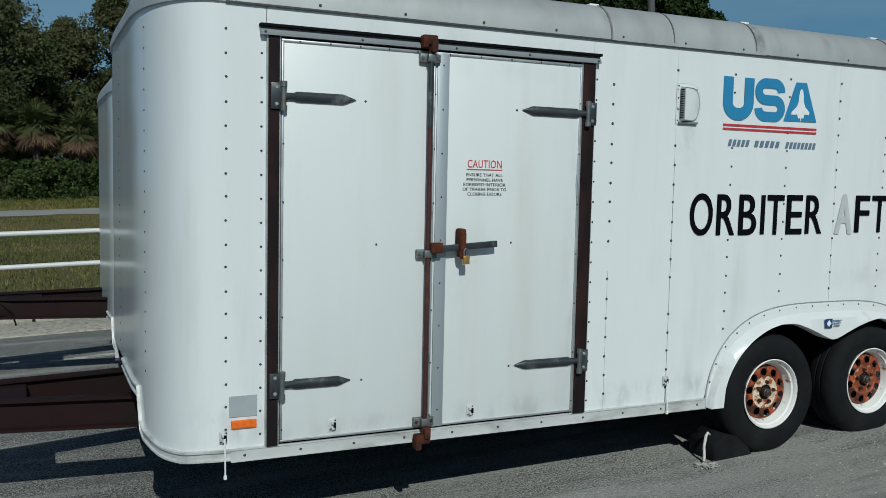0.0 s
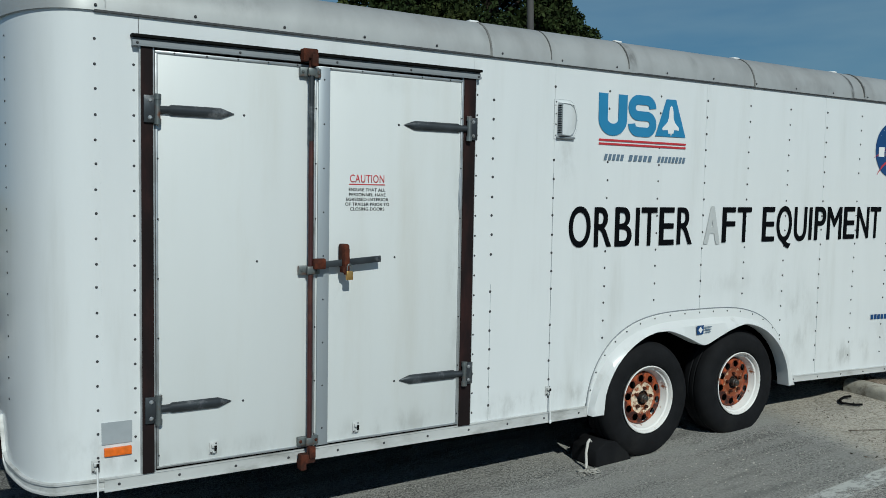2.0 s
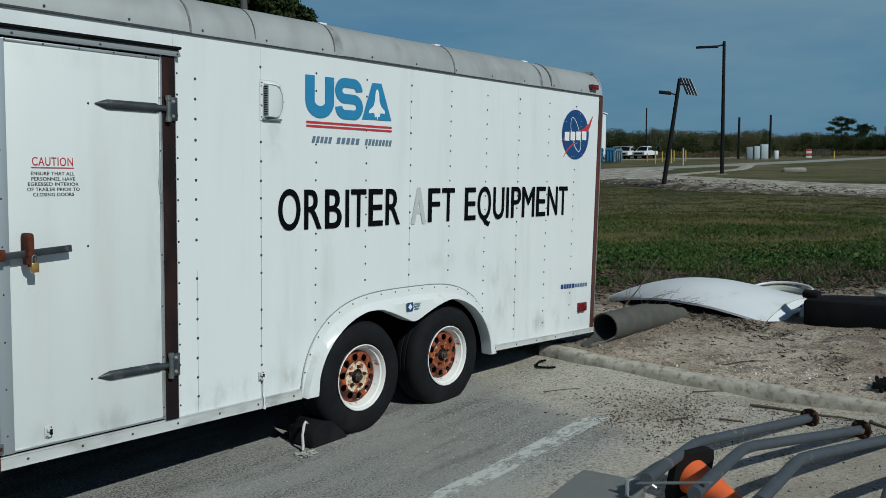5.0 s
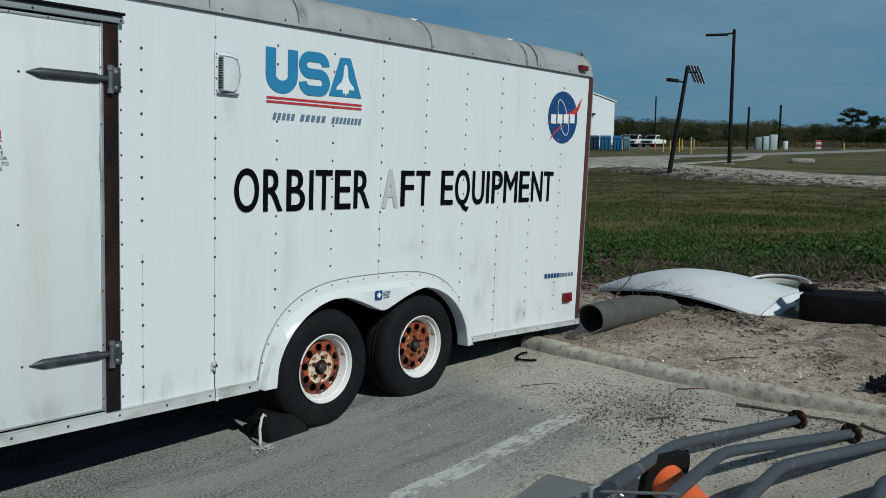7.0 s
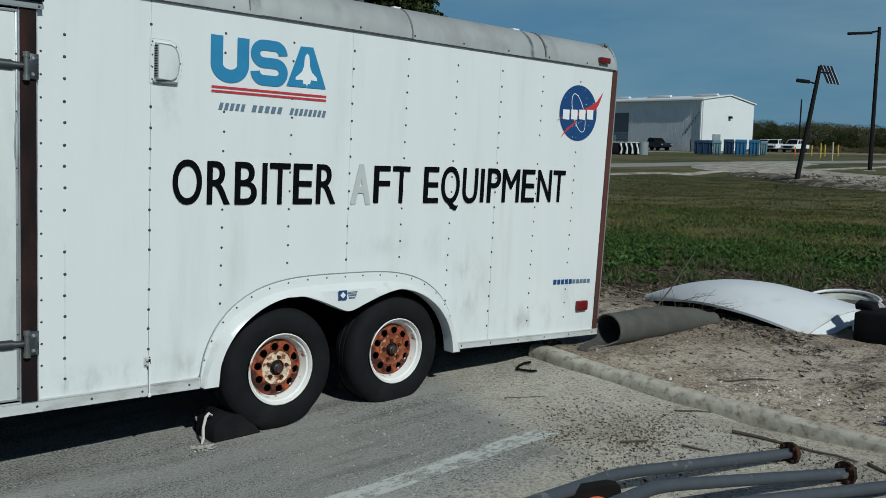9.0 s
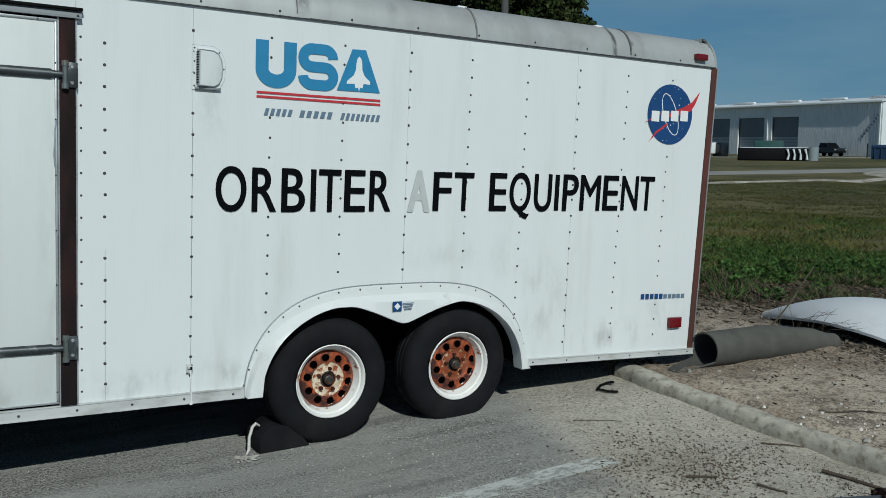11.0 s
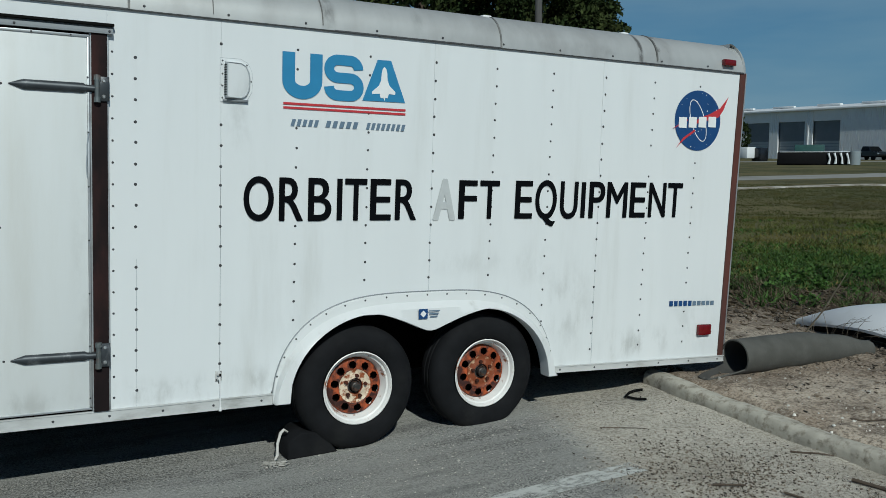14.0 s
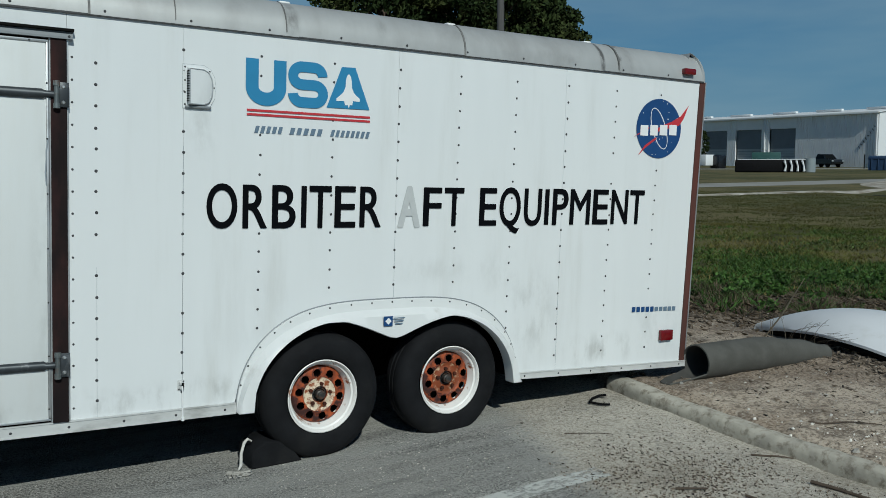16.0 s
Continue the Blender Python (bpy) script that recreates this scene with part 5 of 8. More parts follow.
# ---- printing on the side ----
LETTERS = (("O", 0.308, 0.470, 1.335, 1.566), ("R", 0.498, 0.632, 1.336, 1.562), ("B", 0.659, 0.793, 1.335, 1.563), ("I", 0.824, 0.855, 1.336, 1.563), ("T", 0.870, 1.001, 1.336, 1.563),
           ("E", 1.021, 1.149, 1.337, 1.564), ("R", 1.174, 1.309, 1.339, 1.564), ("A", 1.415, 1.565, 1.338, 1.570), ("F", 1.584, 1.708, 1.344, 1.567), ("T", 1.727, 1.863, 1.344, 1.568),
           ("E", 1.977, 2.103, 1.344, 1.571), ("Q", 2.124, 2.284, 1.342, 1.578), ("U", 2.310, 2.446, 1.341, 1.573), ("I", 2.472, 2.505, 1.346, 1.573), ("P", 2.535, 2.661, 1.346, 1.575),
           ("M", 2.677, 2.845, 1.348, 1.575), ("E", 2.869, 3.000, 1.349, 1.576), ("N", 3.027, 3.174, 1.351, 1.577), ("T", 3.189, 3.320, 1.351, 1.577))
for text, u0, u1, w0, w1 in LETTERS:
    ghost = text == "A"
    hv = 0.0 if text == "I" else (0.010 if ghost else 0.0040)
    bm = word(text, u0 + hv, u1 - hv, w0, w1, -0.0045, 0.0, hv)
    for v in bm.verts:
        v.co.x += (v.co.z - 1.45) * lean(v.co.x)
    part("lettering", bm, INKFADE if ghost else INKBLK, trailer, "ghost of a peeled letter" if ghost else "black vinyl lettering", False)
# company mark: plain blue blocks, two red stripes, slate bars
def band(pts, wide):
    """A flat band of even width along a line, square at its ends."""
    left, right = [], []
    for i, p in enumerate(pts):
        a, b = Vector(pts[max(i - 1, 0)]), Vector(pts[min(i + 1, len(pts) - 1)])
        d = (b - a).normalized() * wide / 2
        left.append((p[0] - d.y, p[1] + d.x))
        right.append((p[0] + d.y, p[1] - d.x))
    bm = bmesh.new()
    for i in range(len(pts) - 1):
        poly(bm, [left[i], left[i + 1], right[i + 1], right[i]], -0.0045, -0.003)
    bmesh.ops.remove_doubles(bm, verts=bm.verts, dist=0.0002)
    bmesh.ops.delete(bm, geom=[f for f in bm.faces if len(f.verts) == 4 and all(len(e.link_faces) > 2 for e in f.edges if abs(e.verts[0].co.y - e.verts[1].co.y) > 0.001)
                               and abs(f.normal.y) < 0.5 and sum(1 for e in f.edges if len(e.link_faces) > 2) >= 4], context='FACES_ONLY')
    return bm


def bow(cu, cw, ru, rw, a0, a1, n=10):
    return [(cu + ru * math.cos(radians(a0 + (a1 - a0) * i / n)), cw + rw * math.sin(radians(a0 + (a1 - a0) * i / n))) for i in range(n + 1)]


hoop = [(0.5425, 2.219)] + bow(0.6185, 2.075, 0.076, 0.062, 180, 360, 16) + [(0.6945, 2.219)]
snake = bow(0.886, 2.1515, 0.050, 0.047, 0, 90, 8) + bow(0.817, 2.1515, 0.050, 0.047, 90, 270, 16) + bow(0.890, 2.0575, 0.050, 0.047, 90, -90, 16) + bow(0.817, 2.0575, 0.050, 0.047, 270, 182, 8)
for line, wide in ((hoop, 0.069), (snake, 0.056)):
    part("emblem_block", band(line, wide), INKBLUE, trailer, "plain cyan blue vinyl band", False)
bm = bmesh.new()
poly(bm, [(0.962, 1.992), (1.048, 2.217), (1.129, 2.219), (1.220, 1.994)], -0.0045, -0.003)
part("emblem_block", bm, INKBLUE, trailer, "plain cyan blue vinyl wedge", False)
bm = bmesh.new()
poly(bm, [(1.090, 2.182), (1.101, 2.170), (1.107, 2.145), (1.109, 2.110), (1.122, 2.080), (1.158, 2.050), (1.158, 2.034), (1.118, 2.036), (1.112, 2.012), (1.098, 2.014), (1.092, 1.994),
          (1.086, 2.014), (1.070, 2.010), (1.064, 2.034), (1.018, 2.030), (1.018, 2.044), (1.058, 2.078), (1.071, 2.110), (1.073, 2.145), (1.079, 2.170)], -0.0062, -0.005)
part("emblem_inset", bm, INKWHITE, trailer, "white winged shape", False)
for w in (1.952, 1.930):
    bm = bmesh.new()
    box(bm, (0.870, -0.0037, w), (0.709, 0.0015, 0.0118))
    part("stripe", bm, INKRED, trailer, "thin red vinyl stripe", False)
for u0, u1, k in ((0.556, 0.716, 5), (0.750, 0.946, 5), (0.986, 1.228, 8)):
    for i in range(k):
        a = u0 + (u1 - u0) * i / k
        b = a + (u1 - u0) / k * 0.62
        bm = bmesh.new()
        poly(bm, [(a, 1.836), (b, 1.836), (b + 0.010, 1.872), (a + 0.010, 1.872)], -0.0045, -0.003)
        part("text_bar", bm, INKGREY, trailer, "slate bar in place of lettering", False)
# round emblem
C0 = (3.425, 2.004)
bm = bmesh.new()
poly(bm, [(C0[0] + 0.206 * math.cos(t), C0[1] + 0.202 * math.sin(t)) for t in (2 * math.pi * k / 64 for k in range(64))], -0.0045, -0.003)
disc = part("round_emblem", bm, INKNAVY, trailer, "round deep blue emblem sticker", False)
bm = bmesh.new()
ring = []
for k in range(48):
    t = 2 * math.pi * k / 48
    for r in (1.0, 0.90):
        x, y = 0.062 * r * math.cos(t) * 1.0, 0.150 * math.sin(t) * (1 if r == 1 else 0.965)
        ca, sa = math.cos(radians(24)), math.sin(radians(24))
        ring.append(bm.verts.new((C0[0] + x * ca - y * sa, -0.0052, C0[1] + x * sa + y * ca)))
for k in range(48):
    bm.faces.new((ring[2 * k], ring[2 * k + 1], ring[(2 * k + 3) % 96], ring[(2 * k + 2) % 96]))
part("orbit_ring", bm, INKWHITE, disc, "", False)
for pts in ([(3.330, 1.962), (3.440, 2.022), (3.540, 2.058), (3.622, 2.098), (3.694, 2.176), (3.650, 2.082), (3.612, 2.036), (3.520, 2.012), (3.440, 1.990)],
            [(3.196, 1.938), (3.260, 1.975), (3.330, 2.010), (3.334, 2.002), (3.262, 1.966)],
            [(3.240, 1.815), (3.300, 1.885), (3.400, 1.945), (3.404, 1.932), (3.308, 1.872)]):
    bm = bmesh.new()
    poly(bm, pts, -0.0064, -0.005)
    part("swoosh", bm, INKRED, disc, "red swept wedge", False)
for k in range(4):
    bm = bmesh.new()
    u, w = 3.252 + 0.0885 * k, 1.950 + 0.005 * k
    poly(bm, [(u, w), (u + 0.070, w), (u + 0.070, w + 0.072), (u, w + 0.070)], -0.0078, -0.0065)
    part("text_bar", bm, INKWHITE, disc, "white block in place of lettering", False)
rng = random.Random(8)
bm = bmesh.new()
for k in range(26):
    a, r = rng.uniform(0, 6.28), 0.19 * math.sqrt(rng.uniform(0.05, 1))
    u, w = C0[0] + r * math.cos(a), C0[1] + r * math.sin(a)
    if abs(w - 2.006) < 0.05:
        continue
    s = rng.uniform(0.002, 0.0055)
    poly(bm, [(u - s, w), (u, w + s), (u + s, w), (u, w - s)], -0.0056, -0.005)
part("star_dots", bm, INKWHITE, disc, "", False)
for u0, u1, m, h in ((3.253, 3.466, INKNAVY, 0.036), (3.466, 3.675, INKGREY, 0.030)):
    for k in range(5):
        a = u0 + (u1 - u0) * k / 5
        bm = bmesh.new()
        box(bm, (a + 0.019, -0.0036, 0.757 - 0.030 * (a - 3.25)), (0.031, 0.0012, h))
        part("text_bar", bm, m, trailer, "maker's mark as plain bars", False)
# caution notice on the door leaf
part("lettering", word("CAUTION", -1.072, -0.886, 1.675, 1.713, -0.0195, 0.004), INKRED, leaf_b, "red printed heading", False)
bm = bmesh.new()
box(bm, (-0.979, -0.0192, 1.666), (0.194, 0.001, 0.005))
part("underline", bm, INKRED, leaf_b, "", False)
for text, u0, u1, w in (("ENSURE THAT ALL", -1.078, -0.880, 1.633), ("PERSONNEL HAVE", -1.076, -0.878, 1.609), ("EGRESSED INTERIOR", -1.092, -0.862, 1.586), ("OF TRAILER PRIOR TO", -1.096, -0.857, 1.563), ("CLOSING DOORS", -1.070, -0.884, 1.540)):
    part("lettering", word(text, u0, u1, w, w + 0.0155, -0.0195, 0.006), INKBLK, leaf_b, "small black printed line", False)
bm = bmesh.new()
tube(bm, [(-0.438, -0.022, 1.76), (-0.446, -0.022, 1.70), (-0.446, -0.023, 1.66), (-0.450, -0.022, 1.60), (-0.446, -0.021, 1.545)], 0.004, 6)
part("drip_bead", bm, ALUL, leaf_b)

# ---- the second trailer, parked behind ----
trailer_b = thing("cargo_trailer", pose(3.095, 7.12, -0.13, 0, TILT, 0), "second white cargo trailer parked behind the first", "trailer")
make_shell(trailer_b, 0.15)
bm = bmesh.new()
box(bm, ((SIDE0 + REAR) / 2, 0.0125, (BOT + TOP) / 2), (REAR - SIDE0, 0.025, TOP - BOT))
part("side_wall", bm, WHITE, trailer_b)
part("roof_cove", cove_along([(u, 0.0) for u in spans(SIDE0, REAR, 6)], 0.19, TOP, 0.202), COVE, trailer_b)
for u in (0.96, 1.79):
    bm = bmesh.new()
    lathe(bm, [(0.0, 0.03), (0.20, 0.03), (0.215, 0.0), (0.30, -0.015), (TR, 0.03), (TR, 0.15), (0.30, 0.19)], 40)
    t = part("tyre", bm, RUBBER, trailer_b)
    t.location = (u, 0.02, 0.475 + u * 0.038)

# ---- by the wheels ----
chock = thing("wheel_chock", pose(3.72, 4.30, 0.0), "black rubber wheel chock wedged before the tyre", "wheel chock")
bm = bmesh.new()
poly(bm, [(-0.16, 0.0), (0.14, 0.0), (0.10, 0.05), (0.03, 0.13), (-0.07, 0.145), (-0.15, 0.10)], -0.10, 0.12)
bmesh.ops.bevel(bm, geom=bm.edges[:], offset=0.008, segments=1, affect='EDGES')
part("wedge", bm, RUBBER, chock)
rope = thing("rope", pose(3.515, 4.225, 0.0), "frayed white rope tied to the wheel chock", "rope")
bm = bmesh.new()
tube(bm, [(-0.02, -0.02, 0.012), (0.0, 0.0, 0.03), (0.006, 0.01, 0.09), (0.028, 0.02, 0.145), (0.05, 0.03, 0.158), (0.075, 0.04, 0.140)], [0.006, 0.009, 0.008, 0.009, 0.008, 0.005], 8)
part("strand", bm, TWINE, rope)
bm = bmesh.new()
rng = random.Random(2)
for k in range(22):
    a, L = rng.uniform(0, 6.28), rng.uniform(0.3, 1.1)
    q = Vector((-0.02 + rng.gauss(0, 0.02), -0.05 + rng.gauss(0, 0.02), 0.006))
    tube(bm, [q, q + Vector((0.04 * L * math.cos(a), 0.04 * L * math.sin(a), 0.006)), q + Vector((0.07 * L * math.cos(a + 0.8), 0.07 * L * math.sin(a + 0.8), 0))], [0.004, 0.0035, 0.0015], 5)
part("frayed_end", bm, FRAY, rope)
hook = thing("wire_hook", pose(5.98, 4.12, land(5.98, 4.12)), "bent black wire lying on the gravel", "wire")
bm = bmesh.new()
tube(bm, [(-0.09, 0.04, 0.012), (-0.02, 0.10, 0.012), (0.05, 0.11, 0.02), (0.075, 0.07, 0.03)], 0.009, 8)
tube(bm, [(-0.09, 0.04, 0.012), (-0.06, -0.04, 0.012), (-0.02, -0.08, 0.015)], 0.008, 8)
part("wire", bm, BLACK, hook)

# ---- kerb ----
def kerb_x(y):
    return 6.235 + 0.085 * ((y - 3.0) / 1.3) ** 2 * (1 if y < 3.0 else 0.5)


bm = bmesh.new()
rows = []
prof = [(-0.070, -0.06), (-0.069, 0.030), (-0.062, 0.064), (-0.044, 0.083), (-0.012, 0.090), (0.025, 0.089), (0.058, 0.080), (0.072, 0.050), (0.074, -0.06)]
ys = spans(4.36, -3.5, 120)
for y in ys:
    x = kerb_x(max(y, 0.0)) + (0.04 * -y if y < 0 else 0)
    sc = 0.64 + 0.32 * smooth01(y, 1.7, 3.3)
    g = 0.028 + 0.015 * noise.noise(Vector((0, y * 0.8, 0))) + 0.03 * smooth01(y, 3.7, 4.2)
    rows.append([bm.verts.new((x + dx * sc + 0.012 * noise.noise(Vector((dx * 9, y * 5, dz * 9))), y, g + dz * sc * (1 + 0.16 * noise.noise(Vector((y * 2.2, 0, 1)))) + 0.008 * noise.noise(Vector((y * 11, dx * 20, 5))))) for dx, dz in prof])
for a, b in zip(rows, rows[1:]):
    for k in range(len(prof) - 1):
        bm.faces.new((a[k], a[k + 1], b[k + 1], b[k]))
bm.faces.new(rows[0])
bm.faces.new(list(reversed(rows[-1])))
solo("kerb", bm, CONC, Matrix.Identity(4), "rounded weathered concrete kerb along the sand", "kerb", kind="structure")
bm = bmesh.new()
for x0 in range(-9, 4):
    box(bm, (x0 * 3.0 + 1.5, 11.45, 0.05), (2.98, 0.32, 0.16), 0.03)
solo("kerb_far", bm, CONC, Matrix.Identity(4), "pale concrete kerb between lot and grass", "kerb", kind="structure")

# ---- grey tube ----
tb = thing("felt_tube", pose(6.79, 4.10, land(7.2, 4.0) - 0.025), "dull grey rolled tube lying on the sand", "tube")
bm = bmesh.new()
N, S = 30, 32
outer, inner = [], []
bmi = bmesh.new()
for i in range(N + 1):
    s = i / N
    cx, cy = 1.30 * s, -0.02 - 0.10 * s
    r = 0.126 - 0.028 * smooth01(s, 0.45, 0.8) - 0.035 * smooth01(s, 0.75, 1.0)
    ring, ring2 = [], []
    for k in range(S):
        a = 2 * math.pi * k / S
        dent = 1 + 0.05 * noise.noise(Vector((s * 4, math.cos(a) * 1.2, math.sin(a) * 1.2))) * smooth01(s, 0.1, 0.5)
        sx = -0.30 * smooth01(-math.sin(a), 0.55, 0.95) * (1 - smooth01(s, 0.0, 0.12)) if i == 0 else 0
        yy, zz = math.cos(a) * r * dent * 1.02, math.sin(a) * r * dent
        ring.append(bm.verts.new((cx + sx, cy + yy, r + zz)))
        ring2.append(bmi.verts.new((cx + sx, cy + yy * 0.92, r + zz * 0.92)))
    outer.append(ring)
    inner.append(ring2)
for i in range(N):
    for k in range(S):
        q = (k + 1) % S
        bm.faces.new((outer[i][k], outer[i][q], outer[i + 1][q], outer[i + 1][k]))
        bmi.faces.new((inner[i][k], inner[i + 1][k], inner[i + 1][q], inner[i][q]))
for ring, ring2 in ((outer[0], inner[0]), (outer[-1], inner[-1])):
    for k in range(S):
        q = (k + 1) % S
        bm.faces.new((ring[k], bm.verts.new(ring2[k].co), bm.verts.new(ring2[q].co), ring[q]))
bmesh.ops.remove_doubles(bm, verts=bm.verts, dist=0.0003)
part("roll", bm, FELT, tb)
part("lining", bmi, LINING, tb, "dark inside of the tube")

# ---- white curved panel ----
fp = thing("fibreglass_panel", pose(0, 0, 0), "large curved white fibreglass panel lying on the sand", "panel")
A, B, C = Vector((8.54, 4.99, 0.13)), Vector((8.33, 3.27, 0.12)), Vector((9.25, 3.14, 0.25))
bm = bmesh.new()
top, low = [], []
NU, NV = 34, 18
for i in range(NU + 1):
    s = i / NU
    ra, rb = [], []
    for j in range(NV + 1):
        t = j / NV
        near = A.lerp(B, s) + Vector((-0.14 * math.sin(math.pi * s), 0, 0.125 * math.sin(math.pi * s) ** 0.9))
        far = A.lerp(C, s) + Vector((0.20 * math.sin(math.pi * s), 0.05, 0.10 * math.sin(math.pi * s)))
        p = near.lerp(far, t)
        p.z += 0.155 * math.sin(math.pi * t) ** 0.8 * math.sin(math.pi * min(1.0, 0.08 + s * 0.80)) ** 0.9
        p += Vector((0, 0, 0.004 * noise.noise(Vector((s * 5, t * 5, 0)))))
        ra.append(bm.verts.new(p))
        rb.append(bm.verts.new(p - Vector((0, 0, 0.022))))
    top.append(ra)
    low.append(rb)
for i in range(NU):
    for j in range(NV):
        bm.faces.new((top[i][j], top[i + 1][j], top[i + 1][j + 1], top[i][j + 1]))
        bm.faces.new((low[i][j], low[i][j + 1], low[i + 1][j + 1], low[i + 1][j]))
for i in range(NU):
    for j in (0, NV):
        bm.faces.new((top[i][j], low[i][j], low[i + 1][j], top[i + 1][j]))
for j in range(NV):
    for i in (0, NU):
        bm.faces.new((top[i][j], top[i][j + 1], low[i][j + 1], low[i][j]))
edge_pts = [v.co.copy() for v in top[NU]]
part("shell", bm, GLASSF, fp)
# black tube just below and inside the near edge
bm = bmesh.new()
pts = []
for i in range(31):
    s = 0.03 + 0.95 * i / 30
    near = A.lerp(B, s) + Vector((-0.14 * math.sin(math.pi * s) + 0.045, 0, 0.125 * math.sin(math.pi * s) ** 0.9 - 0.048))
    pts.append(near)
tube(bm, pts, 0.026, 8)
part("near_edge_tube", bm, BLACK, fp, "black tube under the near edge")
# torn, folded return along the short edge, with a black strip for the shaded gap under it
bm = bmesh.new()
rows = []
for i in range(13):
    k = i / 12
    e = edge_pts[round(k * NV)]
    jag = 0.018 * noise.noise(Vector((k * 9, 1, 0)))
    rows.append([bm.verts.new(q) for q in (e + Vector((0.0, -0.003, -0.024)), e + Vector((0.02, -0.080 - jag, -0.085 - 0.03 * k)), e + Vector((0.03, -0.070 - jag, -0.100 - 0.03 * k)), e + Vector((0.01, 0.004, -0.042)))])
for a, b in zip(rows, rows[1:]):
    for k in range(4):
        bm.faces.new((a[k], a[(k + 1) % 4], b[(k + 1) % 4], b[k]))
bm.faces.new(rows[0])
bm.faces.new(list(reversed(rows[-1])))
part("folded_edge", bm, GLASSF, fp, "torn white folded edge", False)
bm = bmesh.new()
tube(bm, [B.lerp(C, k / 8) + Vector((0, -0.012, -0.034 + 0.006 * (k % 2))) for k in range(9)], 0.012, 7)
part("gap_shade_strip", bm, BLACK, fp, "black strip in place of the shaded gap")
bm = bmesh.new()
poly(bm, [(-0.16, -0.02), (0.14, -0.03), (0.17, 0.05), (0.02, 0.085), (-0.14, 0.03)], -0.03, 0.03)
bmesh.ops.rotate(bm, cent=(0, 0, 0), matrix=Matrix.Rotation(radians(8), 3, 'Z'), verts=bm.verts)
bmesh.ops.translate(bm, vec=(8.86, 3.06, 0.165), verts=bm.verts)
part("broken_lug", bm, GELGREEN, fp, "broken grey laminate lug", False)
rim = thing("moulded_rim", pose(9.40, 3.66, land(9.4, 3.6) - 0.075), "grey-green moulded plastic rim behind the white panel", "rim")
bm = bmesh.new()
pts = []
for i in range(21):
    a = radians(-60 + 185 * i / 20)
    pts.append((0.12 + 0.30 * math.cos(a), -0.12 + 0.33 * math.sin(a), 0.24 - 0.18 * (1 - math.cos(a)) * 0.3))
tube(bm, pts, 0.014, 10)
part("lip", bm, GLASSF, rim, "thin white rolled lip")
bm = bmesh.new()
tube(bm, [(p[0], p[1], p[2] - 0.075) for p in pts], [0.045] * len(pts), 8)
part("band", bm, GELGREEN, rim)

# ---- black timber and scrap at the edge ----
def timber(name, p0, p1, wid, hgt, m, label, cat="timber", group=""):
    p0, p1 = Vector(p0), Vector(p1)
    d = p1 - p0
    L = d.length
    rotz = math.degrees(math.atan2(d.y, d.x))
    t = thing(name, pose((p0.x + p1.x) / 2, (p0.y + p1.y) / 2, (p0.z + p1.z) / 2, 0, -math.degrees(math.asin(d.z / L)), rotz), label, cat, group)
    bm = bmesh.new()
    box(bm, (0, 0, hgt / 2), (L, wid, hgt), min(wid, hgt) * 0.08)
    bmesh.ops.subdivide_edges(bm, edges=[e for e in bm.edges if e.calc_length() > L * 0.5], cuts=12)
    for v in bm.verts:
        q = noise.noise_vector(v.co * 5 + p0)
        v.co += Vector((q.x * 0.02, q.y * 0.012, q.z * 0.012))
    part("beam", bm, m, t)
    return t


timber("black_timber", (8.66, 2.98, 0.10), (8.80, 0.9, 0.11), 0.34, 0.245, TARBLK, "tar-black heavy timber baulk lying on sand")
timber("black_timber", (8.72, 2.86, 0.11), (9.5, 1.1, 0.11), 0.26, 0.24, TARBLK, "second tar-black timber behind the first")
timber("grey_board", (9.05, 2.45, 0.34), (9.9, 1.2, 0.36), 0.30, 0.05, CONC, "weathered grey board on black timbers", "board")

# ---- stack of bent grey pipes ----
def bent_pipe(end, bend, flange, r=0.0275):
    t = thing("bent_pipe", Matrix.Identity(4), "bent grey painted steel pipe with rusty flange", "pipe", "bent pipes on the ground")
    e, b, f = Vector(end), Vector(bend), Vector(flange)
    da, db = (b - e).normalized(), (f - b).normalized()
    pts = [e, e.lerp(b, 0.5)]
    for k in range(7):
        s = k / 6
        p, q = b - da * 0.14 * (1 - s), b + db * 0.14 * s
        pts.append(p.lerp(q, s))
    pts += [b.lerp(f, 0.6), f]
    bm = bmesh.new()
    tube(bm, pts, r, 18)
    part("pipe", bm, PIPEG, t)
    bm = bmesh.new()
    x, y = frame_of(db)
    ring = []
    for off in (-0.012, 0.012):
        ring.append([bm.verts.new(f + db * off + (x * math.cos(a) + y * math.sin(a)) * 0.060 * (1 + 0.14 * noise.noise(Vector((a * 3, off, f.y))))) for a in (2 * math.pi * k / 12 for k in range(12))])
    for k in range(12):
        bm.faces.new((ring[0][k], ring[0][(k + 1) % 12], ring[1][(k + 1) % 12], ring[1][k]))
    bm.faces.new(ring[0])
    bm.faces.new(list(reversed(ring[1])))
    fl = part("flange", bm, RUSTD, t, "ragged rusty flange plate")
    for k in range(4):
        a = math.pi / 4 + k * math.pi / 2
        bm = bmesh.new()
        p = f + (x * math.cos(a) + y * math.sin(a)) * 0.046
        tube(bm, [p - db * 0.03, p + db * 0.025], 0.010, 6)
        part("bolt", bm, RUSTD, fl)
    bm = bmesh.new()
    tube(bm, [f + db * 0.012, f + db * 0.045], [0.044, 0.034], 12)
    part("stub", bm, RUSTD, fl)


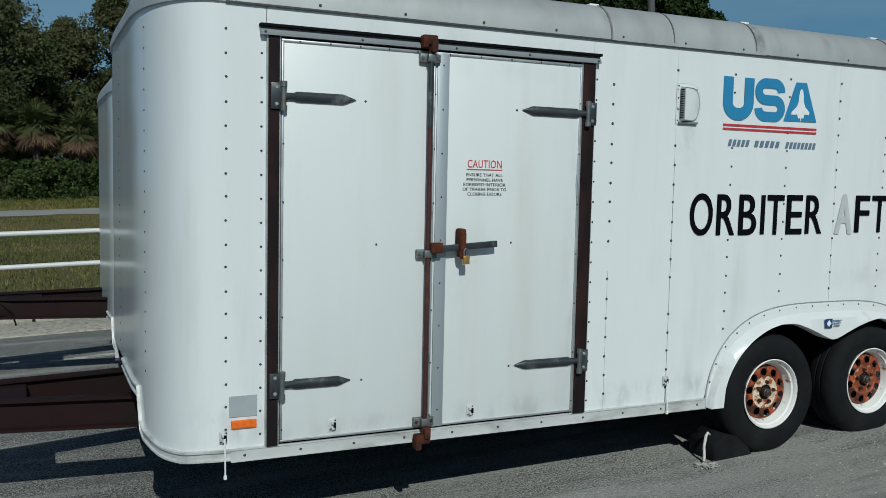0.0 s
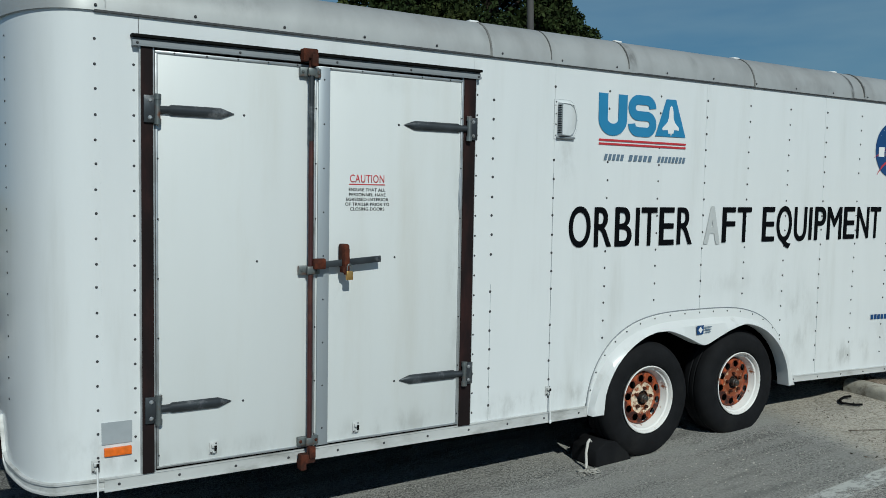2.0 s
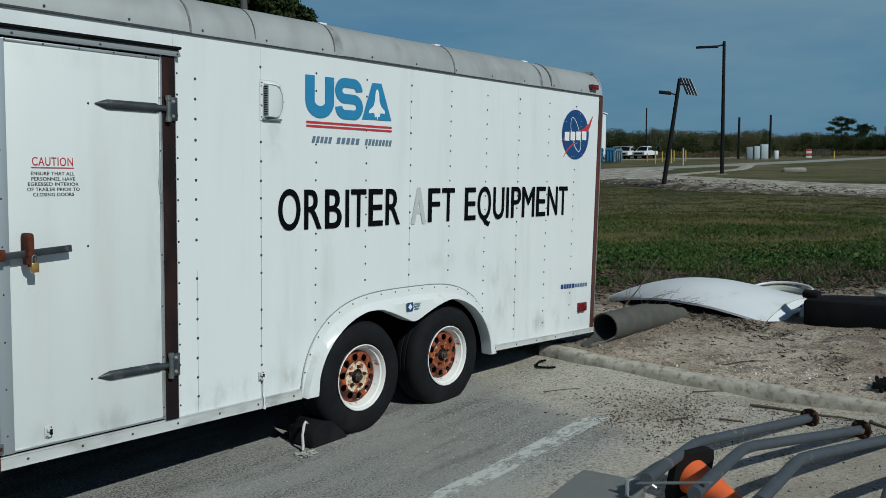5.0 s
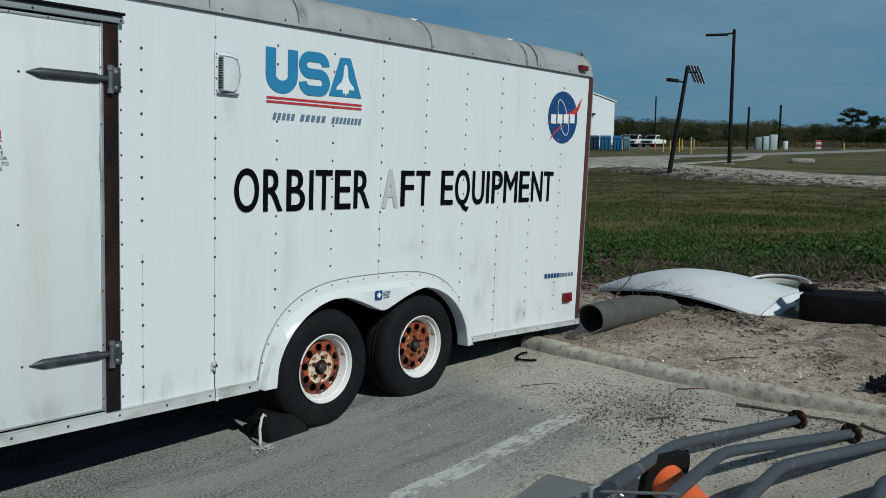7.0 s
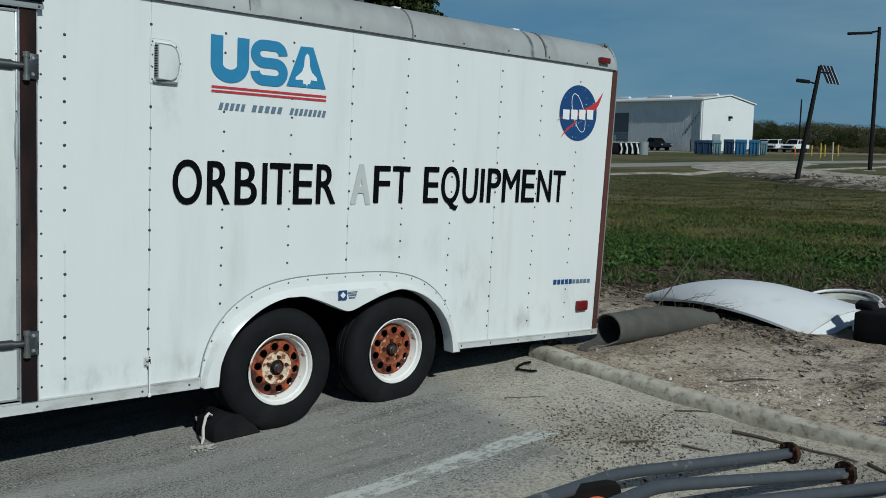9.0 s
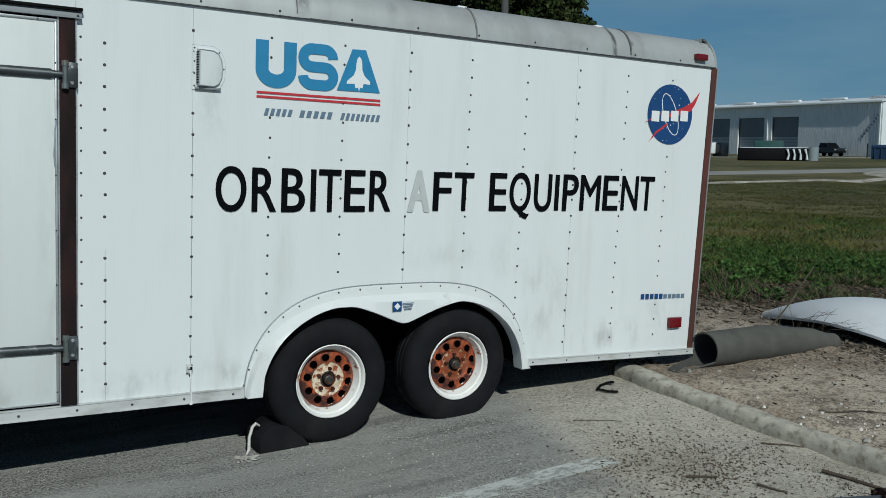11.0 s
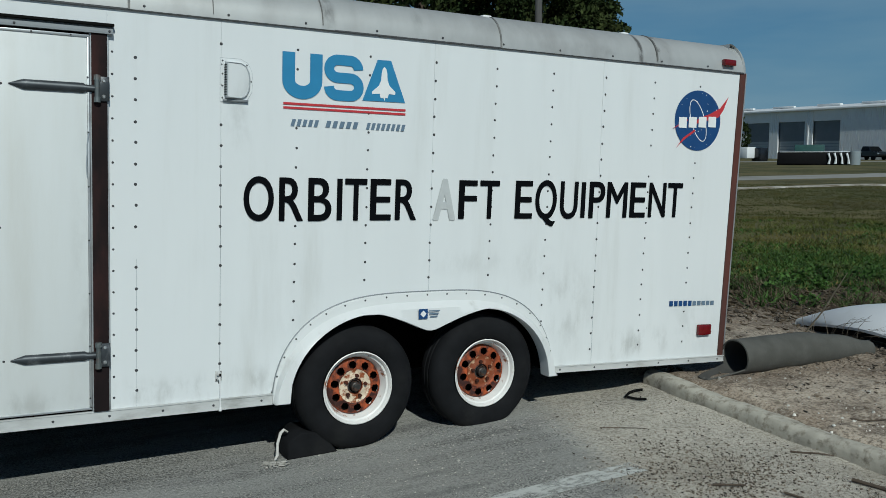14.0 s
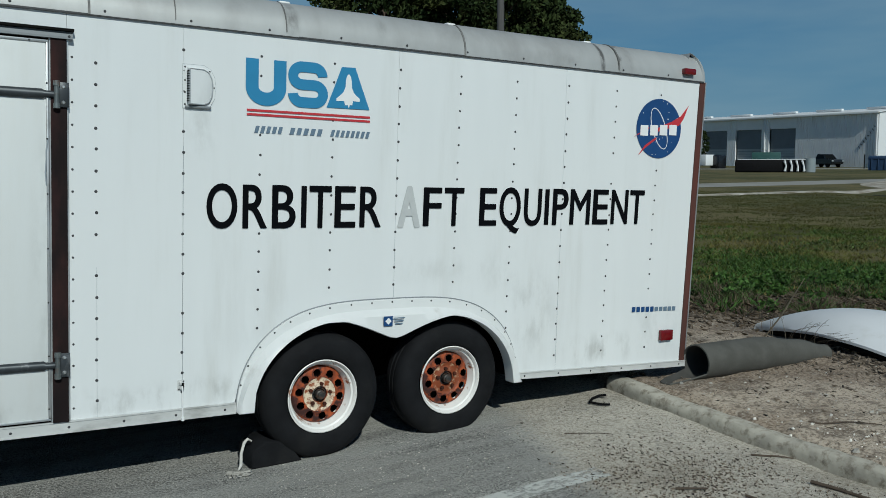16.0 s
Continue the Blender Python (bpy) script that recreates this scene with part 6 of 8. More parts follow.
bent_pipe((3.54, 2.02, 0.34), (4.605, 2.265, 0.17), (5.74, 2.03, 0.072))
bent_pipe((3.40, 1.74, 0.39), (4.46, 1.945, 0.25), (5.69, 1.715, 0.072))
bent_pipe((3.50, 1.52, 0.38), (4.44, 1.665, 0.26), (5.74, 1.485, 0.072))
bent_pipe((3.70, 1.12, 0.36), (4.60, 1.28, 0.24), (5.85, 1.07, 0.072))
timber("sawn_board", (4.50, 1.14, 0.245), (5.1, 0.62, 0.20), 0.10, 0.040, PALEW, "pale sawn board lying on the pipes", "board")

crate = thing("grey_crate", pose(3.52, 2.24, 0.0, 0, 0, 8), "grey metal crate with flat lid", "crate")
bm = bmesh.new()
box(bm, (0, 0, 0.11), (0.40, 0.30, 0.22), 0.01)
part("body", bm, PLATEG, crate)
bm = bmesh.new()
box(bm, (0, 0, 0.232), (0.43, 0.33, 0.024), 0.006)
part("lid", bm, PLATEG, crate)
clamp = thing("pipe_clamp", pose(3.62, 2.08, 0.245), "loose galvanised pipe clamp on the crate's edge", "clamp")
bm = bmesh.new()
tube(bm, [(-0.07, 0.03, 0.02), (-0.02, 0.05, 0.05), (0.03, 0.02, 0.055), (0.06, -0.04, 0.01)], 0.007, 8)
part("strap", bm, ALU, clamp)
bm = bmesh.new()
tube(bm, [(-0.08, 0.03, 0.0), (-0.08, 0.03, 0.075)], 0.009, 8)
part("bolt", bm, ALU, clamp)

cone = thing("traffic_cone", pose(4.27, 2.15, 0.0), "orange traffic cone lying on its side under pipes", "traffic cone")
ax = Vector((-0.30, -0.92, -0.20)).normalized()
x, y = frame_of(ax)
base_c = Vector((0.0, 0.0, 0.115))
bm = bmesh.new()
ring = []
for off in (-0.02, 0.02):
    pts = []
    for k in range(24):
        a = 2 * math.pi * k / 24
        c, s_ = math.cos(a), math.sin(a)
        m_ = 0.138 / max(abs(c) ** 6 + abs(s_) ** 6, 1e-6) ** (1 / 6)
        pts.append(bm.verts.new(base_c + ax * off + (x * c + y * s_) * m_))
    ring.append(pts)
for k in range(24):
    bm.faces.new((ring[0][k], ring[0][(k + 1) % 24], ring[1][(k + 1) % 24], ring[1][k]))
bm.faces.new(ring[0])
bm.faces.new(list(reversed(ring[1])))
part("base", bm, CONEB, cone, "black rubber base")
bm = bmesh.new()
tube(bm, [base_c + ax * 0.02, base_c + ax * 0.18, base_c + ax * 0.42], [0.092, 0.068, 0.028], 28)
part("body", bm, CONEO, cone)

# sticks on the ground
for i, (x0, y0, x1, y1, r) in enumerate(((5.92, 2.47, 6.03, 1.80, 0.010), (5.47, 2.50, 5.52, 2.36, 0.007), (6.01, 2.92, 6.16, 2.77, 0.006), (5.25, 2.75, 5.4, 2.66, 0.007), (6.6, 3.0, 6.85, 2.7, 0.0055), (7.0, 2.3, 7.3, 2.2, 0.005), (6.05, 1.75, 5.9, 1.3, 0.010), (5.35, 3.75, 5.58, 3.58, 0.003))):
    bm = bmesh.new()
    p = [Vector((x0 + (x1 - x0) * k / 6, y0 + (y1 - y0) * k / 6, 0)) for k in range(7)]
    q = [Vector((v.x + 0.02 * noise.noise(v * 7), v.y + 0.02 * noise.noise(v * 9), land(v.x, v.y) + r * 0.8 + 0.01 * abs(noise.noise(v * 5)))) for v in p]
    tube(bm, q, [r * (1 - 0.08 * k) for k in range(7)], 7)
    solo("stick", bm, STICK, Matrix.Identity(4), "dry brown stick lying on the gravel", "stick", "sticks on the gravel")

# dry weed stalks over the panel
weed = thing("dead_weed", pose(8.35, 4.25, land(8.35, 4.25)), "bare dry weed stalks by the white panel", "weed")
rng = random.Random(11)
for k in range(13):
    along = rng.gauss(0.16, 0.05) if k < 4 else (0.30 if k < 6 else rng.gauss(0.42, 0.06))
    edge = A.lerp(B, along) + Vector((-0.14 * math.sin(math.pi * along) - 0.05, 0, 0)) - weed.location
    root = Vector((edge.x - rng.uniform(0, 0.04), edge.y, 0.0))
    lean, rise = (rng.uniform(-0.10, 0.16), rng.uniform(0.24, 0.36)) if k < 4 else (-rng.uniform(0.12, 0.46), rng.uniform(0.16, 0.30))
    tip = root + Vector((-0.03, lean, rise))
    mid = root.lerp(tip, 0.5) + Vector((-0.01, -0.25 * lean, 0.03))
    bm = bmesh.new()
    tube(bm, [root, root.lerp(mid, 0.5) + Vector((0, 0, 0.02)), mid, mid.lerp(tip, 0.55) + Vector((0, 0, 0.012)), tip], [0.0022, 0.002, 0.0017, 0.0013, 0.0008], 5)
    for f in (0.45, 0.7):
        q = mid.lerp(tip, f)
        tube(bm, [q, q + Vector((-0.01, 0.3 * lean + rng.uniform(-0.05, 0.05), rng.uniform(0.01, 0.05)))], [0.0012, 0.0007], 4)
    part("stalk", bm, WEED, weed)
bm = bmesh.new()
tube(bm, [(-0.14, 0.44, 0), (-0.16, 0.24, 0.24), (-0.18, 0.0, 0.60)], [0.0075, 0.006, 0.003], 6)
tube(bm, [(-0.16, 0.18, 0.32), (-0.15, 0.14, 0.42), (-0.16, 0.08, 0.48)], [0.004, 0.003, 0.0015], 5)
part("stalk", bm, STRAW, weed, "tall pale dead stalk")

# black slatted plastic grating on the sand
gr_ = thing("black_grating", pose(6.66, 1.70, land(6.66, 1.70), 4, -14, 25), "broken black slatted plastic grating on sand", "grating")
for k in range(6):
    bm = bmesh.new()
    box(bm, (0.03 * k - 0.07, 0.02 - 0.012 * k, 0.045), (0.014, 0.40 - 0.03 * k, 0.05), 0.003)
    part("slat", bm, TARBLK, gr_)
for y in (0.16, -0.14):
    bm = bmesh.new()
    box(bm, (0.0, y, 0.02), (0.20, 0.02, 0.03), 0.003)
    part("cross_bar", bm, TARBLK, gr_)
# flat steel strip over the pipe ends
st_ = thing("steel_strip", Matrix.Identity(4), "flat grey steel strip resting on the pipe ends", "strip")
bm = bmesh.new()
a, b = Vector((3.50, 2.04, 0.330)), Vector((3.47, 1.70, 0.422))
d = (b - a).normalized()
s = d.cross(Vector((0, 0, 1))).normalized() * 0.016
n_ = Vector((0, 0, 0.004))
vs = [bm.verts.new(p) for p in (a - s, a + s, b + s, b - s, a - s + n_, a + s + n_, b + s + n_, b - s + n_)]
for f in ((0, 1, 2, 3), (7, 6, 5, 4), (0, 4, 5, 1), (1, 5, 6, 2), (2, 6, 7, 3), (3, 7, 4, 0)):
    bm.faces.new([vs[k] for k in f])
part("bar", bm, PLATEG, st_, "", False)
# tar lump on the timber's end
bm = bmesh.new()
box(bm, (0, 0, 0), (0.12, 0.15, 0.060), 0.015)
bmesh.ops.subdivide_edges(bm, edges=bm.edges[:], cuts=2)
for v in bm.verts:
    v.co += noise.noise_vector(v.co * 16) * 0.016
solo("tar_lump", bm, TARBLK, pose(8.70, 2.96, 0.365), "ragged tar-black lump on the timber's end", "tar lump")



# ---- loose litter and stones ----
def scatter(name, n, place, make, material, label, seed):
    r = random.Random(seed)
    verts, faces = [], []
    for _ in range(n):
        x, y, s = place(r)
        make(r, x, y, land(x, y), s, verts, faces)
    ob = raw(name, verts, faces, material)
    return tagged(ob, label, name.replace("_", " "), kind="stuff")


def stone(r, x, y, z, s, verts, faces):
    k = len(verts)
    h = s * r.uniform(0.4, 0.8)
    a0 = r.uniform(0, 6.28)
    for j in range(6):
        a = a0 + j * math.pi / 3
        q = s * r.uniform(0.75, 1.1)
        verts.append((x + q * math.cos(a), y + q * math.sin(a) * 0.8, z - 0.003))
    for j in range(6):
        a = a0 + j * math.pi / 3 + 0.3
        q = s * r.uniform(0.45, 0.7)
        verts.append((x + q * math.cos(a), y + q * math.sin(a) * 0.8, z + h * r.uniform(0.8, 1.1)))
    for j in range(6):
        faces.append((k + j, k + (j + 1) % 6, k + 6 + (j + 1) % 6, k + 6 + j))
    faces.append(tuple(k + 6 + j for j in range(6)))


def chip(r, x, y, z, s, verts, faces):
    k = len(verts)
    a = r.uniform(0, 3.14)
    c, d = math.cos(a) * s, math.sin(a) * s
    w = r.uniform(0.10, 0.40)
    t = r.uniform(0.0, 0.5) * s
    h = z + 0.004 + 0.25 * s * r.random()
    verts += [(x - c, y - d, h), (x + d * w, y - c * w, h + t * 0.5), (x + c, y + d, h + t), (x - d * w, y + c * w, h + t * 0.6)]
    verts += [(x, y, z - 0.004)]
    faces += [(k, k + 1, k + 2, k + 3), (k, k + 4, k + 1), (k + 1, k + 4, k + 2), (k + 2, k + 4, k + 3), (k + 3, k + 4, k)]


def on_sand(r):
    while True:
        x, y = r.uniform(6.4, 11.5), r.uniform(-0.5, 6.5)
        if x + 0.92 * y < 15.2:
            return x, y, r.uniform(0.004, 0.011) * (2.4 if r.random() < 0.05 else 1)


def on_verge(r):
    while True:
        x, y = r.uniform(4.4, 6.15), r.uniform(1.4, 4.2)
        if r.random() < 0.66:
            p, q = r.gauss(0, 0.46), r.gauss(0, 0.27)
            x, y = 5.25 + 0.85 * p - 0.5 * q, 2.80 + 0.5 * p + 0.85 * q
        elif r.random() < 0.5:
            x, y = 5.88 + r.gauss(0, 0.14), 1.95 + r.gauss(0, 0.35)
        if x - 0.30 * y > 3.9 and x < 6.13 and noise.noise(Vector((x * 2.3, y * 2.3, 9.0))) + 0.6 * noise.noise(Vector((x * 7, y * 7, 2.0))) > r.uniform(-0.75, 0.45):
            return x, y, 0.0022 + 0.010 * r.random() ** 2.8


def on_lot(r):
    return r.uniform(1.2, 6.2), r.uniform(2.0, 4.6), r.uniform(0.0018, 0.0045) * (2.5 if r.random() < 0.02 else 1)


def by_edge(r):
    y = r.uniform(0.5, 6.6)
    return 15.1 - 0.92 * y + r.gauss(0, 0.90), y, 0.008 + 0.045 * r.random() ** 2


def shell_heap(r):
    a = r.gauss(0, 1)
    return 6.66 + 0.10 * a + r.gauss(0, 0.10), 2.50 - 0.42 * a + r.gauss(0, 0.14), 0.002 + 0.012 * r.random() ** 3


scatter("pebbles", 1800, on_sand, stone, PEB, "scattered pale shell pebbles on sand", 1)
scatter("verge_grit", 3500, lambda r: (r.uniform(3.6, 6.1), r.uniform(1.5, 4.2), 0.002 + 0.006 * r.random() ** 3), stone, PEB, "fine pale grit on the dusty verge", 7)
scatter("shell_heap", 260, shell_heap, stone, SHELLW, "pale broken shells behind the kerb", 2)
scatter("grit", 3500, on_lot, stone, PEB, "fine pale grit on asphalt", 3)
scatter("bark_litter", 4000, on_verge, chip, CHIP, "dark leaf and bark litter on gravel", 4)
scatter("dry_litter", 18000, by_edge, chip, THATCH, "dark plant litter along the grass edge", 5)
def in_drifts(r):
    while True:
        x, y = r.uniform(6.4, 9.5), r.uniform(-0.5, 5.0)
        if noise.noise(Vector((x * 1.6, y * 3.0, 7.0))) + 0.5 * noise.noise(Vector((x * 6, y * 6, 3.0))) > r.uniform(0.1, 0.5):
            return x, y, 0.004 + 0.024 * r.random() ** 2.2


def under_panel(r):
    y = r.uniform(3.2, 4.5)
    return 8.10 + 0.12 * (y - 3.2) + r.gauss(0, 0.12), y, 0.006 + 0.030 * r.random() ** 2


scatter("drifted_litter", 2600, in_drifts, chip, CHIP, "brown plant litter drifted in patches on sand", 8)
scatter("panel_litter", 900, under_panel, chip, CHIP, "dark litter along the white panel's edge", 9)
scatter("sand_litter", 2600, lambda r: on_sand(r)[:2] + (0.004 + 0.022 * r.random() ** 2.5,), chip, CHIP, "sparse dark litter on sand", 6)


BANK = ((39.4, 22.4), (37.4, 19.2), (35.4, 16.2), (33.9, 13.6), (33.0, 10.8), (32.6, 6.0))


def on_bank(r):
    i = r.randrange(len(BANK) - 1)
    k = r.random()
    (x0, y0), (x1, y1) = BANK[i], BANK[i + 1]
    e = abs(r.gauss(0, 1.5)) - 0.7
    return x0 + (x1 - x0) * k + e * 0.83, y0 + (y1 - y0) * k - e * 0.55, 0.018 + 0.10 * r.random() ** 4


def lifted(make):
    def f(r, x, y, z, s, verts, faces):
        make(r, x, y, z + 0.065, s if make is chip else s * 0.55, verts, faces)
    return f


scatter("track_litter", 6000, on_bank, lifted(chip), CHIP, "brown plant litter along the gravel track", 31)
scatter("track_stones", 2500, on_bank, lifted(stone), GRAVEL, "pale shell lumps along the gravel track", 32)


# ---- grass ----
def blades(name, n, place, height, width, material, label, seed, lean=0.45):
    r = random.Random(seed)
    verts, faces = [], []
    for _ in range(n):
        x, y = place(r)
        z = land(x, y)
        a = r.uniform(0, 6.28)
        h = height * r.uniform(0.4, 1.25)
        w = width * r.uniform(0.6, 1.3)
        lx, ly = r.gauss(0, lean) * h, r.gauss(0, lean) * h
        c, s = math.cos(a) * w, math.sin(a) * w
        k = len(verts)
        verts += [(x - c, y - s, z - 0.01), (x + c, y + s, z - 0.01), (x + lx, y + ly, z + h)]
        faces.append((k, k + 1, k + 2))
    ob = raw(name, verts, faces, material)
    return tagged(ob, label, "grass", kind="stuff")


TRACK = ((60, 32.2), (54, 30.2), (48.5, 27.2), (44.5, 23.6), (41.3, 19.2), (38.9, 15.4), (37.0, 12.0), (36.0, 6), (35, -2))


def near_track(x, y):
    p = Vector((x, y))
    for a, b in zip(TRACK, TRACK[1:]):
        a, b = Vector(a), Vector(b)
        t = max(0.0, min(1.0, (p - a).dot(b - a) / (b - a).length_squared))
        if (p - a.lerp(b, t)).length < 4.2:
            return True
    return False


def field(lo, hi, a0, a1, power=1.0):
    def f(r):
        while True:
            d = lo + (hi - lo) * r.random() ** power
            a = radians(r.uniform(a0, a1))
            x, y = 1.0 + d * math.cos(a), d * math.sin(a)
            if d > 28 and near_track(x, y):
                continue
            if x + 0.92 * y > 16.2 + 1.1 * noise.noise(Vector((x * 0.9, y * 0.9, 0))) and clump(x, y, r):
                return x, y
    return f


def clump(x, y, r):
    return noise.noise(Vector((x * 0.8, y * 0.8, 7.0))) + 0.6 * noise.noise(Vector((x * 2.9, y * 2.9, 3.0))) > r.uniform(-1.0, 0.5)


def lush(r):
    f = field(9, 21, 4, 52)
    while True:
        x, y = f(r)
        if noise.noise(Vector((x * 0.5, y * 0.5, 1.0))) + (0.40 if x + 0.92 * y < 20.5 else -0.45) > r.uniform(-0.5, 0.5):
            return x, y


def lawn_left(r):
    return r.uniform(-5, 6.5), 11.8 + 24 * r.random() ** 1.2


blades("grass", 60000, field(9, 22, 3, 54), 0.055, 0.011, BLADE, "rough mixed green and straw grass", 21, 0.9)
blades("clover", 80000, lush, 0.045, 0.022, BLADEL, "low lush green weeds in the grass", 22, 1.1)
blades("grass_far", 90000, field(20, 42, 3, 54), 0.032, 0.016, BLADEF, "dry grassy field, green and tan", 23, 1.0)
blades("roadside_grass", 14000, lambda r: (r.uniform(-9, 8), 42.5 + 12.5 * r.random()), 0.16, 0.022, BLADE, "green and yellow grass before the woods", 27)


def weedy_edge(r):
    while True:
        y = r.uniform(0.5, 7.0)
        x = 15.6 - 0.92 * y + r.gauss(0, 0.6)
        if noise.noise(Vector((x * 1.4, y * 1.4, 4.0))) > r.uniform(-0.1, 0.4):
            return x, y


blades("dry_weeds", 5000, weedy_edge, 0.12, 0.007, THATCH, "brown dead weed tufts along the grass edge", 25, 0.9)
blades("edge_weeds", 5000, weedy_edge, 0.08, 0.016, BLADEL, "scattered green weed tufts on bare ground", 26, 1.0)
blades("grass_lot_edge", 46000, lawn_left, 0.07, 0.013, BLADE, "short rough grass beyond the lot", 24)


# ---- pipe fence beyond the lot ----
fence = thing("pipe_fence", pose(0, 11.75, 0), "white two-rail pipe fence along the grass", "fence")
for z in (0.99, 0.60):
    bm = bmesh.new()
    tube(bm, [(-9, 0, z), (-3, 0, z + 0.004), (3, 0, z), (9, 0, z)], 0.030, 12)
    part("rail", bm, RAILW, fence)
for x in (-8.9, -4.6, 2.6, 8.9):
    bm = bmesh.new()
    tube(bm, [(x, 0.05, -0.1), (x, 0.05, 1.06)], 0.038, 12)
    part("post", bm, RAILW, fence)


# ---- trees ----
def leaf_cards(clumps, per, size, seed, slim=0.5):
    """Many small leaf cards, gathered in clumps (centre, radius)."""
    r = np.random.default_rng(seed)
    verts, faces = [], []
    for (cx, cy, cz), rad in clumps:
        d = r.normal(size=(per, 3))
        d /= np.linalg.norm(d, axis=1)[:, None]
        p = np.array((cx, cy, cz)) + d * (rad * r.uniform(0.35, 1.05, size=(per, 1)) ** 0.7) * np.array((1, 1, 0.75))
        a = r.normal(size=(per, 3))
        a /= np.linalg.norm(a, axis=1)[:, None]
        b = np.cross(a, r.normal(size=(per, 3)))
        b /= np.linalg.norm(b, axis=1)[:, None]
        s = size * r.uniform(0.5, 1.3, size=(per, 1))
        for q, u, v in zip(p, a * s, b * s * slim):
            k = len(verts)
            verts += [tuple(q - u), tuple(q + v), tuple(q + u), tuple(q - v)]
            faces.append((k, k + 1, k + 2, k + 3))
    return verts, faces


def edge_clumps(seed):
    r = random.Random(seed)
    cl = []
    while len(cl) < 260:
        y = r.uniform(0.0, 7.5)
        x = 17.0 - 0.92 * y + r.gauss(0, 0.8)
        if noise.noise(Vector((x * 0.8, y * 0.8, 14.0))) > r.uniform(-0.5, 0.4):
            s_ = r.uniform(0.05, 0.16)
            cl.append(((x, y, land(x, y) + s_ * 0.3), s_))
    verts, faces = leaf_cards(cl, 90, 0.026, seed, 0.6)
    tagged(raw("broadleaf_weeds", verts, faces, BLADEL), "clumps of broad green weeds along the grass edge", "weeds", kind="stuff")


edge_clumps(91)


def tree(name, x, y, h, spread, label, leaf, seed, base=0.35, clumps=46, per=110, size=0.28, flat=1.0, lean=0.0, shape=1.0):
    """Tapered trunk with limbs and a crown of many small leaf clumps."""
    r = random.Random(seed)
    z0 = land(x, y)
    t = thing(name, pose(x, y, z0), label, "tree")
    bm = bmesh.new()
    tr = h * 0.022
    pts = [Vector((lean * h * (k / 6) ** 2 + 0.02 * h * noise.noise(Vector((k, seed, 0))), 0.02 * h * noise.noise(Vector((seed, k, 3))), -0.1 + h * 0.92 * k / 6)) for k in range(7)]
    tube(bm, pts, [tr * (1.15 - 0.16 * k) for k in range(7)], 9)
    cl = []
    for k in range(clumps):
        f = base + (1 - base) * (k + r.random()) / clumps
        prof = math.sin(math.pi * min(1.0, (f - base) / (1 - base) * 0.86 + 0.14)) ** shape
        a = r.uniform(0, 6.28)
        rad = spread * prof * math.sqrt(r.uniform(0.15, 1.0))
        c = Vector((lean * h * f * f + rad * math.cos(a), rad * math.sin(a), h * (f if flat == 1.0 else (1 - (1 - f) * flat))))
        cr = spread * r.uniform(0.16, 0.30)
        cl.append((tuple(c), cr))
        if k % 3 == 0:
            s = Vector((lean * h * f * f * 0.7, 0, max(h * 0.2, c.z - rad * 0.75 - 0.4)))
            tube(bm, [s, s.lerp(c, 0.55) + Vector((0, 0, 0.12 * rad)), c], [tr * 0.42, tr * 0.25, tr * 0.09], 5)
    part("trunk", bm, BARK, t)
    verts, faces = leaf_cards(cl, per, size, seed)
    ob = raw("crown", verts, faces, leaf)
    ob.parent = t
    return t


# group behind the trailers
tree("oak_tree", 20.2, 35.4, 12.2, 3.4, "dense dark green tree behind the trailer", LEAFP, 31, 0.30, 190, 200, 0.13)
tree("oak_tree", 23.4, 33.6, 12.6, 3.5, "broad dark tree with rounded crown", LEAFP, 32, 0.30, 190, 200, 0.13)
tree("oak_tree", 26.0, 32.3, 9.7, 2.6, "lower dark tree at the group's end", LEAFP, 33, 0.30, 160, 190, 0.12)
pole_t = thing("utility_pole", pose(20.4, 26.5, land(20.4, 26.5)), "weathered wooden utility pole before the trees", "pole")
bm = bmesh.new()
tube(bm, [(0, 0, -0.2), (0, 0, 11.5)], [0.155, 0.115], 12)
part("shaft", bm, POLEG, pole_t)
# woods across the road
tree("woodland_tree", -2.7, 62, 14.6, 4.3, "tall dark woodland tree", LEAFD, 41, 0.2, 130, 330, 0.125)
tree("woodland_tree", -1.2, 66, 12.0, 3.6, "dark bushy woodland tree", LEAFD, 42, 0.15, 110, 320, 0.12)
tree("woodland_tree", 2.6, 68, 11.6, 3.9, "olive woodland tree with open top", LEAFD, 43, 0.1, 110, 300, 0.12)
tree("woodland_tree", 5.6, 66, 13.6, 3.4, "tall woodland tree with ragged crown", LEAFD, 44, 0.15, 110, 300, 0.12)
tree("woodland_tree", 9.2, 64, 14.0, 4.0, "dark tall woodland tree", LEAFD, 45, 0.15, 70, 200, 0.17)
tree("woodland_tree", -9.5, 63, 15.0, 4.4, "dark tall woodland tree", LEAFD, 46, 0.15, 70, 200, 0.17)


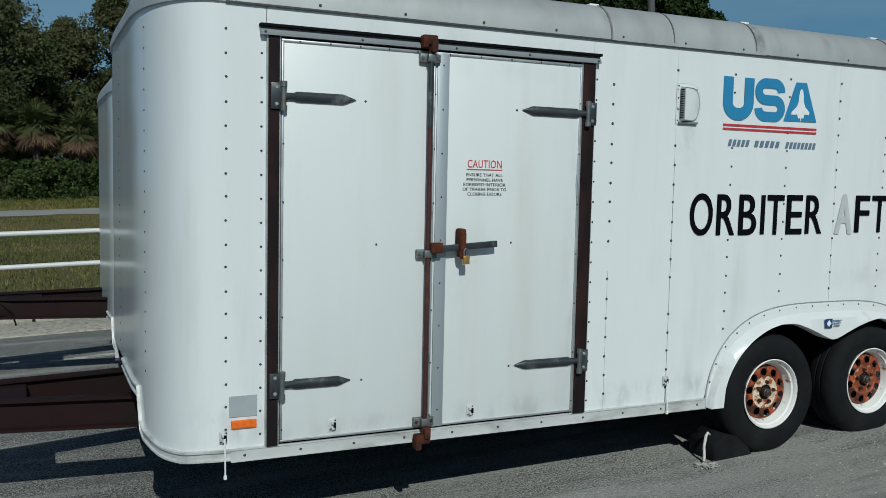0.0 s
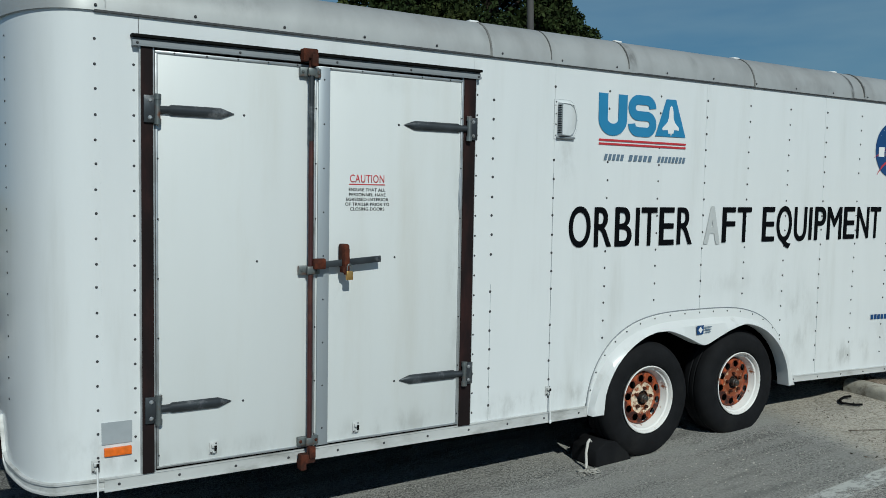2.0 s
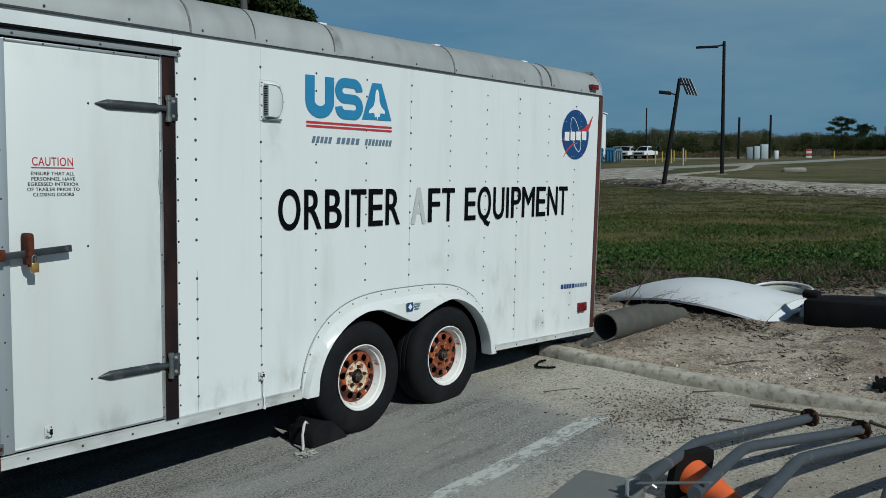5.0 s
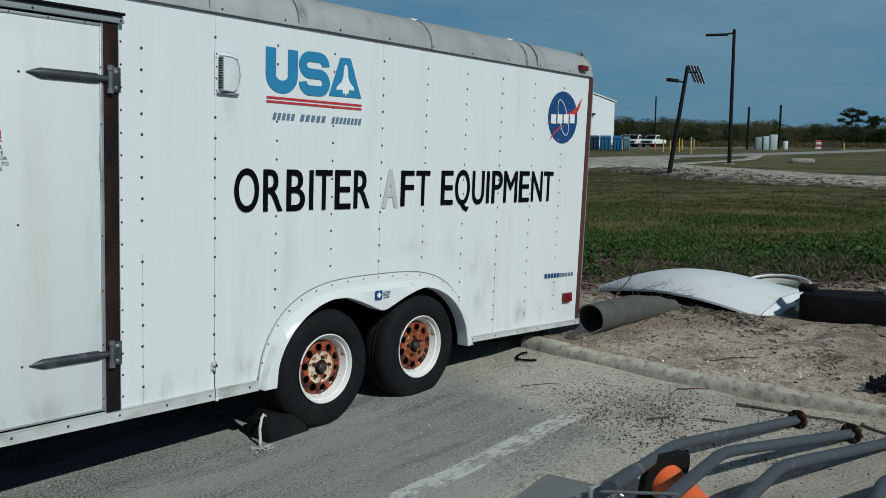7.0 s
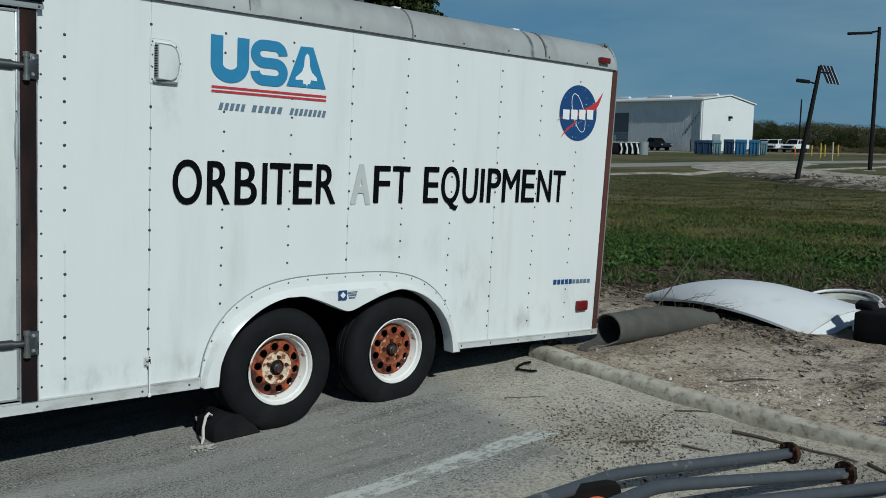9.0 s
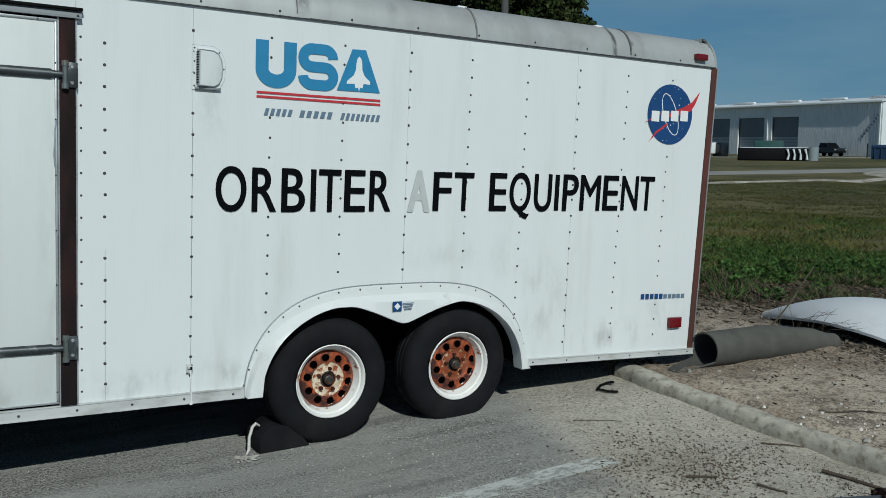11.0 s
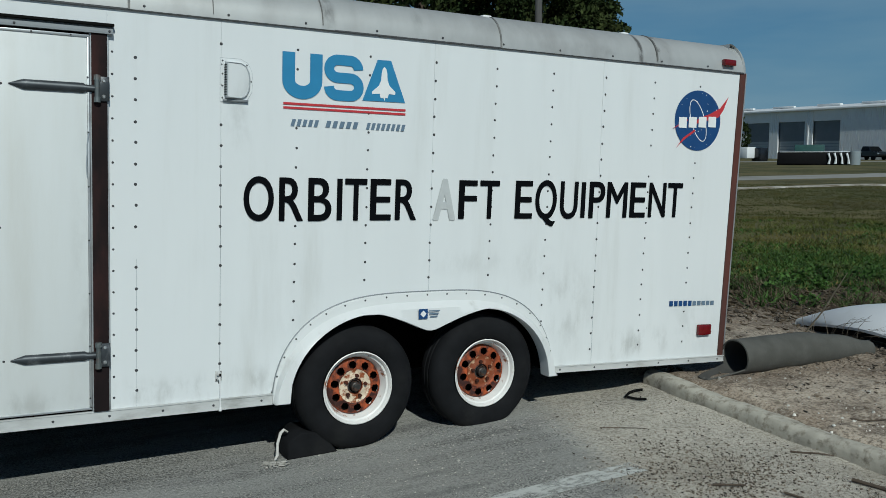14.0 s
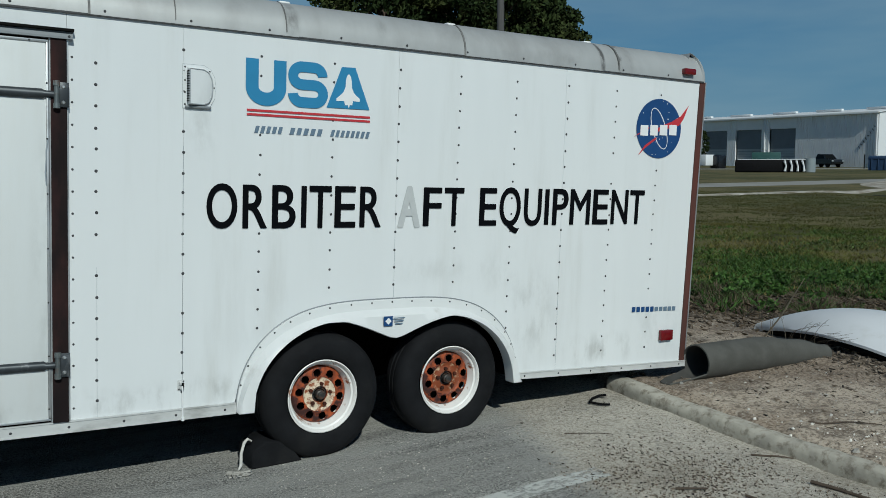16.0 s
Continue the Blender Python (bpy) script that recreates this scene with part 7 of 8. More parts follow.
def palm(x, y, h, seed, label):
    """Cabbage palm: trunk, arching fan fronds and a skirt of dead ones."""
    r = random.Random(seed)
    t = thing("palm", pose(x, y, land(x, y)), label, "palm")
    bm = bmesh.new()
    tube(bm, [(0, 0, -0.1), (0.05, 0, h * 0.5), (0.1, 0, h)], [0.24, 0.2, 0.22], 10)
    part("trunk", bm, BARK, t)
    for nm, m, n, lo, hi in (("green_fronds", PALML, 44, -0.45, 1.3), ("dead_fronds", PALMD, 26, -1.45, -0.5)):
        verts, faces = [], []
        for k in range(n):
            a, e = r.uniform(0, 6.28), r.uniform(lo, hi)
            L = r.uniform(1.0, 1.5)
            d = Vector((math.cos(a) * math.cos(e), math.sin(a) * math.cos(e), math.sin(e)))
            hub = Vector((0.1, 0, h)) + d * L * 0.55
            side = d.cross(Vector((0, 0, 1))).normalized()
            up = side.cross(d)
            for j in range(17):
                b = radians(-80 + 160 * j / 16 + r.uniform(-5, 5))
                tip = hub + (d * math.cos(b) + side * math.sin(b)) * L * 0.75 - Vector((0, 0, r.uniform(0.05, 0.35)))
                w = (d * -math.sin(b) + side * math.cos(b)) * 0.034
                k0 = len(verts)
                mid = hub.lerp(tip, 0.5) + up * 0.06
                verts += [tuple(hub), tuple(mid + w), tuple(tip), tuple(mid - w)]
                faces.append((k0, k0 + 1, k0 + 2, k0 + 3))
            k0 = len(verts)
            verts += [tuple(Vector((0.1, 0, h)) + side * 0.03), tuple(hub + side * 0.02), tuple(hub - side * 0.02), tuple(Vector((0.1, 0, h)) - side * 0.03)]
            faces.append((k0, k0 + 1, k0 + 2, k0 + 3))
        ob = raw(nm, verts, faces, m)
        ob.parent = t


palm(0.2, 57.5, 4.3, 51, "cabbage palm with a skirt of dead fronds")
palm(2.6, 58.5, 4.0, 52, "cabbage palm with brown hanging fronds")
palm(-2.0, 58.5, 4.6, 53, "cabbage palm at the edge of the woods")
palm(4.6, 59.5, 3.6, 54, "low cabbage palm in the brush")
# brush along the edge of the woods
r_ = random.Random(61)
for k in range(13):
    x = -9 + k * 1.5 + r_.uniform(-0.3, 0.3)
    y = 55.5 + r_.uniform(-0.6, 0.9)
    b = thing("bush", pose(x, y, land(x, y)), "dense leafy green bush at the wood's edge", "bush", "bushes along the wood")
    cl = [((r_.uniform(-0.9, 0.9), r_.uniform(-0.6, 0.6), r_.uniform(0.2, 2.1)), r_.uniform(0.45, 0.8)) for _ in range(12)]
    verts, faces = leaf_cards(cl, 230, 0.105, 100 + k)
    ob = raw("foliage", verts, faces, LEAFB)
    ob.parent = b
    bm = bmesh.new()
    for j in range(4):
        tube(bm, [(0, 0, -0.1), (r_.uniform(-0.5, 0.5), r_.uniform(-0.3, 0.3), 1.4)], [0.04, 0.015], 5)
    part("stem", bm, BARK, b)
# deep shade foliage behind the brush
cl = []
for k in range(230):
    cl.append(((r_.uniform(-16, 16), r_.uniform(60, 70), r_.uniform(0.4, 6.4)), r_.uniform(0.8, 1.5)))
verts, faces = leaf_cards(cl, 150, 0.21, 77)
tagged(raw("undergrowth", verts, faces, LEAFD), "dense dark undergrowth of the woods", "undergrowth", kind="stuff")

# far woods round the field
cl = []
for k in range(3400):
    az = radians(r_.uniform(2, 62))
    d = r_.uniform(188, 226)
    deg = math.degrees(az)
    top = 2.3 + 2.3 * smooth01(deg, 10, 30) + 1.1 * noise.noise(Vector((deg * 0.55, 0, 0))) + 0.7 * noise.noise(Vector((deg * 1.6, d * 0.05, 0)))
    z = 0.5 + r_.uniform(0.0, 1.0) ** 0.6 * top
    cl.append(((d * math.cos(az), d * math.sin(az), z), r_.uniform(0.7, 1.5)))
verts, faces = leaf_cards(cl, 120, 0.095, 78, 0.85)
tagged(raw("far_woods", verts, faces, FARLEAF), "low dark scrub woods beyond the field", "woods", kind="stuff")
cl = []
for k in range(900):
    az = radians(r_.uniform(2, 62))
    d = r_.uniform(228, 242)
    top = 1.7 + 2.3 * smooth01(math.degrees(az), 10, 30) + 1.1 * noise.noise(Vector((math.degrees(az) * 0.55, 0, 0)))
    cl.append(((d * math.cos(az), d * math.sin(az), 0.4 + r_.random() * top), r_.uniform(1.2, 1.9)))
verts, faces = leaf_cards(cl, 90, 0.28, 83, 0.85)
tagged(raw("deep_woods", verts, faces, FARLEAF), "solid depth of the far scrub woods", "woods", kind="stuff")
# taller mounds that stand out of the scrub
cl = []
for k in range(26):
    az = radians(r_.uniform(12, 34))
    d = r_.uniform(182, 190)
    w_, h_ = r_.uniform(1.6, 3.2), r_.uniform(3.0, 4.6)
    for _ in range(22):
        a, q = r_.uniform(0, 6.28), math.sqrt(r_.random())
        cl.append(((d * math.cos(az) + w_ * q * math.cos(a), d * math.sin(az) + w_ * q * math.sin(a), 0.5 + h_ * (1 - q * q) * r_.uniform(0.4, 1.0)), r_.uniform(0.5, 0.9)))
verts, faces = leaf_cards(cl, 110, 0.09, 80, 0.85)
tagged(raw("far_thicket", verts, faces, LEAFP), "dark rounded thickets standing out of the scrub", "thicket", kind="stuff")
cl = []
for k in range(1500):
    az = radians(r_.uniform(2, 33))
    d = r_.uniform(128, 180)
    s_ = r_.uniform(0.25, 0.75)
    if d * math.cos(az) > 96 and noise.noise(Vector((math.degrees(az) * 0.8, d * 0.06, 3))) > -0.25:
        x, y = d * math.cos(az), d * math.sin(az)
        cl.append(((x, y, land(x, y) + s_ * 0.3), s_))
verts, faces = leaf_cards(cl, 60, 0.09, 79, 0.8)
tagged(raw("far_brush", verts, faces, BRUSHB), "low brown dry brush before the woods", "brush", kind="stuff")


def pine(x, y, h, plates, seed, label):
    """Slim bare trunk with a few flat plates of needles and sky between them."""
    r = random.Random(seed)
    t = thing("pine_tree", pose(x, y, land(x, y)), label, "tree")
    bm = bmesh.new()
    tube(bm, [(0, 0, -0.1), (0.06 * h, 0.0, h * 0.35), (0.02 * h, 0, h * 0.7), (0.05 * h, 0, h * 0.95)], [0.17, 0.14, 0.11, 0.05], 8)
    cl = []
    for off, z, w in plates:
        c = Vector((0.45 * off, -0.9 * off, z))
        tube(bm, [(0.03 * h, 0, z - 0.35 * abs(off) - 0.25), tuple(c * 0.6 + Vector((0, 0, z * 0.4 - 0.15))), tuple(c)], [0.07, 0.05, 0.03], 5)
        for _ in range(int(17 * w)):
            q = r.gauss(0, 0.42) * w
            cl.append(((c.x + 0.45 * q + r.gauss(0, 0.3), c.y - 0.9 * q, z + r.gauss(0, 0.13) - 0.10 * abs(q)), r.uniform(0.28, 0.50)))
    part("trunk", bm, BARK, t)
    verts, faces = leaf_cards(cl, 70, 0.10, seed, 0.5)
    ob = raw("crown", verts, faces, LEAFP)
    ob.parent = t


pine(192.5, 55.4, 6.6, ((0.1, 6.7, 1.9), (-1.5, 5.9, 1.3), (1.6, 6.1, 1.5), (0.2, 5.5, 1.2), (-2.1, 4.7, 0.9), (1.0, 4.7, 1.1), (-0.6, 4.1, 0.9)), 81, "flat-topped pine standing over the scrub")
pine(193.5, 51.4, 5.2, ((0.0, 5.2, 1.5), (0.9, 4.7, 1.2), (-1.0, 4.5, 1.2), (0.3, 4.0, 1.3), (-0.5, 3.4, 0.9)), 82, "smaller dark pine over the scrub")

tree("yard_tree", 86.5, 79.5, 5.4, 1.5, "small green tree by the warehouse yard", LEAFP, 84, 0.2, 60, 120, 0.10)

# ---- lamps on poles ----
sl = thing("solar_lamp", pose(36.53, 18.13, land(36.53, 18.13) - 0.08, 0, 7.5, -62) @ Matrix.Scale(1.02, 4), "leaning dark pole with solar panel and lamp", "street lamp")
bm = bmesh.new()
tube(bm, [(0, 0, -0.3), (0, 0, 4.75)], [0.105, 0.075], 12)
part("pole", bm, POLE, sl)
bm = bmesh.new()
tube(bm, [(0, 0, 4.05), (-0.30, 0, 4.10)], 0.03, 8)
part("arm", bm, POLE, sl)
bm = bmesh.new()
box(bm, (-0.52, 0, 4.10), (0.52, 0.22, 0.14), 0.03)
part("lamp_head", bm, POLE, sl, "flat dark lamp head")
for k in range(4):
    x0 = -0.03 + 0.125 * k
    bm = bmesh.new()
    poly(bm, [(x0, 4.80), (x0 + 0.095, 4.80), (x0 + 0.50, 4.12), (x0 + 0.405, 4.12)], -0.02 + 0.03 * k, 0.02 + 0.03 * k)
    part("solar_panel", bm, PANELS, sl, "dark solar panel strip", False)
    bm = bmesh.new()
    poly(bm, [(x0 + 0.100, 4.80), (x0 + 0.118, 4.80), (x0 + 0.523, 4.12), (x0 + 0.505, 4.12)], -0.02 + 0.03 * k, 0.02 + 0.03 * k)
    part("panel_frame", bm, METALW, sl, "pale panel frame strip", False)
bm = bmesh.new()
tube(bm, [(0, 0, 4.5), (0.42, 0, 4.55)], 0.03, 8)
part("bracket", bm, POLE, sl)
st = thing("street_lamp", pose(51.09, 21.51, land(51.09, 21.51) - 0.12, 0, 0.3, 118), "tall dark street lamp with one arm", "street lamp")
bm = bmesh.new()
tube(bm, [(0, 0, -0.3), (0, 0, 7.85)], [0.12, 0.085], 12)
part("pole", bm, POLE, st)
bm = bmesh.new()
tube(bm, [(0, 0, 7.65), (0.35, 0, 7.60)], 0.05, 8)
part("arm", bm, POLE, st)
bm = bmesh.new()
box(bm, (0.95, 0, 7.56), (1.25, 0.28, 0.13), 0.03)
part("lamp_head", bm, POLE, st, "long flat lamp head")
bm = bmesh.new()
box(bm, (0, 0, 0.05), (0.6, 0.6, 0.2), 0.03)
part("footing", bm, CONC, st, "concrete footing")
for x, y, h in ((107.0, 42.75, 5.05), (111.1, 40.4, 5.35), (161, 82.9, 9.1)):
    p = thing("utility_pole", pose(x, y, land(x, y)), "thin far wooden pole", "pole", "far poles")
    bm = bmesh.new()
    tube(bm, [(0, 0, -0.2), (0, 0, h)], 0.14, 8)
    part("shaft", bm, POLE, p)

# ---- warehouse ----
HX, HY = 102.22, 65.55
WD = Vector((0.07, 0.9975, 0)).normalized()
WP = Vector((WD.y, -WD.x, 0))
wz = 0.08
house = thing("warehouse", Matrix(((WP.x, WD.x, 0, HX), (WP.y, WD.y, 0, HY), (0, 0, 1, wz), (0, 0, 0, 1))), "large metal warehouse, grey long side and white gable", "warehouse")
LN, GW, EH, RH = 64.0, 11.0, 6.80, 7.42
# local: x across the gable, y along the long side, z up


def ribbed(bm, y0, y1, z0, z1, x, step=0.35):
    y = y0
    while y < y1 - 0.01:
        box(bm, (x, (y + min(y + step, y1)) / 2, (z0 + z1) / 2), (0.10, min(step, y1 - y) * 0.86, z1 - z0))
        y += step


DOORS = ((12.45, 17.0), (18.4, 23.2), (24.9, 29.4))
edges = [0.0]
for a, b in DOORS:
    edges += [a, b]
edges.append(LN)
DH = 5.25
for i in range(0, len(edges), 2):
    bm = bmesh.new()
    box(bm, (0.10, (edges[i] + edges[i + 1]) / 2, EH / 2 - 0.2), (0.12, edges[i + 1] - edges[i], EH + 0.4))
    lw = part("long_wall", bm, METALG, house, "ribbed grey metal wall", False)
    bm = bmesh.new()
    ribbed(bm, edges[i], edges[i + 1], 0.0, EH, 0.03)
    tagged(part("wall_ribs", bm, METALG, lw, "", False), kind="stuff")
for a, b in DOORS:
    bm = bmesh.new()
    box(bm, (0.10, (a + b) / 2, (EH + DH) / 2), (0.12, b - a, EH - DH))
    part("door_head", bm, METALG, house, "", False)
    bm = bmesh.new()
    box(bm, (0.35, (a + b) / 2, DH / 2 - 0.2), (0.08, b - a, DH + 0.4))
    d = part("roller_door", bm, DOORG, house, "dark grey roller door", False)
    for k in range(14):
        bm = bmesh.new()
        box(bm, (0.29, (a + b) / 2, 0.16 + k * DH / 14), (0.05, b - a - 0.1, DH / 14 * 0.85))
        part("slat", bm, DOORG if k > 6 else DOORL, d, "", False)
bm = bmesh.new()
poly(bm, [(0, -0.4), (GW, -0.4), (GW, EH - 0.42), (GW * 0.5, RH), (0, EH)], -0.06, 0.10)
part("gable_wall", bm, METALW, house, "bright white gable wall", False)
bm = bmesh.new()
box(bm, (GW - 0.1, LN / 2, EH / 2 - 0.4), (0.12, LN, EH - 0.1))
box(bm, (GW / 2, LN - 0.1, EH / 2 - 0.2), (GW, 0.12, EH + 0.4))
part("back_wall", bm, METALG, house, "", False)
for x0, z0, x1, z1 in ((-0.35, EH - 0.02, GW * 0.5, RH + 0.04), (GW * 0.5, RH + 0.04, GW + 0.3, EH - 0.40)):
    bm = bmesh.new()
    poly(bm, [(x0, z0), (x1, z1), (x1, z1 + 0.14), (x0, z0 + 0.14)], -0.25, LN + 0.2)
    part("roof_slope", bm, METALW, house, "pale metal roof", False)
bm = bmesh.new()
box(bm, (-0.33, LN / 2, EH + 0.02), (0.16, LN + 0.4, 0.26), 0.02)
part("gutter", bm, METALW, house, "white eaves gutter")
for y in (2.2, 9.9, 17.3, 25.5, 33.5, 41.5):
    bm = bmesh.new()
    box(bm, (GW * 0.30, y, RH + 0.10), (0.5, 4.0, 0.26), 0.03)
    part("ridge_vent", bm, METALW, house, "long white roof vent")
for y in (17.75, 0.2):
    bm = bmesh.new()
    box(bm, (-0.10, y, EH / 2), (0.14, 0.2, EH))
    part("downpipe", bm, METALW, house, "", False)
bm = bmesh.new()
box(bm, (2.9, -0.16, 1.6), (1.5, 0.18, 1.5), 0.02)
part("wall_unit", bm, CABG, house, "grey wall unit")
bm = bmesh.new()
box(bm, (5.6, -0.25, 4.6), (0.5, 0.4, 0.3), 0.04)
part("wall_lamp", bm, POLE, house, "dark wall lamp")
# thin diagonal shadow on the long wall, built as dark bars
bm = bmesh.new()
for k in range(8):
    box(bm, (-0.06, 0.45 + 0.30 * k, 5.1 - 0.36 * k), (0.06, 0.34, 0.07), 0, Matrix.Rotation(radians(50 if k % 3 else 20), 3, 'X'))
part("wall_shadow_bars", bm, POLE, house, "dark slanting bars standing in for a shadow on the wall", False)


# ---- vehicles ----
def pickup(x, y, heading, body, label):
    t = thing("pickup_truck", pose(x, y, land(x, y), 0, 0, heading) @ Matrix.Scale(0.90, 4), label, "pickup truck", "pickups in the yard")
    bm = bmesh.new()
    # side outline, nose towards +x
    poly(bm, [(-2.85, 0.55), (2.75, 0.50), (2.85, 0.75), (2.80, 1.08), (1.45, 1.20), (-0.75, 1.20), (-0.78, 1.10), (-2.85, 1.12)], -0.95, 0.95)
    bmesh.ops.bevel(bm, geom=bm.edges[:], offset=0.05, segments=2, affect='EDGES')
    b = part("body", bm, body, t)
    bm = bmesh.new()
    for (x0, z0), (x1, z1), (x2, z2), (x3, z3) in ((((1.45, 1.18)), (0.75, 1.82), (-0.55, 1.86), (-0.78, 1.18)),):
        a = [bm.verts.new(p) for p in ((x0, -0.88, z0), (x1, -0.72, z1), (x2, -0.72, z2), (x3, -0.88, z3))]
        c = [bm.verts.new(p) for p in ((x0, 0.88, z0), (x1, 0.72, z1), (x2, 0.72, z2), (x3, 0.88, z3))]
        bm.faces.new(a)
        bm.faces.new(list(reversed(c)))
        for k in range(4):
            bm.faces.new((a[k], c[k], c[(k + 1) % 4], a[(k + 1) % 4]))
    part("cabin", bm, body, t)
    for s in (-1, 1):
        for x0, x1, x2, x3 in ((0.30, 0.26, 0.72, 1.20), (-0.68, -0.50, 0.18, 0.22)):
            bm = bmesh.new()
            vs = [bm.verts.new(p) for p in ((x0, s * 0.885, 1.24), (x1, s * 0.745, 1.74), (x2, s * 0.745, 1.74), (x3, s * 0.885, 1.24))]
            bm.faces.new(vs)
            bmesh.ops.translate(bm, vec=(0, s * 0.006, 0), verts=bm.verts)
            part("side_window", bm, CARG, t)
    bm = bmesh.new()
    bm.faces.new([bm.verts.new(p) for p in ((1.43, -0.80, 1.215), (1.43, 0.80, 1.215), (0.80, 0.66, 1.79), (0.80, -0.66, 1.79))])
    bmesh.ops.translate(bm, vec=(0.012, 0, 0.012), verts=bm.verts)
    part("windscreen", bm, CARG, t)
    bm = bmesh.new()
    box(bm, (2.84, 0, 0.82), (0.06, 1.30, 0.30), 0.02)
    part("grille", bm, CARK, t, "dark front grille")
    for s in (-1, 1):
        bm = bmesh.new()
        box(bm, (2.82, s * 0.80, 0.90), (0.08, 0.24, 0.18), 0.02)
        part("headlight", bm, CABG, t)
        for wx in (1.85, -1.75):
            bm = bmesh.new()
            lathe(bm, [(0.0, -0.02), (0.22, -0.02), (0.25, -0.05), (0.36, -0.04), (0.39, 0.02), (0.39, 0.20), (0.3, 0.24)], 20)
            if s > 0:
                bmesh.ops.rotate(bm, cent=(0, 0, 0), matrix=Matrix.Rotation(math.pi, 3, 'Z'), verts=bm.verts)
            w = part("wheel", bm, RUBBER, t)
            w.location = (wx, s * 0.90, 0.39)
    bm = bmesh.new()
    box(bm, (0, 0, 0.50), (5.0, 1.5, 0.2))
    part("underside", bm, BLACK, t)
    return t


pickup(110.6, 59.9, 192, CARW, "white pickup truck parked in the yard")
pickup(111.5, 57.6, 186, CARW, "white pickup truck beside the first")
pickup(112.6, 62.2, 190, CARW, "white pickup truck behind the bins")
pickup(99.6, 70.9, 252, CARK, "dark pickup truck by the warehouse wall")


def skip_bin(x, y, turn, sx, sy, sz, m, label):
    t = thing("waste_bin", pose(x, y, land(x, y), 0, 0, turn), label, "waste bin", "bins in the yard")
    bm = bmesh.new()
    a = [bm.verts.new(p) for p in ((-sx / 2, -sy * 0.42, 0.08), (sx / 2, -sy * 0.42, 0.08), (sx / 2, sy * 0.42, 0.08), (-sx / 2, sy * 0.42, 0.08))]
    b = [bm.verts.new(p) for p in ((-sx / 2, -sy / 2, sz), (sx / 2, -sy / 2, sz), (sx / 2, sy / 2, sz * 1.1), (-sx / 2, sy / 2, sz * 1.1))]
    bm.faces.new(a)
    bm.faces.new(b)
    for k in range(4):
        bm.faces.new((a[k], a[(k + 1) % 4], b[(k + 1) % 4], b[k]))
    part("body", bm, m, t, "", False)
    bm = bmesh.new()
    box(bm, (0, -sy / 2 - 0.03, sz * 0.92), (sx + 0.1, 0.1, 0.12), 0.02)
    part("rim", bm, m, t)
    for k in range(3):
        bm = bmesh.new()
        box(bm, (-sx / 2 + sx * (k + 0.5) / 3, -sy * 0.48, sz * 0.5), (0.10, 0.12, sz * 0.8), 0.01)
        part("rib", bm, m, t)


for (x, y, m, sx, sz, lab) in ((82.0, 52.1, BINN, 1.75, 1.35, "long navy blue waste skip"), (82.6, 50.9, BINC, 0.85, 1.35, "pale blue-grey waste bin"), (83.2, 49.9, BINN, 1.0, 1.45, "navy blue waste bin with a flat lid"), (83.8, 48.9, BINB, 1.1, 1.45, "plain blue waste bin"), (84.6, 47.9, BINB, 0.95, 1.45, "bright blue waste bin"), (85.1, 47.1, BINC, 0.65, 1.35, "faded pale blue waste bin")):
    skip_bin(x, y, -58, sx, 1.1, sz, m, lab)

# covered stack and junk before the warehouse
jz = land(88, 67)
stack = thing("covered_stack", pose(70.3, 55.3, land(70.3, 55.3), 0, 0, -51.5), "long stack under black plastic sheeting", "stack")
bm = bmesh.new()
box(bm, (0, 0, 0.58), (6.1, 1.5, 1.16), 0.12)
bmesh.ops.subdivide_edges(bm, edges=bm.edges[:], cuts=2)
for v in bm.verts:
    v.co += noise.noise_vector(v.co * 1.3) * 0.12
part("black_sheet", bm, TARBLK, stack)
bm = bmesh.new()
box(bm, (0.15, 0, 1.19), (5.9, 1.4, 0.06), 0.02)
part("white_edge", bm, METALW, stack, "crumpled white sheet on top")
for k in range(4):
    bm = bmesh.new()
    tube(bm, [(1.3 + 0.5 * k, -0.86, 1.08), (1.45 + 0.5 * k, -0.95, 0.6), (1.35 + 0.55 * k, -0.9, 0.12)], [0.10, 0.07, 0.12], 7)
    part("white_fold", bm, METALW, stack)
gbin = thing("waste_bin", pose(88.45, 70.6, jz, 0, 0, -51.5), "dark green skip with flat lid", "waste bin")
bm = bmesh.new()
box(bm, (0, 0, 0.95), (3.2, 1.8, 1.9), 0.05)
part("body", bm, TARPG, gbin)
drum = thing("cable_drum", pose(73.0, 53.0, land(73.0, 53.0)), "grey drum beside the covered stack", "drum")
bm = bmesh.new()
tube(bm, [(0, 0, 0), (0, 0, 1.28)], 0.52, 16)
part("barrel", bm, CABG, drum)
wb = thing("white_tank", pose(83.06, 75.01, land(83, 74)), "small white trailer tank with dark tractor", "trailer")
bm = bmesh.new()
box(bm, (0, 0, 1.0), (1.5, 1.6, 1.3), 0.08)
part("tank", bm, METALW, wb)
bm = bmesh.new()
box(bm, (1.1, -1.0, 0.8), (1.3, 1.4, 1.6), 0.15)
part("engine", bm, CARK, wb, "dark engine body")

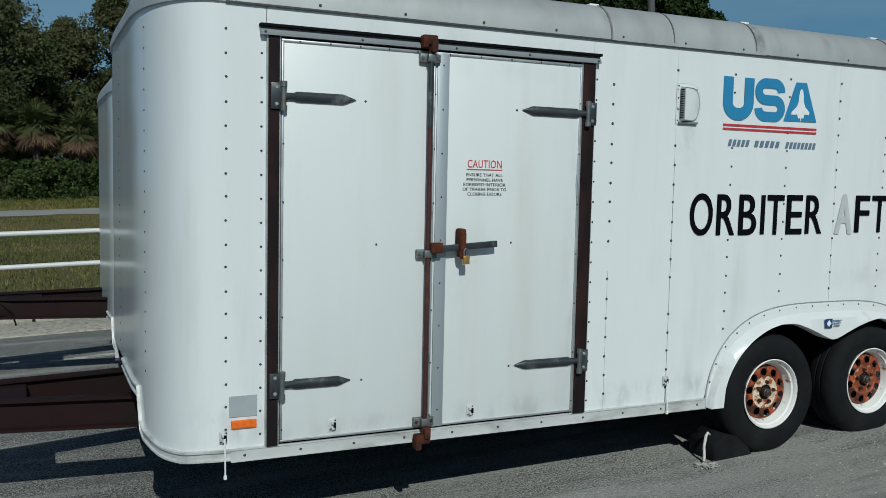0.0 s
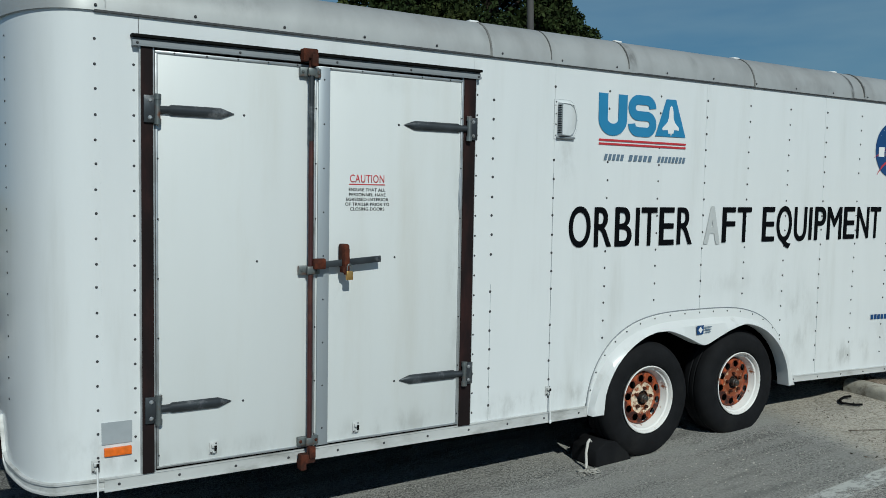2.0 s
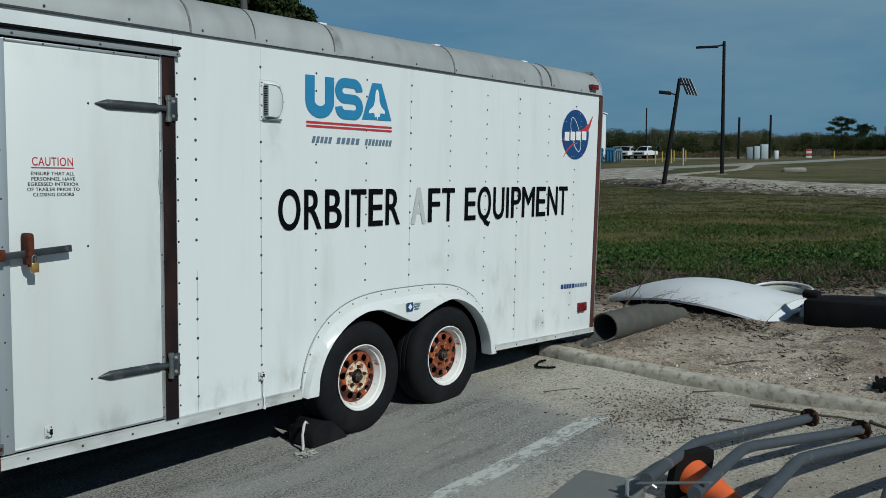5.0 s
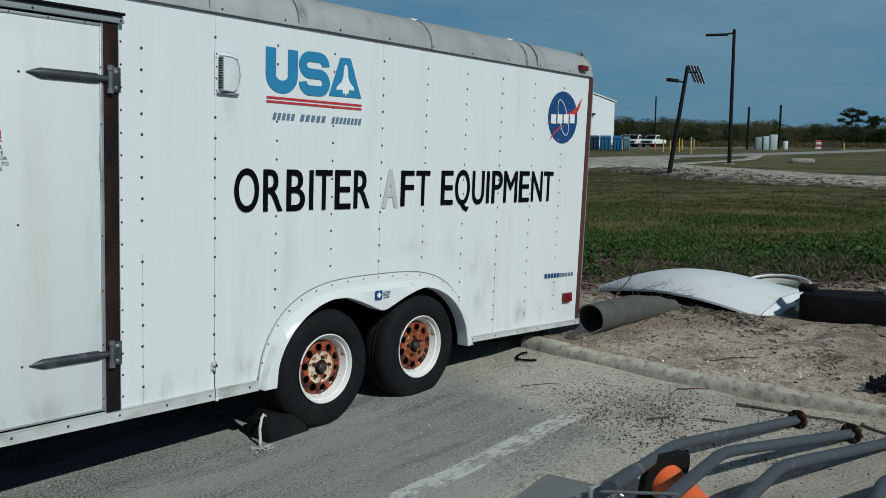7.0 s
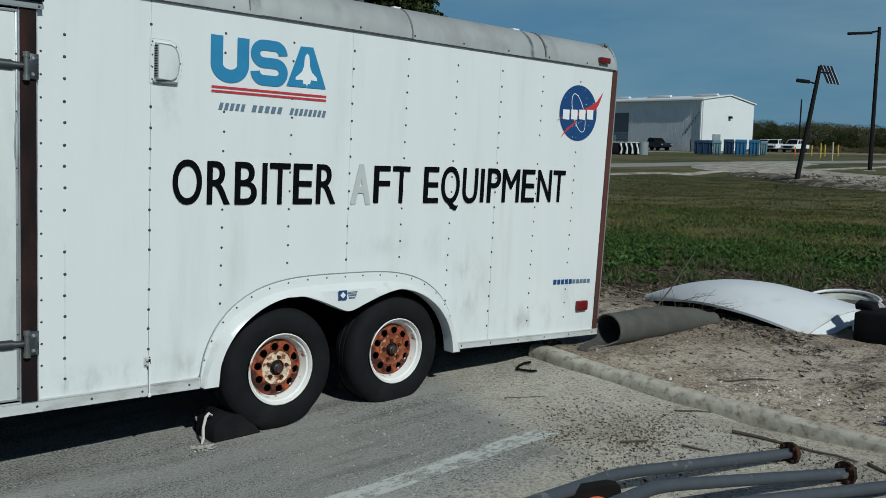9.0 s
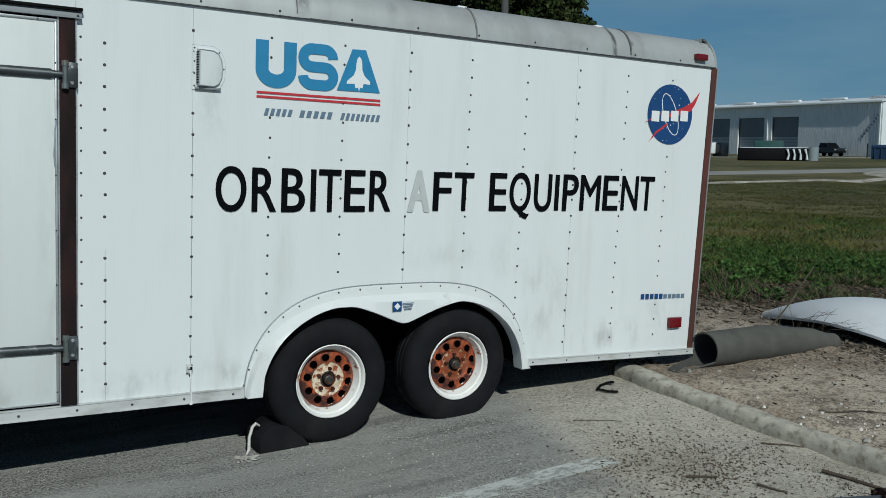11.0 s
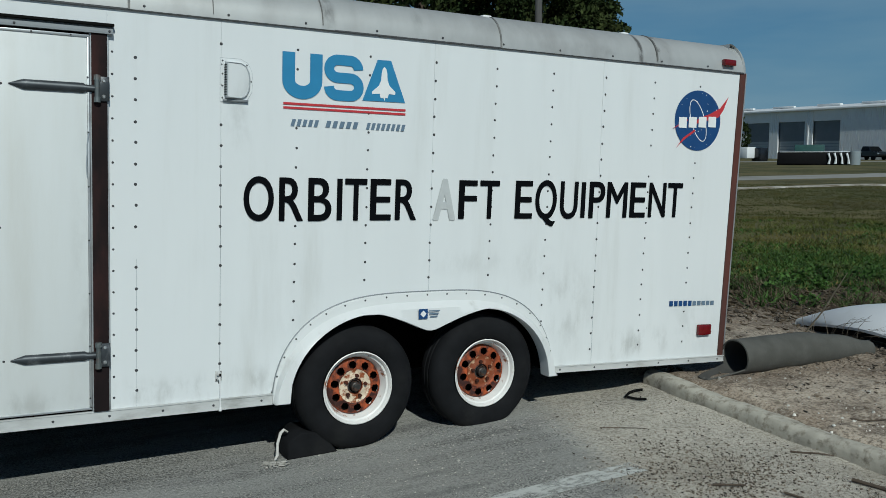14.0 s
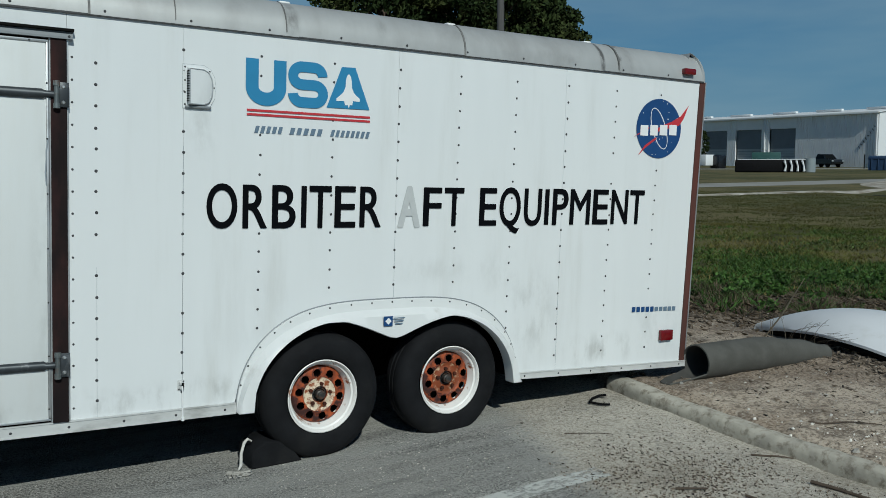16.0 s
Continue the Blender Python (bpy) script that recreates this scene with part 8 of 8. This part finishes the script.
# ---- cabinets, barrier, bollards ----
for x, y, sx, sz, m in ((102.85, 39.8, 0.75, 1.45, CABG), (103.15, 39.05, 0.70, 1.55, CABW), (103.45, 38.3, 0.80, 1.75, CABW), (103.9, 37.05, 0.40, 1.0, METALW)):
    c = thing("utility_cabinet", pose(x, y, land(x, y), 0, 0, -60), "grey metal utility cabinet in the field", "cabinet", "utility cabinets")
    bm = bmesh.new()
    box(bm, (0, 0, sz / 2), (sx, 0.7, sz), 0.03)
    part("body", bm, m, c)
    bm = bmesh.new()
    box(bm, (0, -0.37, sz / 2), (sx * 0.86, 0.03, sz * 0.86), 0.01)
    part("door", bm, m, c)
bar = thing("road_barrier", pose(105.3, 32.7, land(105, 33), 0, 0, -70) @ Matrix.Scale(0.80, 4), "red and white striped barrier with grey mesh gate", "barrier")
for k in range(4):
    bm = bmesh.new()
    box(bm, (-1.35, 0, 0.3 + 0.33 * k), (0.75, 0.1, 0.3), 0.02)
    part("board", bm, REDW if k % 2 else METALW, bar)
bm = bmesh.new()
for k in range(12):
    tube(bm, [(-0.8 + 0.2 * k, 0, 0.1), (-0.8 + 0.2 * k, 0, 1.35)], 0.035, 5)
for z in (0.15, 0.7, 1.3):
    tube(bm, [(-0.85, 0, z), (1.45, 0, z)], 0.04, 5)
part("mesh_gate", bm, POLEG, bar)
for x, y, h, m in ((91.0, 43.6, 1.2, YELLOW), (89.6, 46.1, 0.9, CONEO), (90.2, 44.6, 1.1, YELLOW), (92.0, 42.7, 1.2, YELLOW), (82.0, 39.6, 1.35, YELLOW), (80.6, 40.6, 1.25, YELLOW), (73.3, 34.3, 1.5, PALEW), (88.5, 49.5, 1.2, PALEW), (93.3, 61.2, 1.6, POLE), (97.0, 56.6, 1.3, PALEW), (105.8, 31.2, 0.9, YELLOW)):
    p = thing("bollard", pose(x, y, land(x, y)), "short yellow bollard by the road" if m is YELLOW else "squat orange marker post by the road" if m is CONEO else "short plain marker post by the road", "bollard", "posts by the road")
    bm = bmesh.new()
    tube(bm, [(0, 0, -0.1), (0, 0, h)], 0.065, 8)
    part("post", bm, m, p)
bm = bmesh.new()
box(bm, (0, 0, 0.12), (1.9, 1.3, 0.24), 0.05)
solo("concrete_lid", bm, CONC, pose(57.4, 19.4, land(57.4, 19.4), 0, 0, 20), "low grey concrete access lid in grass", "access lid")

bm = bmesh.new()
box(bm, (0, 0, 0), (36, 0.85, 0.03), 0.005)
solo("gutter_strip", bm, CONC, pose(-8, 10.86, 0.0), "pale concrete gutter strip along the lot", "gutter", kind="structure")
tag_b = thing("paper_tag", pose(-0.33, 8.22, 0.58), "small white tag on the tongue beam", "tag")
bm = bmesh.new()
box(bm, (0, 0, 0), (0.10, 0.01, 0.07), 0.002)
part("card", bm, INKWHITE, tag_b)
